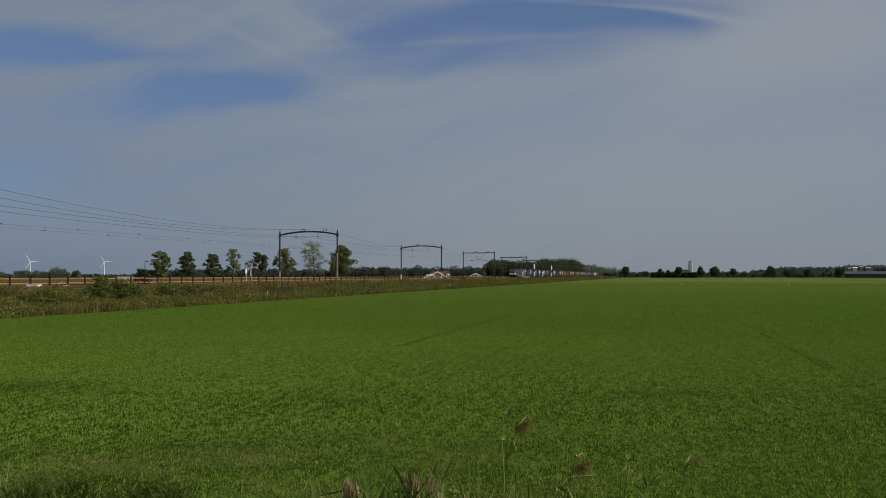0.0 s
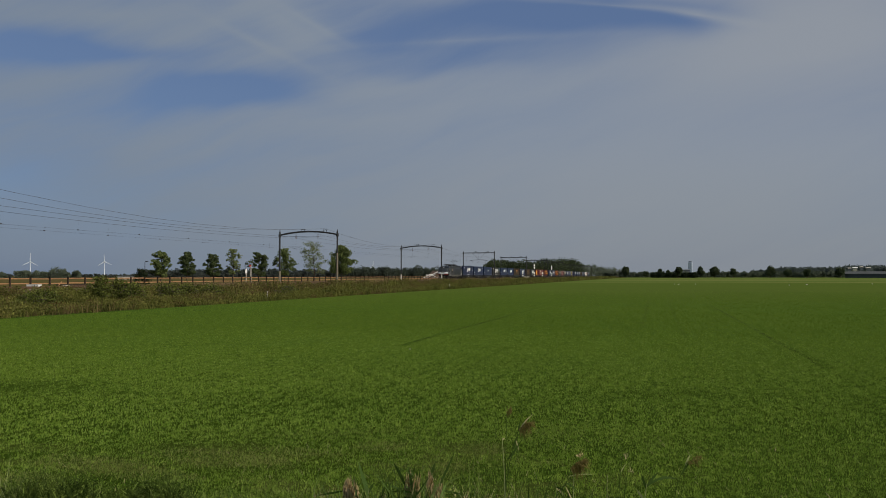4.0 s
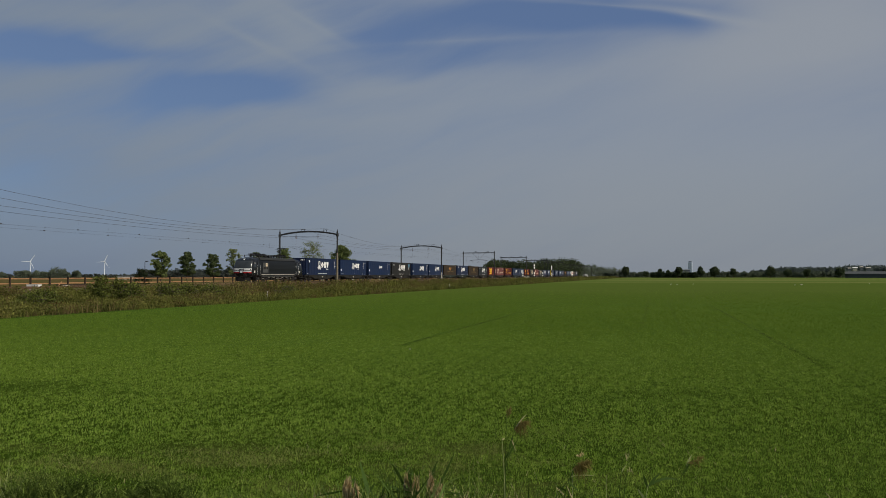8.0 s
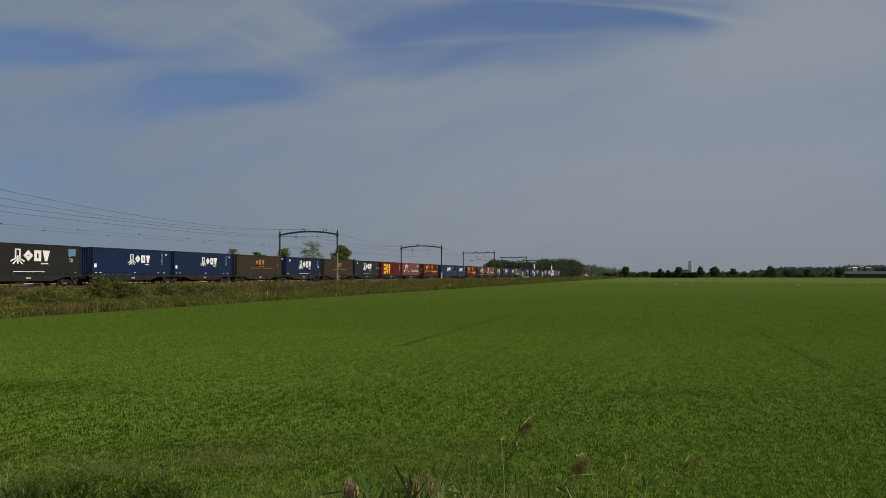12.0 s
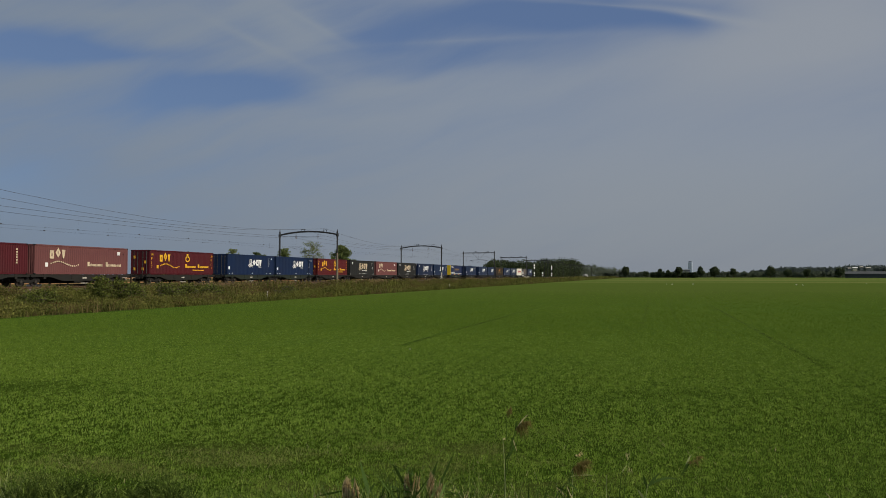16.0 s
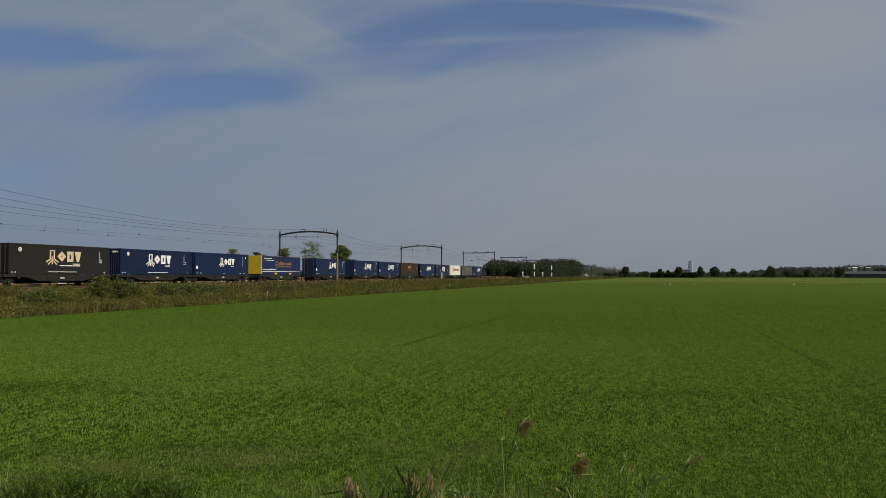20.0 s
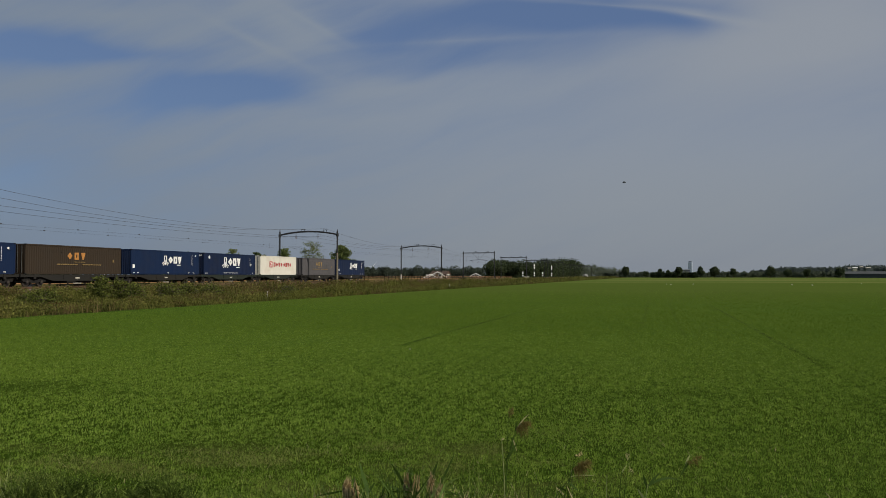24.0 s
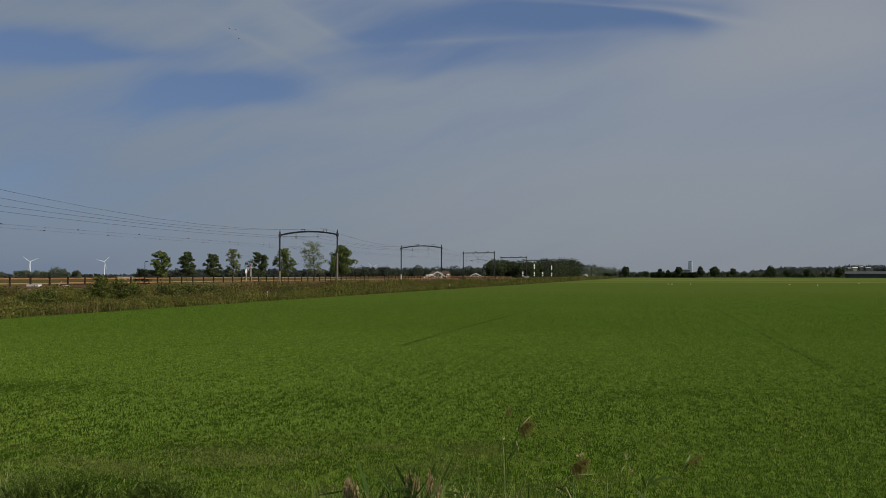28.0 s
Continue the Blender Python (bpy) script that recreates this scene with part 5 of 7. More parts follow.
def build_row():
    for i, (b, d, h, w, tone, cone) in enumerate(ROW):
        dist = d / math.cos(radians(b + 15.14))
        mat = {"MID": MAT_LEAF, "FULL": MAT_LEAF, "DARK": MAT_LEAF_DARK, "PALE": MAT_LEAF_PALE}[tone]
        count = {"MID": 7000, "DARK": 7400, "PALE": 3700, "FULL": 16000}[tone]
        p = polar(b, dist)
        p.z = ground_z(p.x)
        place_tree("roadside_tree", p, tree_meshes(20 + i, h, w, count, 0.17 if tone != "PALE" else 0.15, cone=cone, full=1.7 if tone == "FULL" else 1.15),
                   "young roadside tree with %s crown beside a road" % {"MID": "a loose green", "FULL": "a full green", "DARK": "a dark green", "PALE": "a thin pale green"}[tone], "row of roadside trees", mat)


build_row()


def build_wood(name, label, spots, seed, leaf, count, mat=None):
    """A distant wood: many lobed crowns of loose leaves in one object."""
    rng = np.random.default_rng(seed)
    corner = []
    for x, y, h, w in spots:
        k = count
        lobe = rng.normal(size=(9, 3))
        lobe /= np.linalg.norm(lobe, axis=1)[:, None]
        lobe *= rng.uniform(0.35, 0.68, 9)[:, None] * np.array([w, w, h * 0.46])
        size = rng.uniform(0.34, 0.52, 9) * min(w, h * 0.5)
        pick = rng.integers(0, 9, k)
        d = rng.normal(size=(k, 3))
        d /= np.linalg.norm(d, axis=1)[:, None]
        c = np.array([x, y, ground_z(x) + h * 0.50]) + lobe[pick] + d * (size[pick] * rng.uniform(0.5, 1.05, k))[:, None]
        skirt = rng.uniform(0, 1, k) < 0.22
        c[skirt, 2] = rng.uniform(0.3, h * 0.4, skirt.sum())
        c[:, 2] = np.maximum(c[:, 2], 0.3)
        corner.append(leaves(c, leaf * rng.uniform(0.6, 1.4, k), rng))
    return tagged(part(name, polys(name, np.concatenate(corner), 4), mat or MAT_LEAF_FAR), label, "woods", "", "stuff")


def belt(rng, b0, b1, dist, h0, h1, step, depth=0.12):
    """Spots for a belt of trees between two bearings: heights wander."""
    out, b = [], b0
    while b < b1:
        p = polar(b, dist * (1 + rng.uniform(-depth, depth)))
        h = rng.uniform(h0, h1)
        out.append((p.x, p.y, h, h * rng.uniform(0.45, 0.75)))
        b += step * rng.uniform(0.6, 1.4)
    return out


def belt_beside(rng, b0, b1, base, h0, h1, step):
    """As belt(), but kept beyond the line: the further along it, the further off."""
    out, b = [], b0
    while b < b1:
        d = max(base, 74.0 / math.sin(radians(-b))) * (1 + rng.uniform(0.0, 0.12))
        p, h = polar(b, d), rng.uniform(h0, h1) * d / base
        out.append((p.x, p.y, h, min(h * rng.uniform(0.45, 0.7), 9.0)))
        b += step * rng.uniform(0.6, 1.4)
    return out


def build_woods():
    rng = np.random.default_rng(5)
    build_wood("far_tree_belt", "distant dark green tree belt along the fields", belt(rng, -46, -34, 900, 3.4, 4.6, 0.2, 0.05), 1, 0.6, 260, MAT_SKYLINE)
    build_wood("far_tree_belt", "haze-tinted grey-green trees in a far clump", belt(rng, -43.5, -42.1, 620, 5.6, 6.6, 0.22, 0.02) + belt(rng, -42.0, -41.6, 620, 5.0, 5.6, 0.2, 0.02) + belt(rng, -41.35, -41.15, 620, 9.6, 9.7, 0.1, 0.01) + belt(rng, -40.8, -39.9, 620, 5.2, 6.2, 0.26, 0.02) + belt(rng, -44.6, -44.3, 620, 4.6, 5.4, 0.2, 0.02), 2, 0.36, 900, MAT_LEAF_MIST)
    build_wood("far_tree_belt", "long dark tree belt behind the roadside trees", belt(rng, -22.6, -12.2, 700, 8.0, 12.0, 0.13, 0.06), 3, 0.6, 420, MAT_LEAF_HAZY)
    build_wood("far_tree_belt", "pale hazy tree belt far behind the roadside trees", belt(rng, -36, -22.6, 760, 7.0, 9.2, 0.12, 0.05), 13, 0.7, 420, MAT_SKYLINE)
    wood = belt_beside(rng, -11.6, -5.6, 520, 10.5, 13.5, 0.13) + belt_beside(rng, -8.0, -5.4, 560, 13.0, 15.5, 0.22) + belt_beside(rng, -11.6, -9.6, 500, 11.5, 13.0, 0.2)
    build_wood("line_side_wood", "dense dark wood beside the line", wood, 4, 0.46, 1300, MAT_WOOD)
    build_wood("line_side_trees", "thin haze-tinted grey-green trees past the wood's end", belt_beside(rng, -5.8, -4.4, 900, 15, 18.0, 0.13) + belt_beside(rng, -4.4, -3.3, 900, 12, 15.0, 0.13) + belt_beside(rng, -3.3, -1.8, 900, 8.5, 11.0, 0.13), 9, 0.5, 700, MAT_LEAF_MIST)
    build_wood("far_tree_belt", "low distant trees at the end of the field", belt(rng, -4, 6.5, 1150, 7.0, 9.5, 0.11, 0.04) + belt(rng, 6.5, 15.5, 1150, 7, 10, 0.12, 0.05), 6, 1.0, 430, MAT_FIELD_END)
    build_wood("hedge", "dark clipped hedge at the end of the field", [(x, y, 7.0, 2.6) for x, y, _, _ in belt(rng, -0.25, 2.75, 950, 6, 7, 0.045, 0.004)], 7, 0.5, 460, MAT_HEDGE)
    build_wood("far_tree_belt", "higher haze-tinted grey-green woods on the skyline", belt(rng, 6.4, 7.9, 1500, 12, 15, 0.09, 0.03) + belt(rng, 7.9, 12, 1500, 17.5, 19, 0.07, 0.03) + belt(rng, 12, 16.5, 1600, 22, 24, 0.07, 0.03), 8, 1.25, 540, MAT_HILL)


build_woods()
LONE = [(-2.06, 900, 14, 5.0), (-0.66, 930, 8.5, 4.0), (0.30, 960, 12, 3.2), (0.84, 960, 10, 3.0), (1.52, 900, 14, 4.8), (3.02, 900, 13, 4.6), (3.91, 900, 14, 6.6), (5.13, 900, 12, 4.6), (7.47, 900, 14, 5.8), (8.52, 900, 10, 4.8), (9.73, 900, 10.5, 4.6), (11.69, 900, 12.5, 5.5)]


def build_lone():
    for i, (b, d, h, w) in enumerate(LONE):
        p = polar(b, d)
        place_tree("field_tree", p, dome_meshes(60 + i, h, w, 7000, 0.36), "dark round-crowned tree at the far edge of the field", "trees at the field edge", MAT_LEAF_FAR)


build_lone()

# ---- buildings, lamps, turbines ----


def build_house(b, d, w, deep, eave, ridge, turn, label, edged=True):
    p = polar(b, d)
    h = thing("farmhouse", pose(p.x, p.y, ground_z(p.x), 0, 0, turn), label, "house", "houses beyond the line")
    part("wall", Shape().prism([(-w / 2, 0), (w / 2, 0), (w / 2, eave), (0, ridge), (-w / 2, eave)], 0, deep), MAT_BRICK, h)
    for sx in (-1, 1):
        roof = Shape().put([(0, -0.3, ridge + 0.22), (0, deep + 0.3, ridge + 0.22), (sx * (w / 2 + 0.5), deep + 0.3, eave - 0.15), (sx * (w / 2 + 0.5), -0.3, eave - 0.15),
                            (0, -0.3, ridge), (0, deep + 0.3, ridge), (sx * (w / 2 + 0.4), deep + 0.3, eave - 0.35), (sx * (w / 2 + 0.4), -0.3, eave - 0.35)],
                           [(0, 1, 2, 3), (7, 6, 5, 4), (0, 3, 7, 4), (1, 5, 6, 2), (2, 6, 7, 3), (0, 4, 5, 1)])
        part("roof", roof, MAT_TILE, h)
        if not edged:
            continue
        e = Shape().put([(0, -0.34, ridge + 0.30), (sx * (w / 2 + 0.6), -0.34, eave - 0.12), (sx * (w / 2 + 0.6), -0.34, eave - 0.42), (0, -0.34, ridge - 0.05),
                         (0, -0.42, ridge + 0.30), (sx * (w / 2 + 0.6), -0.42, eave - 0.12), (sx * (w / 2 + 0.6), -0.42, eave - 0.42), (0, -0.42, ridge - 0.05)],
                        [(0, 1, 2, 3), (7, 6, 5, 4), (0, 4, 5, 1), (1, 5, 6, 2), (2, 6, 7, 3), (3, 7, 4, 0)])
        part("barge_board", e, MAT_WHITE, h, "white barge board")
    for x in (-w * 0.25, w * 0.18):
        win = part("window", Shape().box(x - 0.7, x + 0.7, -0.06, 0.02, 0.9, 2.3), MAT_WHITE, h, "white window frame")
        part("pane", Shape().box(x - 0.58, x + 0.58, -0.09, -0.05, 1.02, 2.18), MAT_PANE, win)


build_house(-16.05, 330, 4.6, 9, 1.0, 2.1, 16, "low brown house with white gable boards")
build_house(-15.55, 330, 6.6, 10, 1.2, 3.1, 15.5, "brown brick house with a steep white-edged gable")
build_house(-12.75, 420, 5.4, 10, 1.4, 2.75, 12.8, "brown house with a broad white-edged gable")
build_house(-14.75, 400, 5.0, 9, 2.4, 3.9, 78, "pale brick house among dark trees", False)


def build_shed(b, d, w, deep, h, turn, mat, label, roofed=1.2, roof_mat=None):
    p = polar(b, d)
    s = thing("farm_shed", pose(p.x, p.y, ground_z(p.x), 0, 0, turn), label, "shed", "sheds on the skyline")
    part("wall", Shape().prism([(-w / 2, 0), (w / 2, 0), (w / 2, h), (0, h + roofed), (-w / 2, h)], 0, deep), mat, s)
    part("roof", Shape().prism([(-w / 2 - 0.4, h), (0, h + roofed + 0.1), (w / 2 + 0.4, h), (w / 2 + 0.4, h + 0.25), (0, h + roofed + 0.4), (-w / 2 - 0.4, h + 0.25)], -0.4, deep + 0.4), roof_mat or MAT_SHED, s)
    for i in range(3):
        x = -w * 0.3 + i * w * 0.3
        part("shed_door", Shape().box(x - w * 0.06, x + w * 0.06, -0.12, 0.02, 0, h * 0.7), MAT_PANE, s)


build_shed(16.8, 1000, 20, 84, 4.4, 76, MAT_PANE, "long low dark shed with a grey roof at the field's end", 2.6, MAT_DULL)
build_shed(-36.98, 420, 10, 5, 1.25, 38, MAT_MASTFOOT, "long low pale shed beyond the line", 0.15)
for b, deep, h, roof in ((12.30, 4, 13.4, MAT_MASTFOOT), (12.66, 6, 14.2, MAT_WHITE), (12.98, 4, 15.2, MAT_MASTFOOT), (13.42, 6, 13.8, MAT_MASTFOOT)):
    build_shed(b, 1350, 9, deep, h, 80, MAT_MASTFOOT if roof is MAT_WHITE else MAT_SHED, "small pale-roofed building among trees on the skyline", 0.9, roof)
build_shed(2.3, 1300, 10, 22, 11.2, 88, MAT_SHED, "small grey-roofed house among far trees", 0.9, MAT_SHED)
build_shed(-4.85, 800, 4, 5, 2.6, 5, MAT_WHITE, "small white shed by the line", 0.8)


def build_tower():
    p = polar(2.31, 2400)
    t = thing("tower_block", pose(p.x, p.y, 0, 0, 0, -10), "pale blue-grey tower block on the horizon", "tower")
    part("wall", Shape().box(-5.2, 5.2, 0, 14, 0, 43.4), MAT_TOWER, t)
    part("roof", Shape().box(-4, 4, 2, 12, 43.4, 45), MAT_SHED, t)
    for i in range(13):
        part("window_band", Shape().box(-4.6, 4.6, -0.15, 0.05, 3 + i * 3.0, 4.3 + i * 3.0), MAT_BAND, t)


build_tower()
# bearing, distance, hub height, blade, turn of the rotor at the start, degrees a second
TURBINES = [(-42.86, 4400, 72, 41, 119.0, 52.3), (-38.45, 4400, 75, 39, 121.0, 53.0), (-20.24, 4600, 54, 36, 112.5, 52.5)]
ROTORS = []


def build_turbine(b, d, hub, blade, start, rate):
    p = polar(b, d)
    t = thing("wind_turbine", pose(p.x, p.y, 0, 0, 0, -b - 12), "white three-bladed wind turbine on the horizon", "wind turbine", "turbines on the horizon")
    part("tower", Shape().rod((0, 0, 0), (0, 0, hub), 2.4, 1.5, 12), MAT_TURBINE, t)
    part("nacelle", Shape().box(-1.8, 1.8, -2, 7, hub - 1.8, hub + 2.0), MAT_TURBINE, t)
    s = Shape().rod((0, -1.5, 0), (0, 1.5, 0), 1.9, 1.9, 10)
    for i in range(3):
        a = i * math.tau / 3
        c, q = math.cos(a), math.sin(a)

        def at(r, w, y):
            return (c * r - q * w, y, q * r + c * w)
        s.put([at(1.0, -1.3, -0.5), at(1.0, 1.3, -0.5), at(blade * 0.3, 2.1, -0.5), at(blade, 0.5, -0.5), at(blade, -0.3, -0.5), at(blade * 0.3, -1.0, -0.5),
               at(1.0, -1.3, 0.5), at(1.0, 1.3, 0.5), at(blade * 0.3, 2.1, 0.3), at(blade, 0.5, 0.0), at(blade, -0.3, 0.0), at(blade * 0.3, -1.0, 0.3)],
              [(0, 1, 2, 5), (5, 2, 3, 4), (6, 11, 8, 7), (11, 10, 9, 8), (1, 7, 8, 2), (2, 8, 9, 3), (3, 9, 10, 4), (4, 10, 11, 5), (5, 11, 6, 0), (0, 6, 7, 1)])
    rotor = part("rotor", s, MAT_TURBINE, t)
    rotor.location = (0, -3.6, hub)
    ROTORS.append((rotor, hub, start, rate))


for b, d, hub, blade, start, rate in TURBINES:
    build_turbine(b, d, hub, blade, start, rate)


def build_lamp(b, d, h):
    p = polar(b, d)
    z = ground_z(p.x)
    s = thing("street_lamp", pose(p.x, p.y, z, 0, 0, 20), "slim grey street lamp beside the road", "street lamp", "street lamps")
    part("pole", Shape().rod((0, 0, 0), (0, 0, h), 0.10, 0.06, 8), MAT_MAST, s)
    part("arm", Shape().rod((0, 0, h), (0.3, 0, h + 0.04), 0.05), MAT_MAST, s)
    part("lantern", Shape().box(0.12, 0.72, -0.14, 0.14, h - 0.02, h + 0.16), MAT_MAST, s)


build_lamp(-35.92, 190, 4.8)
build_lamp(-29.28, 205, 5.0)


def build_signs():
    p = polar(-29.20, 175)
    s = thing("road_sign", pose(p.x, p.y, ground_z(p.x), 0, 0, 30), "white road sign board on a pale post", "road sign", "road signs")
    part("post", Shape().rod((0, 0, 0), (0, 0, 3.2), 0.09), MAT_MASTFOOT, s)
    part("board", Shape().prism([(-0.2, 2.1), (0.2, 2.1), (0.2, 2.75), (0.1, 3.0), (-0.1, 3.0), (-0.2, 2.75)], -0.1, -0.04), MAT_WHITE, s)
    p = polar(-28.88, 150)
    s = thing("warning_post", pose(p.x, p.y, ground_z(p.x), 0, 0, 30), "pale post with an orange-red head beside the line", "post", "road signs")
    part("post", Shape().rod((0, 0, 0), (0, 0, 3.6), 0.10), MAT_MASTFOOT, s)
    part("head", Shape().box(-0.32, 0.0, -0.12, 0.0, 3.3, 3.55), MAT_RED, s)


build_signs()


def build_signal(b, d, high):
    p = polar(b, d)
    h = 6.6 if high else 3.4
    s = thing("railway_signal", pose(p.x, p.y, 0.85, 0, 0, 38), "black railway signal %s with white plates beside the line" % ("mast" if high else "post"), "signal", "railway signals")
    part("mast", Shape().box(-0.13, 0.13, -0.13, 0.13, 0, h), MAT_BLACK, s)
    for z0, z1 in ((5.75, 6.75), (4.75, 5.55), (2.3, 3.2), (1.55, 2.0)) if high else ((1.5, 2.1), (2.5, 3.4)):
        part("white_plate", Shape().box(-0.21, 0.21, -0.2, -0.14, z0, z1), MAT_WHITE, s)
    if high:
        part("signal_head", Shape().box(-0.30, 0.30, -0.13, 0.12, 4.6, 6.9), MAT_BLACK, s)
        part("ladder", Shape().box(0.3, 0.34, 0.2, 0.24, 0, 5.5).box(0.6, 0.64, 0.2, 0.24, 0, 5.5), MAT_MAST, s)


for b, d, high in ((-8.53, 345, True), (-7.28, 400, True), (-9.35, 330, False), (-7.92, 380, False)):
    build_signal(b, d, high)


def build_cabinets():
    for b, d, w, h in ((-42.62, 88, 1.2, 0.46), (-40.75, 90, 0.35, 0.3), (-9.06, 345, 2.4, 1.45)):
        p = polar(b, d)
        c = thing("equipment_cabinet", pose(p.x, p.y, 1.3 if d < 100 else 0.85, 0, 0, 10), "%s trackside equipment box beside the line" % ("white" if d < 100 else "pale green"), "cabinet", "trackside boxes")
        part("body", Shape().box(-w / 2, w / 2, -0.3, 0.3, 0, h * 0.85), MAT_WHITE if d < 100 else MAT_HUT, c)
        part("lid", Shape().prism([(-w / 2 - 0.05, h * 0.85), (w / 2 + 0.05, h * 0.85), (w / 2 - 0.1, h), (-w / 2 + 0.1, h)], -0.35, 0.35), MAT_MASTFOOT, c)


build_cabinets()


def build_base():
    b = thing("cable_trough", pose(-62.6, 74.0, 0.85, 0, 0, 90), "dark low cable trough with pale sloping ends beside the line", "cable trough")
    part("body", Shape().prism([(-2.7, 0), (2.7, 0), (2.5, 0.80), (-2.5, 0.80)], -0.4, 0.4), MAT_POST, b)
    for sx in (-1, 1):
        part("end_brace", Shape().rod((sx * 3.2, -0.45, 0.55), (sx * 2.5, -0.45, 1.12), 0.045), MAT_BOARD, b, "pale sloping brace")
        part("foot", Shape().box(sx * 2.85 - 0.15, sx * 2.85 + 0.15, -0.5, 0.5, 0, 0.6), MAT_MASTFOOT, b, "pale concrete foot")


build_base()

# ---- birds ----
BIRDS = []


def build_bird(where, size, mat, label, flying):
    b = thing("gull" if mat is MAT_GULL else "starling", pose(*where), label, "bird", "birds")
    body = Shape()
    prof = [(-0.5, 0.02), (-0.36, 0.10), (-0.1, 0.15), (0.15, 0.13), (0.34, 0.07), (0.5, 0.03)]
    for (y0, r0), (y1, r1) in zip(prof, prof[1:]):
        body.rod((0, y0 * size, 0), (0, y1 * size, 0), r0 * size, r1 * size, 8)
    part("body", body, mat, b)
    part("head", Shape().rod((0, -0.62 * size, 0.10 * size), (0, -0.42 * size, 0.06 * size), 0.05 * size, 0.09 * size, 8), mat, b)
    for sx in (-1, 1):
        if flying:
            w = Shape().put([(sx * 0.08 * size, -0.2 * size, 0.03), (sx * 0.6 * size, -0.28 * size, 0.16 * size), (sx * 1.15 * size, 0.05 * size, 0.02), (sx * 0.55 * size, 0.08 * size, 0.12 * size), (sx * 0.08 * size, 0.18 * size, 0.02),
                             (sx * 0.08 * size, -0.2 * size, -0.02), (sx * 0.6 * size, -0.28 * size, 0.12 * size), (sx * 0.55 * size, 0.08 * size, 0.09 * size), (sx * 0.08 * size, 0.18 * size, -0.02)],
                            [(0, 1, 3, 4), (1, 2, 3), (5, 8, 7, 6), (6, 7, 2), (0, 5, 6, 1), (4, 3, 7, 8), (1, 6, 2), (3, 2, 7)])
        else:
            w = Shape().prism([(-0.25 * size, 0.08 * size), (0.1 * size, 0.14 * size), (0.55 * size, 0.02 * size), (0.1 * size, -0.08 * size)], *sorted((sx * 0.13 * size, sx * 0.17 * size)), "x")
        part("wing", w, mat, b)
    if not flying:
        for x in (-0.05, 0.05):
            part("leg", Shape().rod((x * size, 0, -0.36 * size), (x * size, 0, -0.1 * size), 0.015), mat, b)
    return b


def build_insect(mat, s, label):
    b = thing("flying_insect", pose(-6, 0, 3), label, "insect")
    part("body", Shape().rod((0, -0.010 * s, 0), (0, 0.0, 0), 0.002 * s, 0.0035 * s, 6).rod((0, 0.0, 0), (0, 0.010 * s, 0), 0.0035 * s, 0.001 * s, 6), mat, b)
    for sx in (-1, 1):
        part("wing", Shape().put([(0, -0.003 * s, 0.002 * s), (sx * 0.011 * s, -0.006 * s, 0.005 * s), (sx * 0.012 * s, 0.002 * s, 0.005 * s), (0, 0.003 * s, 0.002 * s), (0, 0, 0.003 * s)], [(0, 1, 2, 3), (0, 4, 1), (3, 2, 4), (1, 4, 2)]), mat, b)
    return b


INSECT = build_insect(MAT_CROW, 1.0, "small dark insect flying past through the air")
INSECT_LATE = build_insect(MAT_MIDGE, 0.8, "tiny grey insect darting past through the air")


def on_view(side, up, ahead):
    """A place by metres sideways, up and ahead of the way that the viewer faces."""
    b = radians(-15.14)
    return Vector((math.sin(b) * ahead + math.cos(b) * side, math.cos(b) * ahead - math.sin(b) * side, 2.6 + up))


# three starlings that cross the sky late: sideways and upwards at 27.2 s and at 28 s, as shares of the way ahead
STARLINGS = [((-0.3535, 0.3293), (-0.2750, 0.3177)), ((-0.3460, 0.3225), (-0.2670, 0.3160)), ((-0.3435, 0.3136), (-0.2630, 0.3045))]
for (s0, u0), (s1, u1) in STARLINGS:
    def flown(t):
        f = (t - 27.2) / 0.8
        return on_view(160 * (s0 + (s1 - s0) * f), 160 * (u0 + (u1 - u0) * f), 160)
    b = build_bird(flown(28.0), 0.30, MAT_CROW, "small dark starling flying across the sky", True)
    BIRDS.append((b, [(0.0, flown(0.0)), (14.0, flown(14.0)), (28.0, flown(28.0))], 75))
# distance, and bearings at 0, 3.5, 9, 14.5, 19 and 28 s
GULLS = [(225, (1.67, 1.33, 0.98, 0.79, 0.63, 0.85)), (222, (1.85, 1.57, 1.42, 1.20, 0.98, 1.08)), (230, (3.08, 2.71, 2.50, 2.45, 2.60, 2.34)), (215, (8.63, 8.63, 9.08, 9.39, 9.67, 10.32)),
         (225, (9.76, 9.73, 9.31, 9.10, 8.96, 8.65)), (262, (13.72, 13.51, 13.32, 13.19, 13.05, 12.74))]
for i, (d, way) in enumerate(GULLS):
    g = build_bird(polar(way[0], d, 0.26), 0.42, MAT_GULL, "white gull walking on the green field", False)
    BIRDS.append((g, [(t, polar(b, d, 0.26)) for t, b in zip((0.0, 3.5, 9.0, 14.5, 19.0, 28.0), way)], 40 + 60 * i))

# ---- grass, verge, foreground plants ----


def scatter(rng, d0, d1, density, b0=-48.0, b1=18.0, x_min=-37.5):
    """Random places between two distances and two bearings."""
    area = (d1 * d1 - d0 * d0) * radians(b1 - b0) / 2
    k = int(area * density)
    r = np.sqrt(rng.uniform(d0 * d0, d1 * d1, k))
    a = np.radians(rng.uniform(b0, b1, k))
    p = np.stack([np.sin(a) * r, np.cos(a) * r, np.zeros(k)], 1)
    return p[p[:, 0] > x_min]


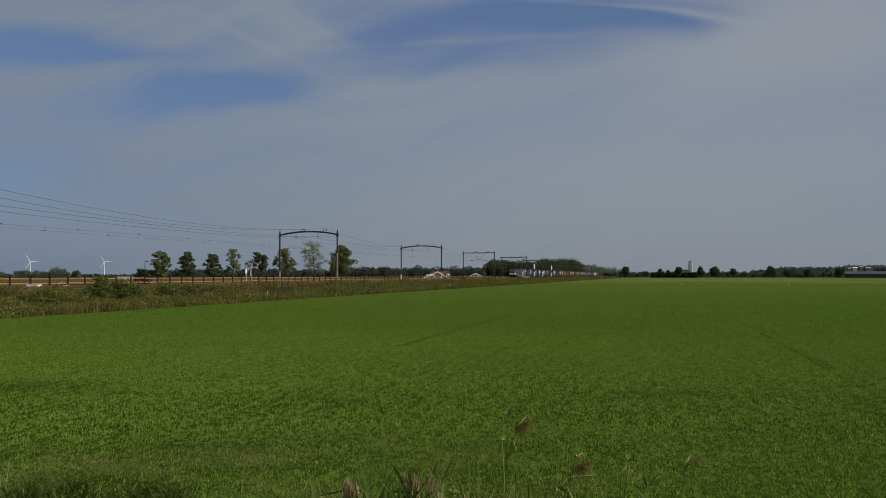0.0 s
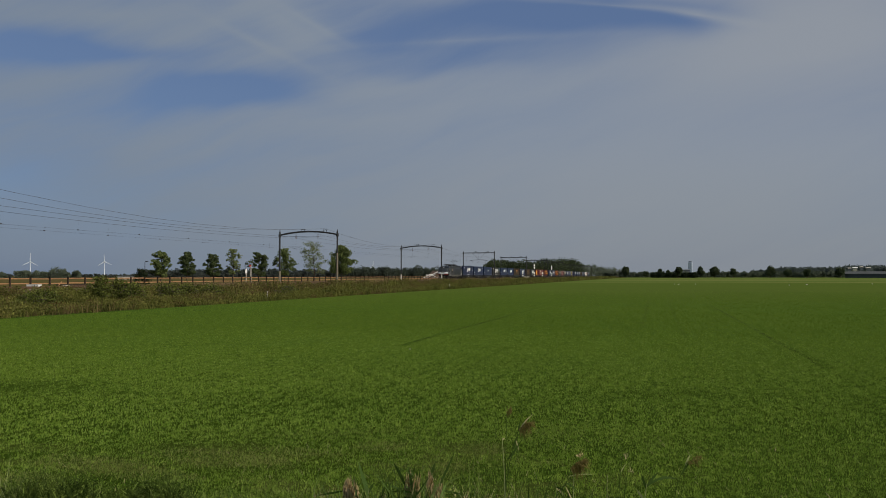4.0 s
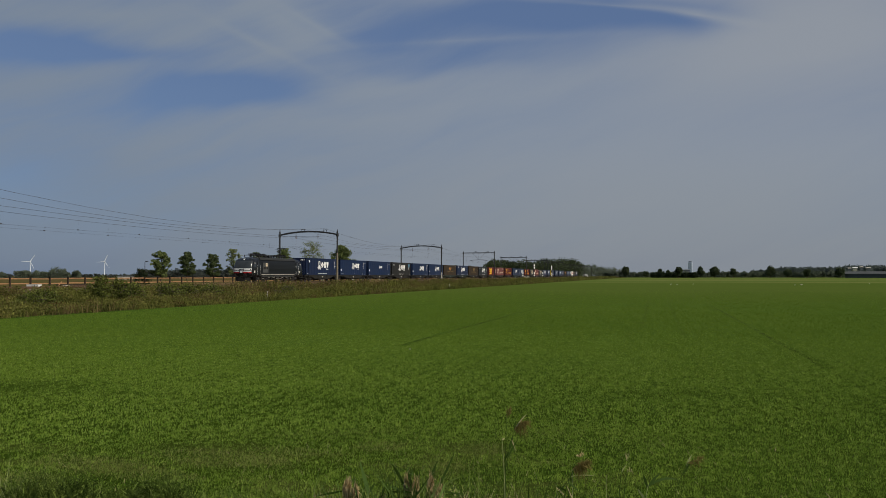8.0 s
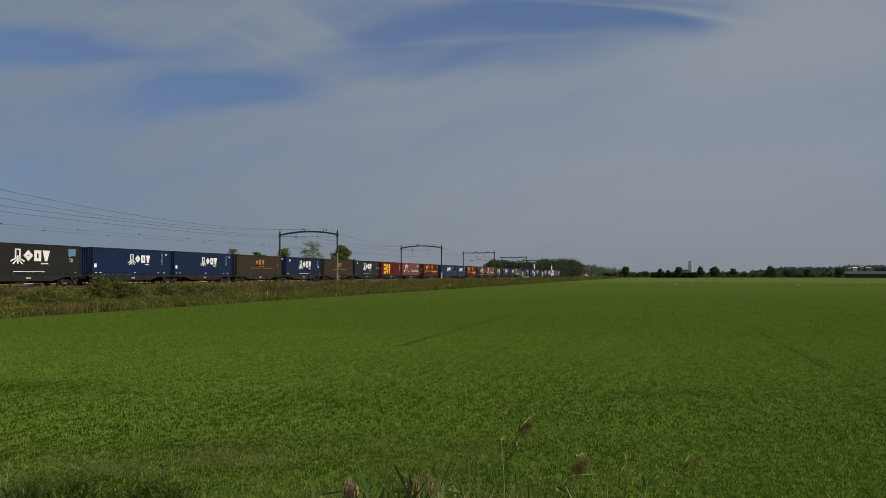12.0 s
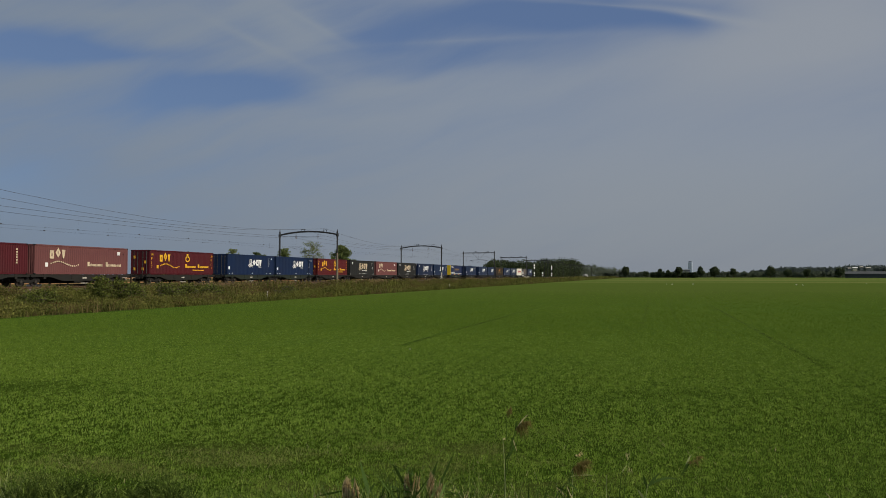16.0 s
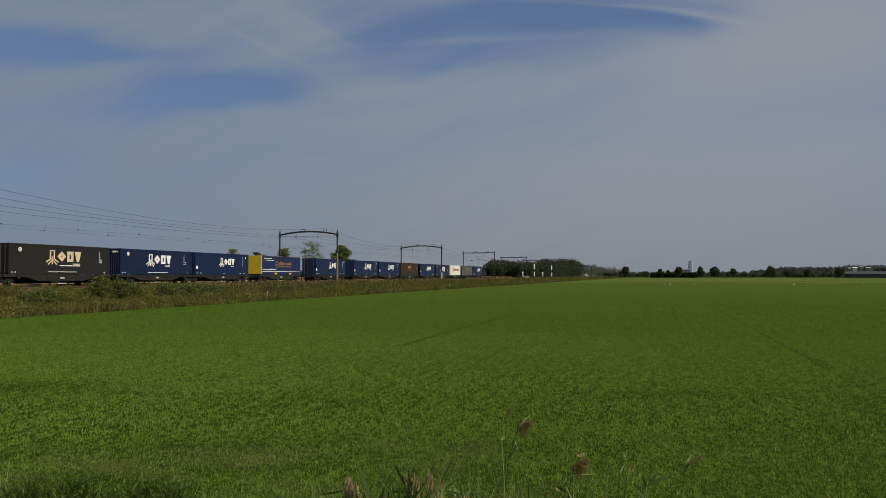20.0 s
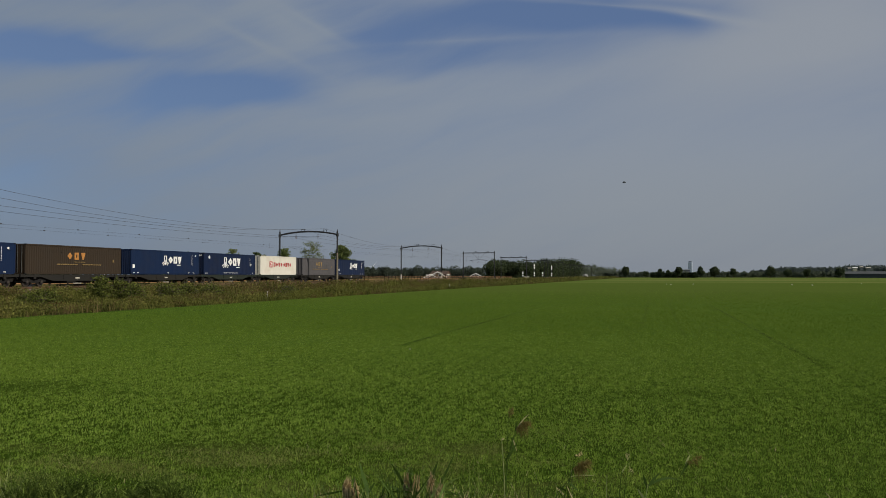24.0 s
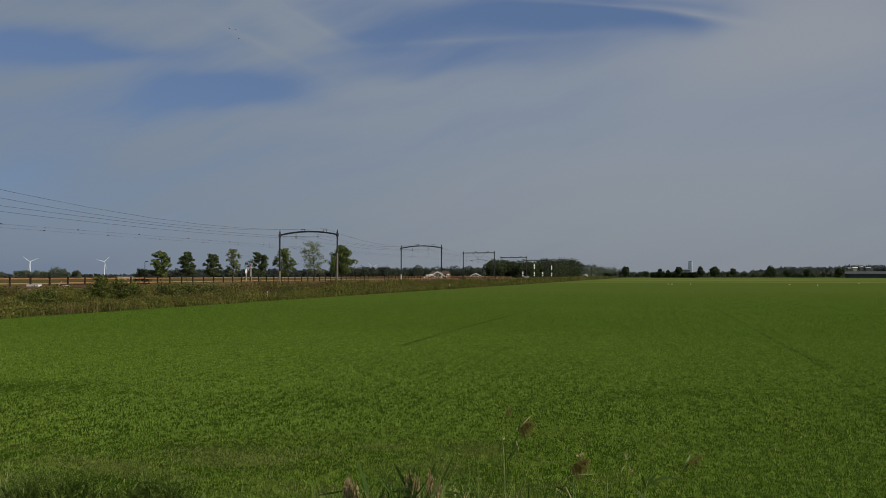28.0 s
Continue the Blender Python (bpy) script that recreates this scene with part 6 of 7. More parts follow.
# patches of withered grass: sideways, ahead, half width, half depth
WITHERED = [(0.57, 11.9, 0.42, 0.5), (-0.95, 12.0, 0.45, 0.42), (-3.2, 11.3, 1.3, 0.5), (-4.8, 10.9, 1.2, 0.45), (-2.1, 11.6, 0.8, 0.3), (0.05, 10.6, 0.35, 0.4), (-5.6, 10.2, 0.9, 0.3), (-3.9, 10.3, 1.0, 0.3)]


def uneven(x, y, sx, sy, seed):
    """Smooth random swells between 0 and 1 over the plan, sx by sy metres each."""
    table = np.random.default_rng(seed).uniform(0, 1, (256, 256))
    u, v = x / sx, y / sy
    i, j = np.floor(u).astype(int), np.floor(v).astype(int)
    f, g = u - i, v - j
    f, g = f * f * (3 - 2 * f), g * g * (3 - 2 * g)

    def at(a, b):
        return table[a % 256, b % 256]
    return (at(i, j) * (1 - f) + at(i + 1, j) * f) * (1 - g) + (at(i, j + 1) * (1 - f) + at(i + 1, j + 1) * f) * g


def build_field_grass():
    rng = np.random.default_rng(11)
    # near, far, tufts a square metre, blades a tuft, height, width, material, and how thickly it grows from near to far
    rows = ((8.3, 10.6, 1300, 4, 0.036, 0.0056, MAT_GRASS, ((8, 1), (11, 1))), (10.6, 14, 1080, 4, 0.038, 0.0060, MAT_GRASS, ((10, 1), (14, 1))),
            (14, 40, 720, 3, 0.043, 0.0090, MAT_GRASS, ((14, 1), (17, 0.95), (40, 0))), (14, 60, 280, 3, 0.054, 0.014, MAT_GRASS_FAR, ((14, 0), (28, 1), (38, 0.9), (60, 0.2))),
            (42, 150, 66, 2, 0.055, 0.024, MAT_GRASS_FAR, ((42, 0), (58, 1), (100, 0.5), (150, 0))))
    for d0, d1, density, per, h, w, mat, grows in rows:
        tufts = scatter(rng, d0, d1, density)
        far = np.linalg.norm(tufts[:, :2], axis=1)
        patchy = np.sin(tufts[:, 0] * 0.9 + 2 * np.sin(tufts[:, 1] * 0.35)) + np.sin(tufts[:, 1] * 0.7 + tufts[:, 0] * 0.25)
        drill = np.sin(tufts[:, 0] * math.tau / 0.42 + 0.6 * np.sin(tufts[:, 1] * 0.8))
        keep = rng.uniform(-2.6, 2.0, len(tufts)) < 0.05 * patchy + (0.30 if d0 < 14 else 0.50) * drill
        keep &= rng.uniform(0, 1, len(tufts)) < np.interp(far, [g[0] for g in grows], [g[1] for g in grows])
        ahead = 0.9653 * tufts[:, 1] - 0.2612 * tufts[:, 0]
        bare = np.sin(tufts[:, 0] * 1.7 + 1.3 * np.sin(tufts[:, 1] * 1.1)) + np.sin(tufts[:, 0] * 0.6 + tufts[:, 1] * 2.3) > 0.1
        keep &= ~((ahead < 12.2) & (tufts[:, 0] < -0.3) & bare & (rng.uniform(0, 1, len(tufts)) > 0.55))
        for side, out, rx, ry in WITHERED:
            c = on_view(side, -2.6, out)
            spot = ((tufts[:, 0] - c.x) / rx) ** 2 + ((tufts[:, 1] - c.y) / ry) ** 2 < 1.0
            keep &= ~(spot & (rng.uniform(0, 1, len(tufts)) < 0.35))
        for x0, y0, y1, amount in TRAMLINES:
            on_line = (np.abs(tufts[:, 0] - x0 + 0.1 * np.sin(tufts[:, 1] * 0.4)) < 0.17) & (tufts[:, 1] > y0) & (tufts[:, 1] < y1)
            keep &= ~(on_line & (rng.uniform(0, 1, len(tufts)) < amount))
        near, wide = uneven(tufts[:, 0], tufts[:, 1], *((0.06, 0.09) if d0 < 14 else (0.09, 0.20) if d1 < 100 else (0.3, 1.0)), 3), uneven(tufts[:, 0], tufts[:, 1], 0.45, 0.9, 4)
        swell = 0.76 * near + 0.08 * wide + 0.16 * uneven(tufts[:, 0], tufts[:, 1], 0.42, 16.0, 5)
        keep &= rng.uniform(0, 1, len(tufts)) < 0.54 + 0.80 * swell ** 1.6
        tall = np.repeat(0.64 + 0.74 * swell[keep], per)
        tufts = tufts[keep]
        roots = np.repeat(tufts, per, axis=0)
        roots[:, :2] += rng.normal(size=(len(roots), 2)) * 0.022
        k = len(roots)
        me = polys("grass", blades(roots, h * tall * rng.uniform(0.4, 1.35, k), w * rng.uniform(0.5, 1.5, k), 0.32, rng), 3)
        tagged(part("field_grass", me, mat), "short young green grass of the field", "grass", "", "stuff")
    thatch = scatter(rng, 8.3, 13.5, 700, b1=-5.0)
    lumps = np.sin(thatch[:, 0] * 2.1 + 1.5 * np.sin(thatch[:, 1] * 1.3)) + np.sin(thatch[:, 1] * 2.9 - thatch[:, 0] * 0.8)
    thatch = thatch[rng.uniform(-0.4, 1.8, len(thatch)) < lumps + (11.0 - np.linalg.norm(thatch[:, :2], axis=1)) * 0.45]
    k = len(thatch)
    me = polys("thatch", blades(thatch, 0.032 * rng.uniform(0.4, 1.4, k), 0.009 * rng.uniform(0.6, 1.4, k), 0.7, rng), 3)
    tagged(part("withered_grass", me, MAT_THATCH), "withered olive-brown short grass along the field's margin", "grass", "", "stuff")
    for side, ahead, rx, ry in WITHERED:
        k = int(1000 * rx * ry * math.pi)
        a, r = rng.uniform(0, math.tau, k), np.sqrt(rng.uniform(0, 1, k)) * rng.uniform(0.7, 1.1, k)
        c = on_view(side, -2.6, ahead)
        roots = np.stack([c.x + np.cos(a) * r * rx, c.y + np.sin(a) * r * ry, np.full(k, 0.005)], 1)
        me = polys("thatch", blades(roots, 0.032 * rng.uniform(0.4, 1.4, k), 0.010 * rng.uniform(0.6, 1.4, k), 0.7, rng), 3)
        tagged(part("withered_grass", me, MAT_PATCH), "patch of withered olive-brown short grass in the field", "grass", "", "stuff")
    straw = scatter(rng, 8.3, 13, 8)
    k = len(straw)
    me = polys("straw", blades(straw, 0.055 * rng.uniform(0.4, 1.3, k), 0.011 * rng.uniform(0.6, 1.3, k), 1.1, rng), 3)
    tagged(part("dry_grass", me, MAT_STRAW), "scattered pale dry blades in the young grass", "grass", "", "stuff")


def build_verge():
    rng = np.random.default_rng(12)
    for y0, y1, density, w in ((25, 90, 10, 0.045), (90, 200, 8, 0.07), (200, 420, 3.0, 0.12), (420, 1000, 0.7, 0.25)):
        k = int((y1 - y0) * 12 * density)
        y = rng.uniform(y0, y1, k)
        x = rng.uniform(-50.0, -38.0, k)
        z = np.array([ground_z(v) for v in x])
        lump = 0.75 + 0.35 * np.sin(x * 0.9 + y * 0.22) + 0.30 * np.sin(y * 0.5 - x * 0.4)
        edge = np.where(x < -46.5, 1.55, 1.0) + np.where(x < -48.6, 0.45, 0.0)
        roots = np.repeat(np.stack([x, y, z], 1), 4, axis=0)
        roots[:, :2] += rng.normal(size=(len(roots), 2)) * 0.12
        h = np.repeat(np.clip(0.74 * lump * edge, np.where(x < -48.6, 0.85, 0.42), 1.25), 4) * rng.uniform(0.5, 1.2, k * 4)
        dry = np.repeat(np.sin(x * 0.55 + y * 0.09) + 0.8 * np.sin(y * 0.31) + rng.normal(size=k) * 0.9 - (x + 43.5) * 0.13 + np.where((x < -48.4) & (y > 80), 1.2, 0.0) > 0.75, 4)
        b = blades(roots, h, w * rng.uniform(0.6, 1.4, k * 4), 0.35, rng)
        for pick, mat, label in ((~dry, MAT_WEED, "rank green herbs and grass on the railway verge"), (dry, MAT_WEED_DRY, "dry brown stalks on the railway verge")):
            tagged(part("verge_plants", polys("verge", b[pick], 3), mat), label, "verge plants", "", "stuff")
        k2 = k * 2
        pick = rng.integers(0, k * 4, k2)
        c = roots[pick] + np.stack([rng.normal(size=k2) * 0.12, rng.normal(size=k2) * 0.12, h[pick] * rng.uniform(0.35, 0.95, k2)], 1)
        tagged(part("verge_leaves", polys("verge_leaf", leaves(c, w * 1.7 * rng.uniform(0.6, 1.4, k2), rng), 4), MAT_WEED), "broad green leaves among the verge herbs", "verge plants", "", "stuff")


def build_shoulder():
    """Tan dry grass in lumps along the shoulder of the line."""
    rng = np.random.default_rng(15)
    for y0, y1, density, w in ((70, 160, 34, 0.05), (160, 330, 16, 0.09), (330, 700, 5, 0.18)):
        k = int((y1 - y0) * 1.6 * density)
        y, x = rng.uniform(y0, y1, k), rng.uniform(-50.7, -49.1, k)
        lump = np.sin(y * 0.33) + np.sin(y * 0.145 + 1.0) + 0.6 * np.sin(y * 0.9)
        keep = rng.uniform(-1.6, 1.2, k) < lump
        roots = np.stack([x, y, np.full(k, 0.80)], 1)[keep]
        h = (0.98 + 0.18 * lump[keep]) * rng.uniform(0.6, 1.15, keep.sum())
        me = polys("hay", blades(roots, h, w * rng.uniform(0.7, 1.5, keep.sum()), 0.45, rng), 3)
        tagged(part("shoulder_grass", me, MAT_HAY), "tan dry grass along the shoulder of the line", "verge plants", "", "stuff")


def build_mounds():
    """Leafy herb mounds that crowd the verge, in three tones."""
    rng = np.random.default_rng(14)
    sets = {0: [], 1: [], 2: []}
    for y0, y1, per_m, leaf, count in ((28, 75, 8.0, 0.063, 195), (75, 150, 3.2, 0.085, 130), (150, 320, 1.4, 0.13, 60), (320, 800, 0.5, 0.26, 40)):
        for _ in range(int((y1 - y0) * per_m)):
            y, x = rng.uniform(y0, y1), -49.6 + 11.2 * rng.uniform(0, 1) ** 1.15
            h = rng.uniform(0.45, 0.95) * (1.15 if x < -46.5 else 0.8) + 0.12 * math.sin(y * 0.35)
            w = rng.uniform(0.5, 1.3)
            d = rng.normal(size=(count, 3))
            d /= np.linalg.norm(d, axis=1)[:, None]
            d[:, 2] = np.abs(d[:, 2])
            r = rng.uniform(0.5, 1.05, count)
            c = np.stack([x + d[:, 0] * r * w * 0.7, y + d[:, 1] * r * w, ground_z(x) + d[:, 2] * r * h], 1)
            if rng.uniform() < 0.34:
                x = rng.uniform(-50.2, -48.9)
                c[:, 0] = x + d[:, 0] * r * 0.45
                c[:, 2] = ground_z(x) + d[:, 2] * r * rng.uniform(0.85, 1.12)
            tone = int(rng.choice(3, p=(0.50, 0.34, 0.16) if y < 85 else (0.38, 0.20, 0.42) if y < 190 else (0.50, 0.28, 0.22)))
            sets[tone].append(leaves(c, leaf * rng.uniform(0.6, 1.4, count), rng))
    for tone, mat, label in ((0, MAT_HERB, "olive-green herb mounds on the railway verge"), (1, MAT_WEED, "green herb mounds on the railway verge"), (2, MAT_RUST, "rust-brown faded herb mounds on the railway verge")):
        tagged(part("herb_mounds", polys("herb", np.concatenate(sets[tone]), 4), mat), label, "verge plants", "", "stuff")


def build_bush(x, y, h, w, mat, seed, count=1500):
    meshes = tree_meshes(seed, h, w, int(count * 1.25), 0.072, 0.04, 0.04, 0.3, 1.7)
    t = thing("bush", pose(x, y, ground_z(x)), "leafy dark green bush on the railway verge", "bush", "bushes on the verge")
    part("stem", meshes[0], MAT_BARK, t)
    part("crown", meshes[1], mat, t)


def build_reed(side, ahead, h, seed, bend, plume=None, mat=None, limp=()):
    """A reed by its place sideways (as a share of the way ahead). plume: reach sideways, rise, hang, strands. limp: leaves, each from
    a share of the height, reaching sideways and up by metres, with a sag, a half width and a material."""
    rng = np.random.default_rng(seed)
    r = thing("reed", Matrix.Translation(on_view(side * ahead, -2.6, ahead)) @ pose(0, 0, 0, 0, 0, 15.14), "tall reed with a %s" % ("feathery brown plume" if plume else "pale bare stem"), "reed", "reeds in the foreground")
    stem, pts = Shape(), [Vector((bend * (i / 6) ** 2.6, 0.03 * i / 6, h * i / 6)) for i in range(7)]
    for i, (a, b) in enumerate(zip(pts, pts[1:])):
        stem.rod(a, b, 0.0056 - 0.0005 * i, 0.0051 - 0.0005 * i, 5)
    part("stem", stem, MAT_SEDGE if plume else MAT_REED_PALE, r)
    for f, dx, dz, sag, half, tone in limp:
        i = min(5, int(f * 6))
        base = pts[i].lerp(pts[i + 1], f * 6 - i)
        strip_pts = []
        for q in range(6):
            u = q / 5
            p = base + Vector((dx * u, 0.02 * u, dz * u - sag * u * u))
            w = half * math.sin(math.pi * (0.12 + 0.88 * u)) + 0.001
            along = Vector((dx, 0, dz - 2 * sag * u)).normalized()
            e = Vector((-along.z, 0.35, along.x)) * w
            strip_pts += [p - e, p + e]
        part("leaf", Shape().put(strip_pts, [(2 * q, 2 * q + 1, 2 * q + 3, 2 * q + 2) for q in range(5)]), tone, r)
    if plume:
        reach, rise, hang, k = plume
        top = pts[-1]
        f = rng.uniform(0, 1, k) ** 0.8
        swell = np.sin(np.pi * np.clip(0.12 + 0.82 * f, 0, 1))
        roots = np.stack([top.x + reach * f, top.y + rng.normal(size=k) * 0.010, top.z + rise * (f - 0.25 * f * f)], 1)
        roots += rng.normal(size=(k, 3)) * (0.012 * swell)[:, None]
        tips = roots + np.stack([reach * rng.uniform(-0.1, 0.55, k), rng.normal(size=k) * 0.03, hang * (rng.uniform(-1.1, 0.45, k)) * (0.25 + swell)], 1)
        w = rng.normal(size=(k, 3)) * (0.0060 if mat is MAT_TAN else 0.0030)
        tagged(part("plume", polys("plume", np.stack([roots - w, roots + w, tips], 1), 3), mat or MAT_PLUME, r), "feathery brown plume", "", "", "stuff")
    return r


SWAY = []


def clump(name, label, cx, cy, rx, ry, k, h, w, lean, mat, seed, leafsize=0.0):
    rng = np.random.default_rng(seed)
    a, r = rng.uniform(0, math.tau, k), np.sqrt(rng.uniform(0, 1, k))
    roots = np.stack([cx + np.cos(a) * r * rx, cy + np.sin(a) * r * ry, np.zeros(k)], 1)
    hh = h * rng.uniform(0.4, 1.15, k)
    t = thing(name, pose(0, 0, 0), label, "plant", "foreground plants")
    tuft = part("stem_tuft", polys("stems", blades(roots, hh, w * rng.uniform(0.6, 1.4, k), lean, rng), 3), mat, t)
    tuft["kind"] = "stuff"
    if leafsize:
        k2 = k * 4
        pick = rng.integers(0, k, k2)
        c = roots[pick] + np.stack([rng.normal(size=k2) * 0.06, rng.normal(size=k2) * 0.06, hh[pick] * rng.uniform(0.3, 1.0, k2)], 1)
        foliage = part("foliage", polys("leaf", np.concatenate([blades(c, leafsize * 1.6 * rng.uniform(0.2, 1.5, k2), leafsize * rng.uniform(0.4, 1.0, k2), 1.9, rng), blades(c, -leafsize * rng.uniform(0.2, 1.3, k2), leafsize * rng.uniform(0.4, 1.0, k2), 2.2, rng)]), 3), mat, t)
        foliage["kind"] = "stuff"


build_field_grass()
build_verge()
build_mounds()
build_shoulder()
for x, y, h, w, mat, seed, count in ((-44.8, 49.6, 1.25, 1.2, MAT_BUSH, 201, 2000), (-46.5, 58.0, 2.1, 1.2, MAT_BUSH, 202, 2200), (-46.3, 60.2, 1.9, 1.2, MAT_BUSH, 203, 2000), (-46.4, 62.2, 1.5, 1.1, MAT_BUSH, 207, 1600),
                                    (-43.5, 88.0, 1.3, 1.6, MAT_BUSH, 204, 900), (-44.5, 48.0, 1.1, 1.2, MAT_BUSH, 205, 1600), (-46.2, 67.2, 1.35, 1.6, MAT_BUSH, 208, 1800), (-45.8, 70.0, 1.3, 1.4, MAT_BUSH, 209, 1600),
                                    (-46.2, 75.2, 1.25, 1.6, MAT_BUSH, 210, 1700), (-73.8, 101.0, 2.6, 1.15, MAT_HEDGE, 206, 3200)):
    build_bush(x, y, h, w, mat, seed, count)


def build_foreground():
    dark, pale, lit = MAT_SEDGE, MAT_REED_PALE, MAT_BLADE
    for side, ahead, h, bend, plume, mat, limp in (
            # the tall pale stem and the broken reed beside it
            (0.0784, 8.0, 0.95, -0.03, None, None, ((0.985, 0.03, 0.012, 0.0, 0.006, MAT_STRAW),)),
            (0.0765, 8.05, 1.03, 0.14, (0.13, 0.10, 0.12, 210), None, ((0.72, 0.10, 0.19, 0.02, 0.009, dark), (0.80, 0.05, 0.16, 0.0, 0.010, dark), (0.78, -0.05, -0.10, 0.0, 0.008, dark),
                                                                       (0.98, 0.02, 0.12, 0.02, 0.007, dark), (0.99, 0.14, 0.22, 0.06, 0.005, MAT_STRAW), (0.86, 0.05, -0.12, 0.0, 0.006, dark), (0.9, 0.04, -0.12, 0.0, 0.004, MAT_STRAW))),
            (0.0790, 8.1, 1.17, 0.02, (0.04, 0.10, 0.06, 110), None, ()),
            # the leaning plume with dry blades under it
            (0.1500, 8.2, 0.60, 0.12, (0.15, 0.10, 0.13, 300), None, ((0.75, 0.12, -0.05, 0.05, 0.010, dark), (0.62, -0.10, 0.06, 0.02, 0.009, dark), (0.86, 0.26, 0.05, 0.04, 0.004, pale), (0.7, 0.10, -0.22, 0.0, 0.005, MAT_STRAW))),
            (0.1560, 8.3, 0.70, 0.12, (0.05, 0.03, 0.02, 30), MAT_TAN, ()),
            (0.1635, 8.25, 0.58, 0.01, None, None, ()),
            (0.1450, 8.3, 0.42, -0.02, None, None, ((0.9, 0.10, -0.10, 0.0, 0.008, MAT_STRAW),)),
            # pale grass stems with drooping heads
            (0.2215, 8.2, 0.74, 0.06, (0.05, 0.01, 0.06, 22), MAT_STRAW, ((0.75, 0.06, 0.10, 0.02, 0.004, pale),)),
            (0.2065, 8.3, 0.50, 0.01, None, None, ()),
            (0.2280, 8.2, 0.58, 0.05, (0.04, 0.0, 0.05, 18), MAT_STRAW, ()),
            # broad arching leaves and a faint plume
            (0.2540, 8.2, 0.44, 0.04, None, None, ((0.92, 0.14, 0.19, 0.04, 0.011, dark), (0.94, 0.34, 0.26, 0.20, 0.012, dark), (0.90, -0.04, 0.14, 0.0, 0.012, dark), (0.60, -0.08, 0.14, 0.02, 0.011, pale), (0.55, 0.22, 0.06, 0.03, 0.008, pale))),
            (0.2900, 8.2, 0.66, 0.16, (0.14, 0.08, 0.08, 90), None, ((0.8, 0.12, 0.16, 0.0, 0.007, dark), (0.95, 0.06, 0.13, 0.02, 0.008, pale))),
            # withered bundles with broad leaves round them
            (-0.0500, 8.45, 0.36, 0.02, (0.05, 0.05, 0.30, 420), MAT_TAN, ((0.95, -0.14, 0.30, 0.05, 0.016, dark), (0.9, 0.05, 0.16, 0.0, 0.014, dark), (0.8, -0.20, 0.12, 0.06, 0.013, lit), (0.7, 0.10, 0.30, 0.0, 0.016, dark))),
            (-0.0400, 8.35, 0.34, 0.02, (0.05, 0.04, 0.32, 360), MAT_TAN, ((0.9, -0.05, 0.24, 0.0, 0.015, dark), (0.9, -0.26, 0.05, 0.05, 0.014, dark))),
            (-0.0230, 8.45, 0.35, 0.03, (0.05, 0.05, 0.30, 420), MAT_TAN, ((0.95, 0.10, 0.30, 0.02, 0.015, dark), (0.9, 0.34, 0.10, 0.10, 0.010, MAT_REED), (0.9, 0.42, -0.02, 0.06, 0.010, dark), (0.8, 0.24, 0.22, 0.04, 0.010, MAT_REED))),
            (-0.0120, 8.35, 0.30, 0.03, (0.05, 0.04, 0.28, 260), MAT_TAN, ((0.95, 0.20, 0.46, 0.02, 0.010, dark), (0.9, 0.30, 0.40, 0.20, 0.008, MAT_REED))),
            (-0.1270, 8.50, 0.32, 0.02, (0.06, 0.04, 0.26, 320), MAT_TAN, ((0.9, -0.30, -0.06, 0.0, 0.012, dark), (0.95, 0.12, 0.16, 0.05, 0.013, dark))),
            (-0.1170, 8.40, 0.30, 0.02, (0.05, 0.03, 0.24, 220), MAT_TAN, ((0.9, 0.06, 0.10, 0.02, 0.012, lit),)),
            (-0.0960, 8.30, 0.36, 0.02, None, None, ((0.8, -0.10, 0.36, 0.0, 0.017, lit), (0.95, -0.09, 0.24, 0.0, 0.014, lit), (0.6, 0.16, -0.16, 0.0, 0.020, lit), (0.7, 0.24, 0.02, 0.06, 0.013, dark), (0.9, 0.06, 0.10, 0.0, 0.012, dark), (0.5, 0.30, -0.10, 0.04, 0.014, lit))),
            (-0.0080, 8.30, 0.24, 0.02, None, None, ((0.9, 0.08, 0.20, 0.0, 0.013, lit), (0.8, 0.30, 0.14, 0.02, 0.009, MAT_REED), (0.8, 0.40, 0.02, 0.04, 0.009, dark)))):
        seed = 301 + len(SWAY)
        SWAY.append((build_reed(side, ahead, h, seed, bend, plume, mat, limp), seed))


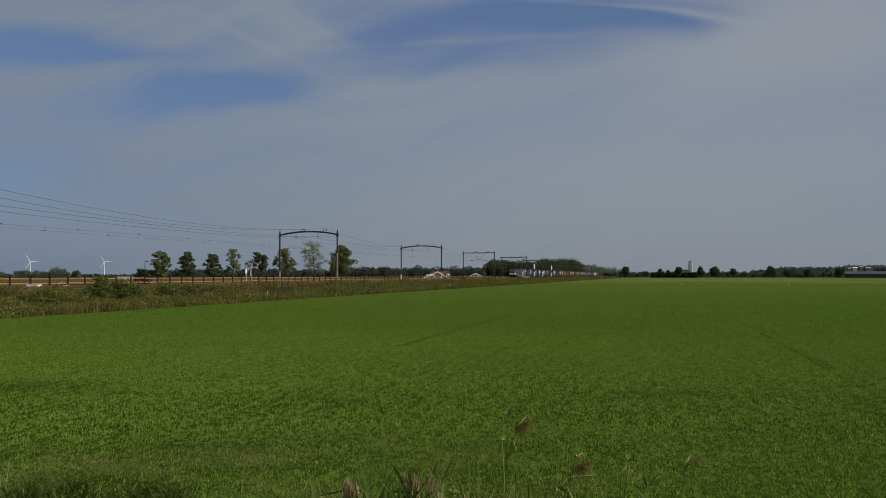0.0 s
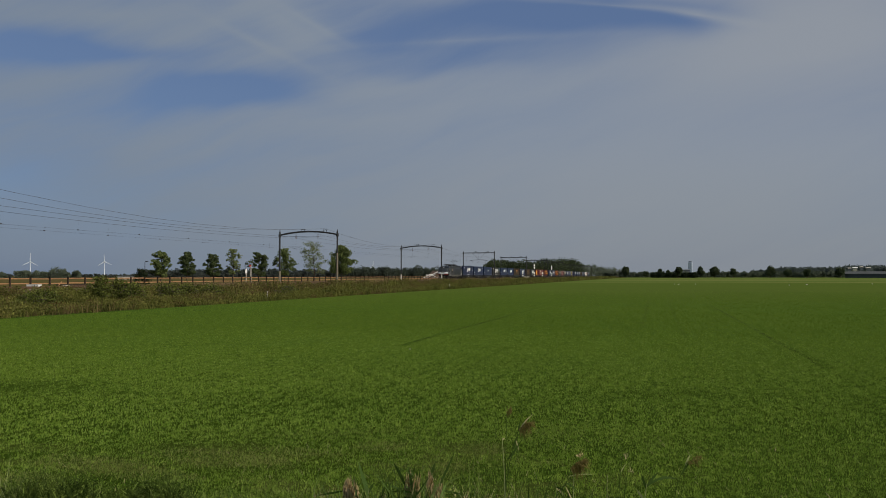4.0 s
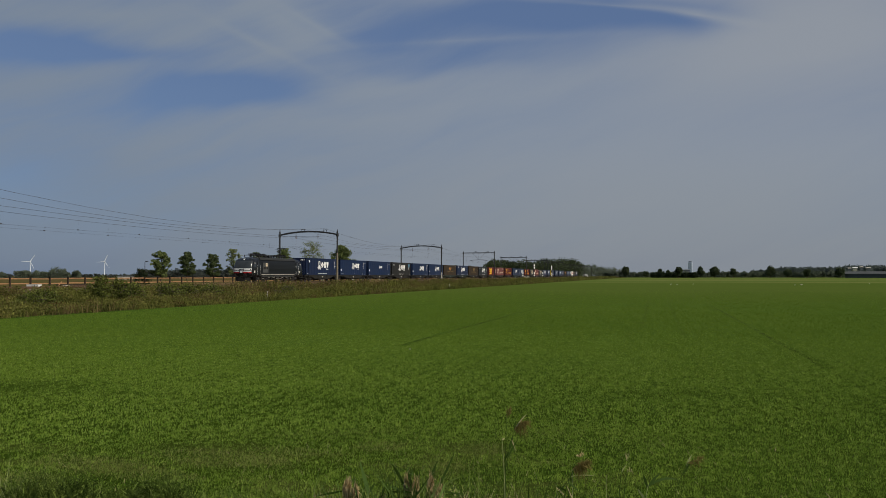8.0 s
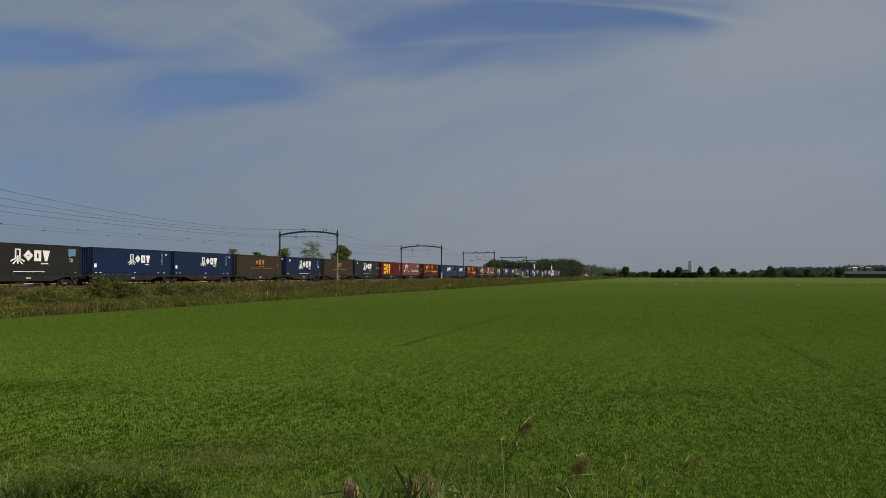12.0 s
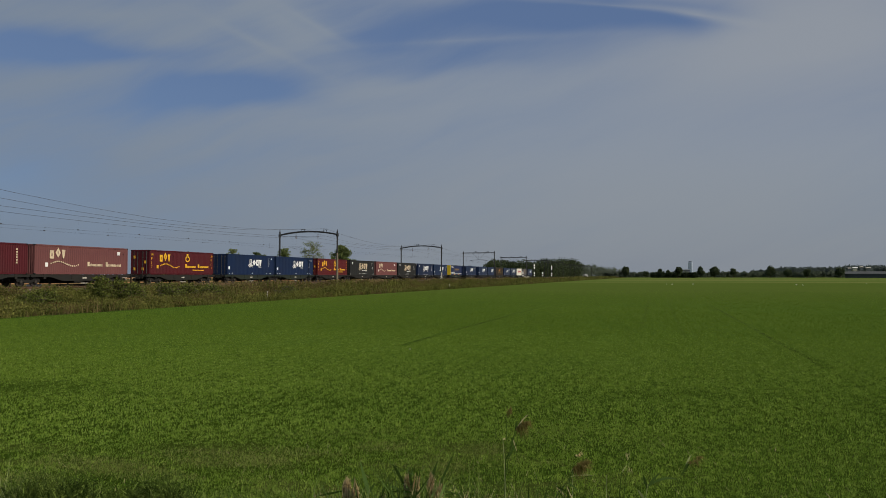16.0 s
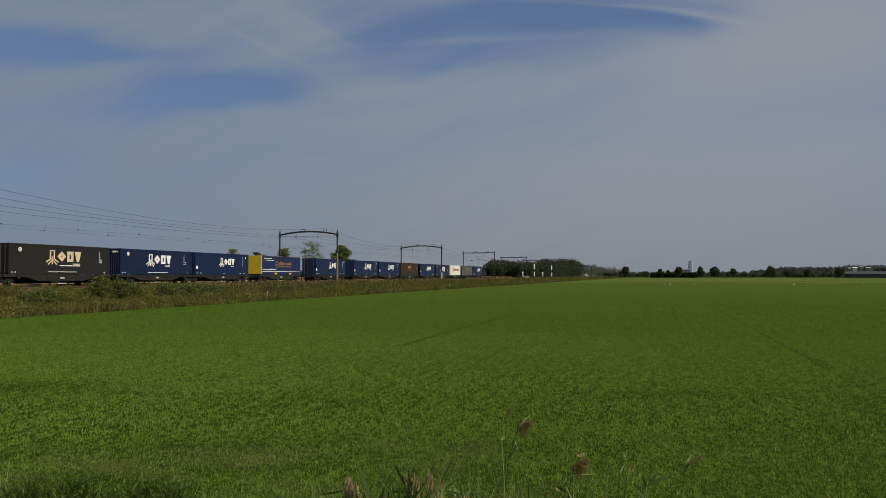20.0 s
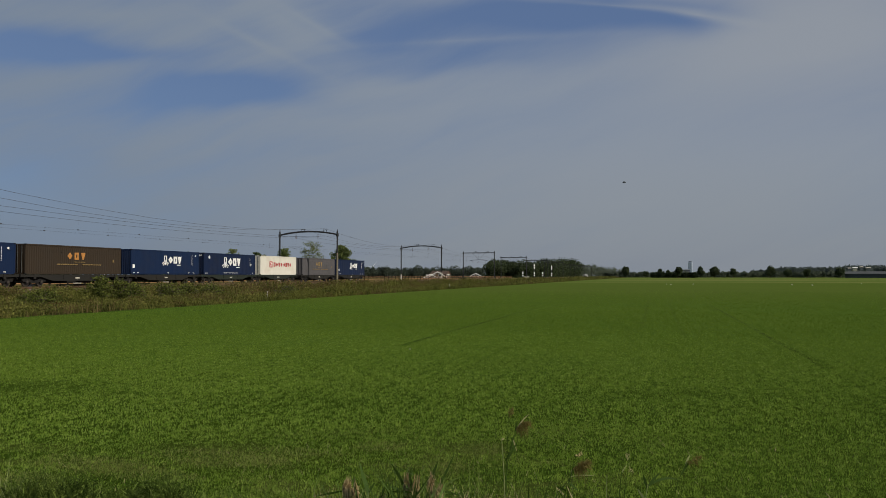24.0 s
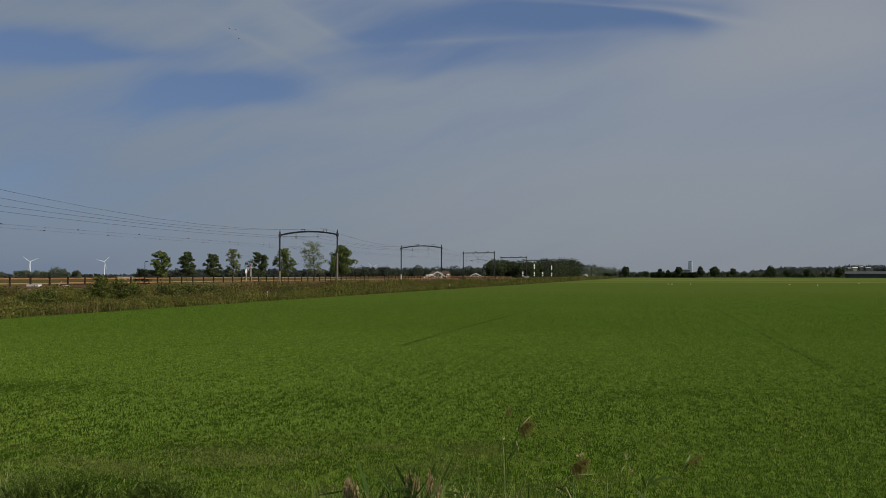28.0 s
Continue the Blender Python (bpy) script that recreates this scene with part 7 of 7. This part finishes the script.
build_foreground()
for b, d, rx, ry, k, h, w, lean, mat, seed, leafsize, label in (
        (-16.6, 8.0, 0.5, 0.3, 130, 0.42, 0.013, 0.5, MAT_REED, 404, 0.0, "reed shoots at the field's near edge"),
        (-21.0, 8.0, 0.7, 0.3, 120, 0.30, 0.012, 0.6, MAT_REED, 405, 0.0, "reed shoots at the field's near edge"),
        (-7.0, 8.0, 0.9, 0.3, 160, 0.36, 0.012, 0.6, MAT_REED, 406, 0.0, "reed shoots at the field's near edge"),
        (-12.0, 8.0, 0.8, 0.3, 50, 0.26, 0.010, 0.6, MAT_STRAW, 407, 0.0, "pale dry grass at the field's near edge"),
        (-10.0, 8.8, 1.2, 0.2, 50, 0.2, 0.008, 0.7, MAT_STRAW, 439, 0.0, "pale straw stalks at the field's near edge"),
        (-43.9, 8.9, 0.5, 0.25, 30, 0.42, 0.012, 0.5, MAT_REED, 431, 0.0, "pale green grass stalks at the field's near edge"),
        (-30.6, 8.8, 0.6, 0.25, 140, 0.2, 0.012, 0.6, MAT_REED, 433, 0.0, "low grass stalks at the field's near edge"),
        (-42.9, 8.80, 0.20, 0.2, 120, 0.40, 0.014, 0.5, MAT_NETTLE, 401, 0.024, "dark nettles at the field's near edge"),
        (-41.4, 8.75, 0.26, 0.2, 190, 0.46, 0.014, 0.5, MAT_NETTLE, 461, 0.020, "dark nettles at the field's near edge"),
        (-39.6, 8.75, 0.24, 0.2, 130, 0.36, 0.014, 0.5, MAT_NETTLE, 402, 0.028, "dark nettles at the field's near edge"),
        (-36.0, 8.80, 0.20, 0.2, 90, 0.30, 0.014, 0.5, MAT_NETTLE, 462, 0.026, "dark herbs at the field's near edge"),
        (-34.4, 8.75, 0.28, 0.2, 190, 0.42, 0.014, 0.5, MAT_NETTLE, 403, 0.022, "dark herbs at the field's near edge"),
        (-43.8, 8.70, 0.22, 0.12, 22, 0.5, 0.028, 0.45, MAT_REED, 463, 0.0, "broad green grass blades at the field's near edge"),
        (-44.0, 8.65, 0.18, 0.12, 10, 0.5, 0.022, 0.45, MAT_REED_PALE, 464, 0.0, "broad pale grass blades at the field's near edge"),
        (-42.2, 8.62, 0.30, 0.12, 20, 0.33, 0.017, 0.5, MAT_REED, 465, 0.0, "broad green grass blades at the field's near edge"),
        (-39.6, 8.62, 0.40, 0.12, 26, 0.33, 0.017, 0.5, MAT_REED, 466, 0.0, "broad green grass blades at the field's near edge"),
        (-36.8, 8.65, 0.45, 0.12, 26, 0.33, 0.017, 0.5, MAT_REED, 467, 0.0, "broad green grass blades at the field's near edge"),
        (-34.0, 8.62, 0.30, 0.12, 20, 0.33, 0.017, 0.5, MAT_REED, 468, 0.0, "broad green grass blades at the field's near edge"),
        (-31.0, 8.65, 0.50, 0.12, 26, 0.33, 0.017, 0.5, MAT_REED, 469, 0.0, "broad green grass blades at the field's near edge"),
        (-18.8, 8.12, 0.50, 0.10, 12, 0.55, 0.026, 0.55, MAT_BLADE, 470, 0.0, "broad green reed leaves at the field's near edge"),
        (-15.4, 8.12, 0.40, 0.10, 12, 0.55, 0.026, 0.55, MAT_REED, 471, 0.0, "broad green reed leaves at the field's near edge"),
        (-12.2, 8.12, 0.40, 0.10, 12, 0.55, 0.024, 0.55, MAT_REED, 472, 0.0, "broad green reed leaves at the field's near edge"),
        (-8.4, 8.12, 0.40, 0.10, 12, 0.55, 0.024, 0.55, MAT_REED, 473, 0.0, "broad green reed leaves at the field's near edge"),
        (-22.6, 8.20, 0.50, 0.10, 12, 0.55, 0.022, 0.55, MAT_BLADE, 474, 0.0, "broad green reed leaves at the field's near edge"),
        (-17.6, 8.30, 0.70, 0.12, 60, 0.34, 0.007, 0.9, MAT_TAN, 475, 0.0, "tan dry strands at the field's near edge"),
        (-10.2, 8.30, 0.70, 0.12, 50, 0.34, 0.007, 0.9, MAT_TAN, 476, 0.0, "tan dry strands at the field's near edge"),
        (-38.2, 8.85, 0.6, 0.2, 110, 0.24, 0.012, 0.5, MAT_NETTLE, 432, 0.024, "low dark herbs at the field's near edge"),
        (-42.4, 8.70, 0.8, 0.2, 45, 0.44, 0.014, 0.35, MAT_SEDGE, 441, 0.0, "dark sedge blades at the field's near edge"),
        (-34.8, 8.70, 0.5, 0.2, 40, 0.42, 0.014, 0.35, MAT_SEDGE, 442, 0.0, "dark sedge blades at the field's near edge"),
        (-44.0, 8.80, 0.5, 0.2, 30, 0.50, 0.010, 0.4, MAT_REED_PALE, 443, 0.0, "pale green grass stalks at the field's near edge"),
        (-21.5, 8.5, 0.6, 0.15, 150, 0.28, 0.009, 0.5, MAT_TAN, 447, 0.0, "tan dry grass at the field's near edge"),
        (-11.6, 8.5, 0.5, 0.15, 120, 0.28, 0.009, 0.5, MAT_TAN, 448, 0.0, "tan dry grass at the field's near edge"),
        (-18.0, 8.2, 0.14, 0.12, 50, 0.62, 0.020, 0.35, MAT_SEDGE, 440, 0.022, "dark green bushy herb at the field's near edge"),
        (-20.3, 8.2, 0.3, 0.15, 60, 0.56, 0.018, 0.5, MAT_SEDGE, 425, 0.0, "dark green sedge blades at the field's near edge"),
        (-13.8, 8.2, 0.35, 0.15, 50, 0.58, 0.018, 0.5, MAT_SEDGE, 426, 0.0, "dark green sedge blades at the field's near edge"),
        (-7.6, 8.2, 0.30, 0.15, 34, 0.58, 0.020, 0.5, MAT_SEDGE, 427, 0.0, "dark green sedge blades at the field's near edge"),
        (-10.6, 8.2, 0.5, 0.15, 26, 0.40, 0.018, 0.5, MAT_SEDGE, 428, 0.0, "dark green sedge blades at the field's near edge"),
        (-30.0, 8.6, 1.0, 0.15, 90, 0.30, 0.014, 0.6, MAT_SEDGE, 444, 0.0, "dark green sedge blades at the field's near edge"),
        (-23.5, 8.5, 0.5, 0.15, 70, 0.34, 0.014, 0.6, MAT_SEDGE, 445, 0.0, "dark green sedge blades at the field's near edge"),
        (4.0, 8.3, 1.2, 0.15, 70, 0.36, 0.014, 0.7, MAT_SEDGE, 446, 0.0, "dark green sedge blades at the field's near edge"),
        (-20.6, 8.15, 0.45, 0.1, 10, 0.50, 0.016, 0.8, MAT_REED_PALE, 450, 0.0, "broad pale green reed leaves at the field's near edge"),
        (-16.4, 8.15, 0.40, 0.1, 8, 0.52, 0.016, 0.8, MAT_REED_PALE, 451, 0.0, "broad pale green reed leaves at the field's near edge"),
        (-17.4, 8.10, 0.40, 0.1, 18, 0.70, 0.032, 0.75, MAT_SEDGE, 452, 0.0, "broad dark green reed leaves at the field's near edge"),
        (-13.2, 8.15, 0.35, 0.1, 7, 0.50, 0.016, 0.8, MAT_REED_PALE, 453, 0.0, "broad pale green reed leaves at the field's near edge"),
        (-6.8, 8.15, 0.35, 0.1, 8, 0.52, 0.016, 0.8, MAT_REED_PALE, 454, 0.0, "broad pale green reed leaves at the field's near edge"),
        (-7.4, 8.10, 0.30, 0.1, 14, 0.64, 0.030, 0.7, MAT_SEDGE, 455, 0.0, "broad dark green reed leaves at the field's near edge"),
        (-42.0, 8.62, 0.7, 0.12, 6, 0.36, 0.016, 0.6, MAT_REED_PALE, 456, 0.0, "broad pale green leaves at the field's near edge"),
        (-35.0, 8.62, 0.4, 0.12, 5, 0.32, 0.016, 0.6, MAT_REED_PALE, 457, 0.0, "broad pale green leaves at the field's near edge"),
        (-1.5, 8.2, 0.9, 0.3, 140, 0.30, 0.012, 0.6, MAT_REED, 408, 0.0, "reed shoots at the field's near edge")):
    p = polar(b, d / math.cos(radians(b + 15.14)))
    clump("plant_clump", label, p.x, p.y, rx, ry, k, h, w, lean, mat, seed, leafsize)


def build_marker(b, d, h):
    p = polar(b, d)
    m = thing("marker_post", pose(p.x, p.y, ground_z(p.x), 0, 3, 10), "short pale weathered marker post at the verge's foot", "post", "marker posts on the verge")
    part("post", Shape().box(-0.045, 0.045, -0.045, 0.045, -0.1, h), MAT_MASTFOOT, m)
    part("cap", Shape().prism([(-0.055, h), (0.055, h), (0.0, h + 0.06)], -0.055, 0.055), MAT_MASTFOOT, m)


build_marker(-27.75, 86.0, 0.85)
build_marker(-14.7, 155.0, 0.9)


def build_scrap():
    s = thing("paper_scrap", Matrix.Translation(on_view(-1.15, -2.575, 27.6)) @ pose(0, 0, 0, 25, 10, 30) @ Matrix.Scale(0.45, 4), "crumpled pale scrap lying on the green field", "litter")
    part("sheet", Shape().put([(-0.06, -0.04, -0.01), (0.0, -0.05, 0.03), (0.06, -0.03, 0.0), (0.05, 0.04, 0.02), (0.0, 0.03, 0.045), (-0.05, 0.05, 0.0), (0, 0, -0.012)],
                              [(0, 1, 4, 5), (1, 2, 3, 4), (0, 6, 2, 1), (5, 4, 3, 6), (0, 5, 6), (2, 6, 3)]), MAT_MASTFOOT, s)


build_scrap()


def motions():
    """All that moves: the train, the rotors, the birds."""
    for ob in MOVING:
        m = ob.matrix_basis.copy()
        walk(ob, [(t, Matrix.Translation((0, -SPEED * t, 0)) @ m) for t in (0.0, 7.0, 14.0, 21.0, 28.0)])
    for rotor, hub, start, rate in ROTORS:
        walk(rotor, [(t, pose(0, -3.6, hub, 0, -start - rate * t, 0)) for t in range(0, 29)])
    for reed, seed in SWAY:
        p = reed.matrix_basis.translation.copy()
        walk(reed, [(t, pose(p.x, p.y, p.z, 0.5 * math.sin(t * 1.1 + seed), 0.9 * math.sin(t * 0.8 + seed * 1.7) + 0.5 * math.sin(t * 2.1 + seed), 15.14)) for t in range(0, 29)])
    for bird, rows, turn in BIRDS:
        walk(bird, [(t, pose(p.x, p.y, p.z, 0, 0, turn)) for t, p in rows])
    # the insect comes from beside the viewer and crosses before him
    flight = [(0.0, -62.0, 3.0, 2.5), (16.4, -58.0, 3.2, 3.0), (16.6, -42.9, 3.6, 3.50), (16.7, -30.7, 3.5, 3.575), (16.8, -17.2, 3.4, 3.61), (16.9, -3.2, 3.5, 3.66),
              (17.0, 10.15, 3.7, 3.70), (17.15, 24.0, 4.2, 3.9), (18.0, 60.0, 12.0, 6.0), (28.0, 75.0, 60.0, 9.0)]
    walk(INSECT, [(t, pose(*polar(b, d, z), 0, 0, 90 - b)) for t, b, d, z in flight])

    # a second one darts past late, from above to below
    darts = [(0.0, 30.0, 12.0, 20.0), (23.6, 9.0, 5.0, 4.0), (23.9, 2.9, 1.45, 3.5), (24.0, 0.81, 0.416, 3.5), (24.1, -3.0, -0.5, 3.5), (24.4, -9.0, -0.2, 4.0), (28.0, -30.0, 6.0, 20.0)]
    walk(INSECT_LATE, [(t, Matrix.Translation(on_view(s, u, a)) @ pose(0, 0, 0, 0, 0, 75)) for t, s, u, a in darts])


motions()
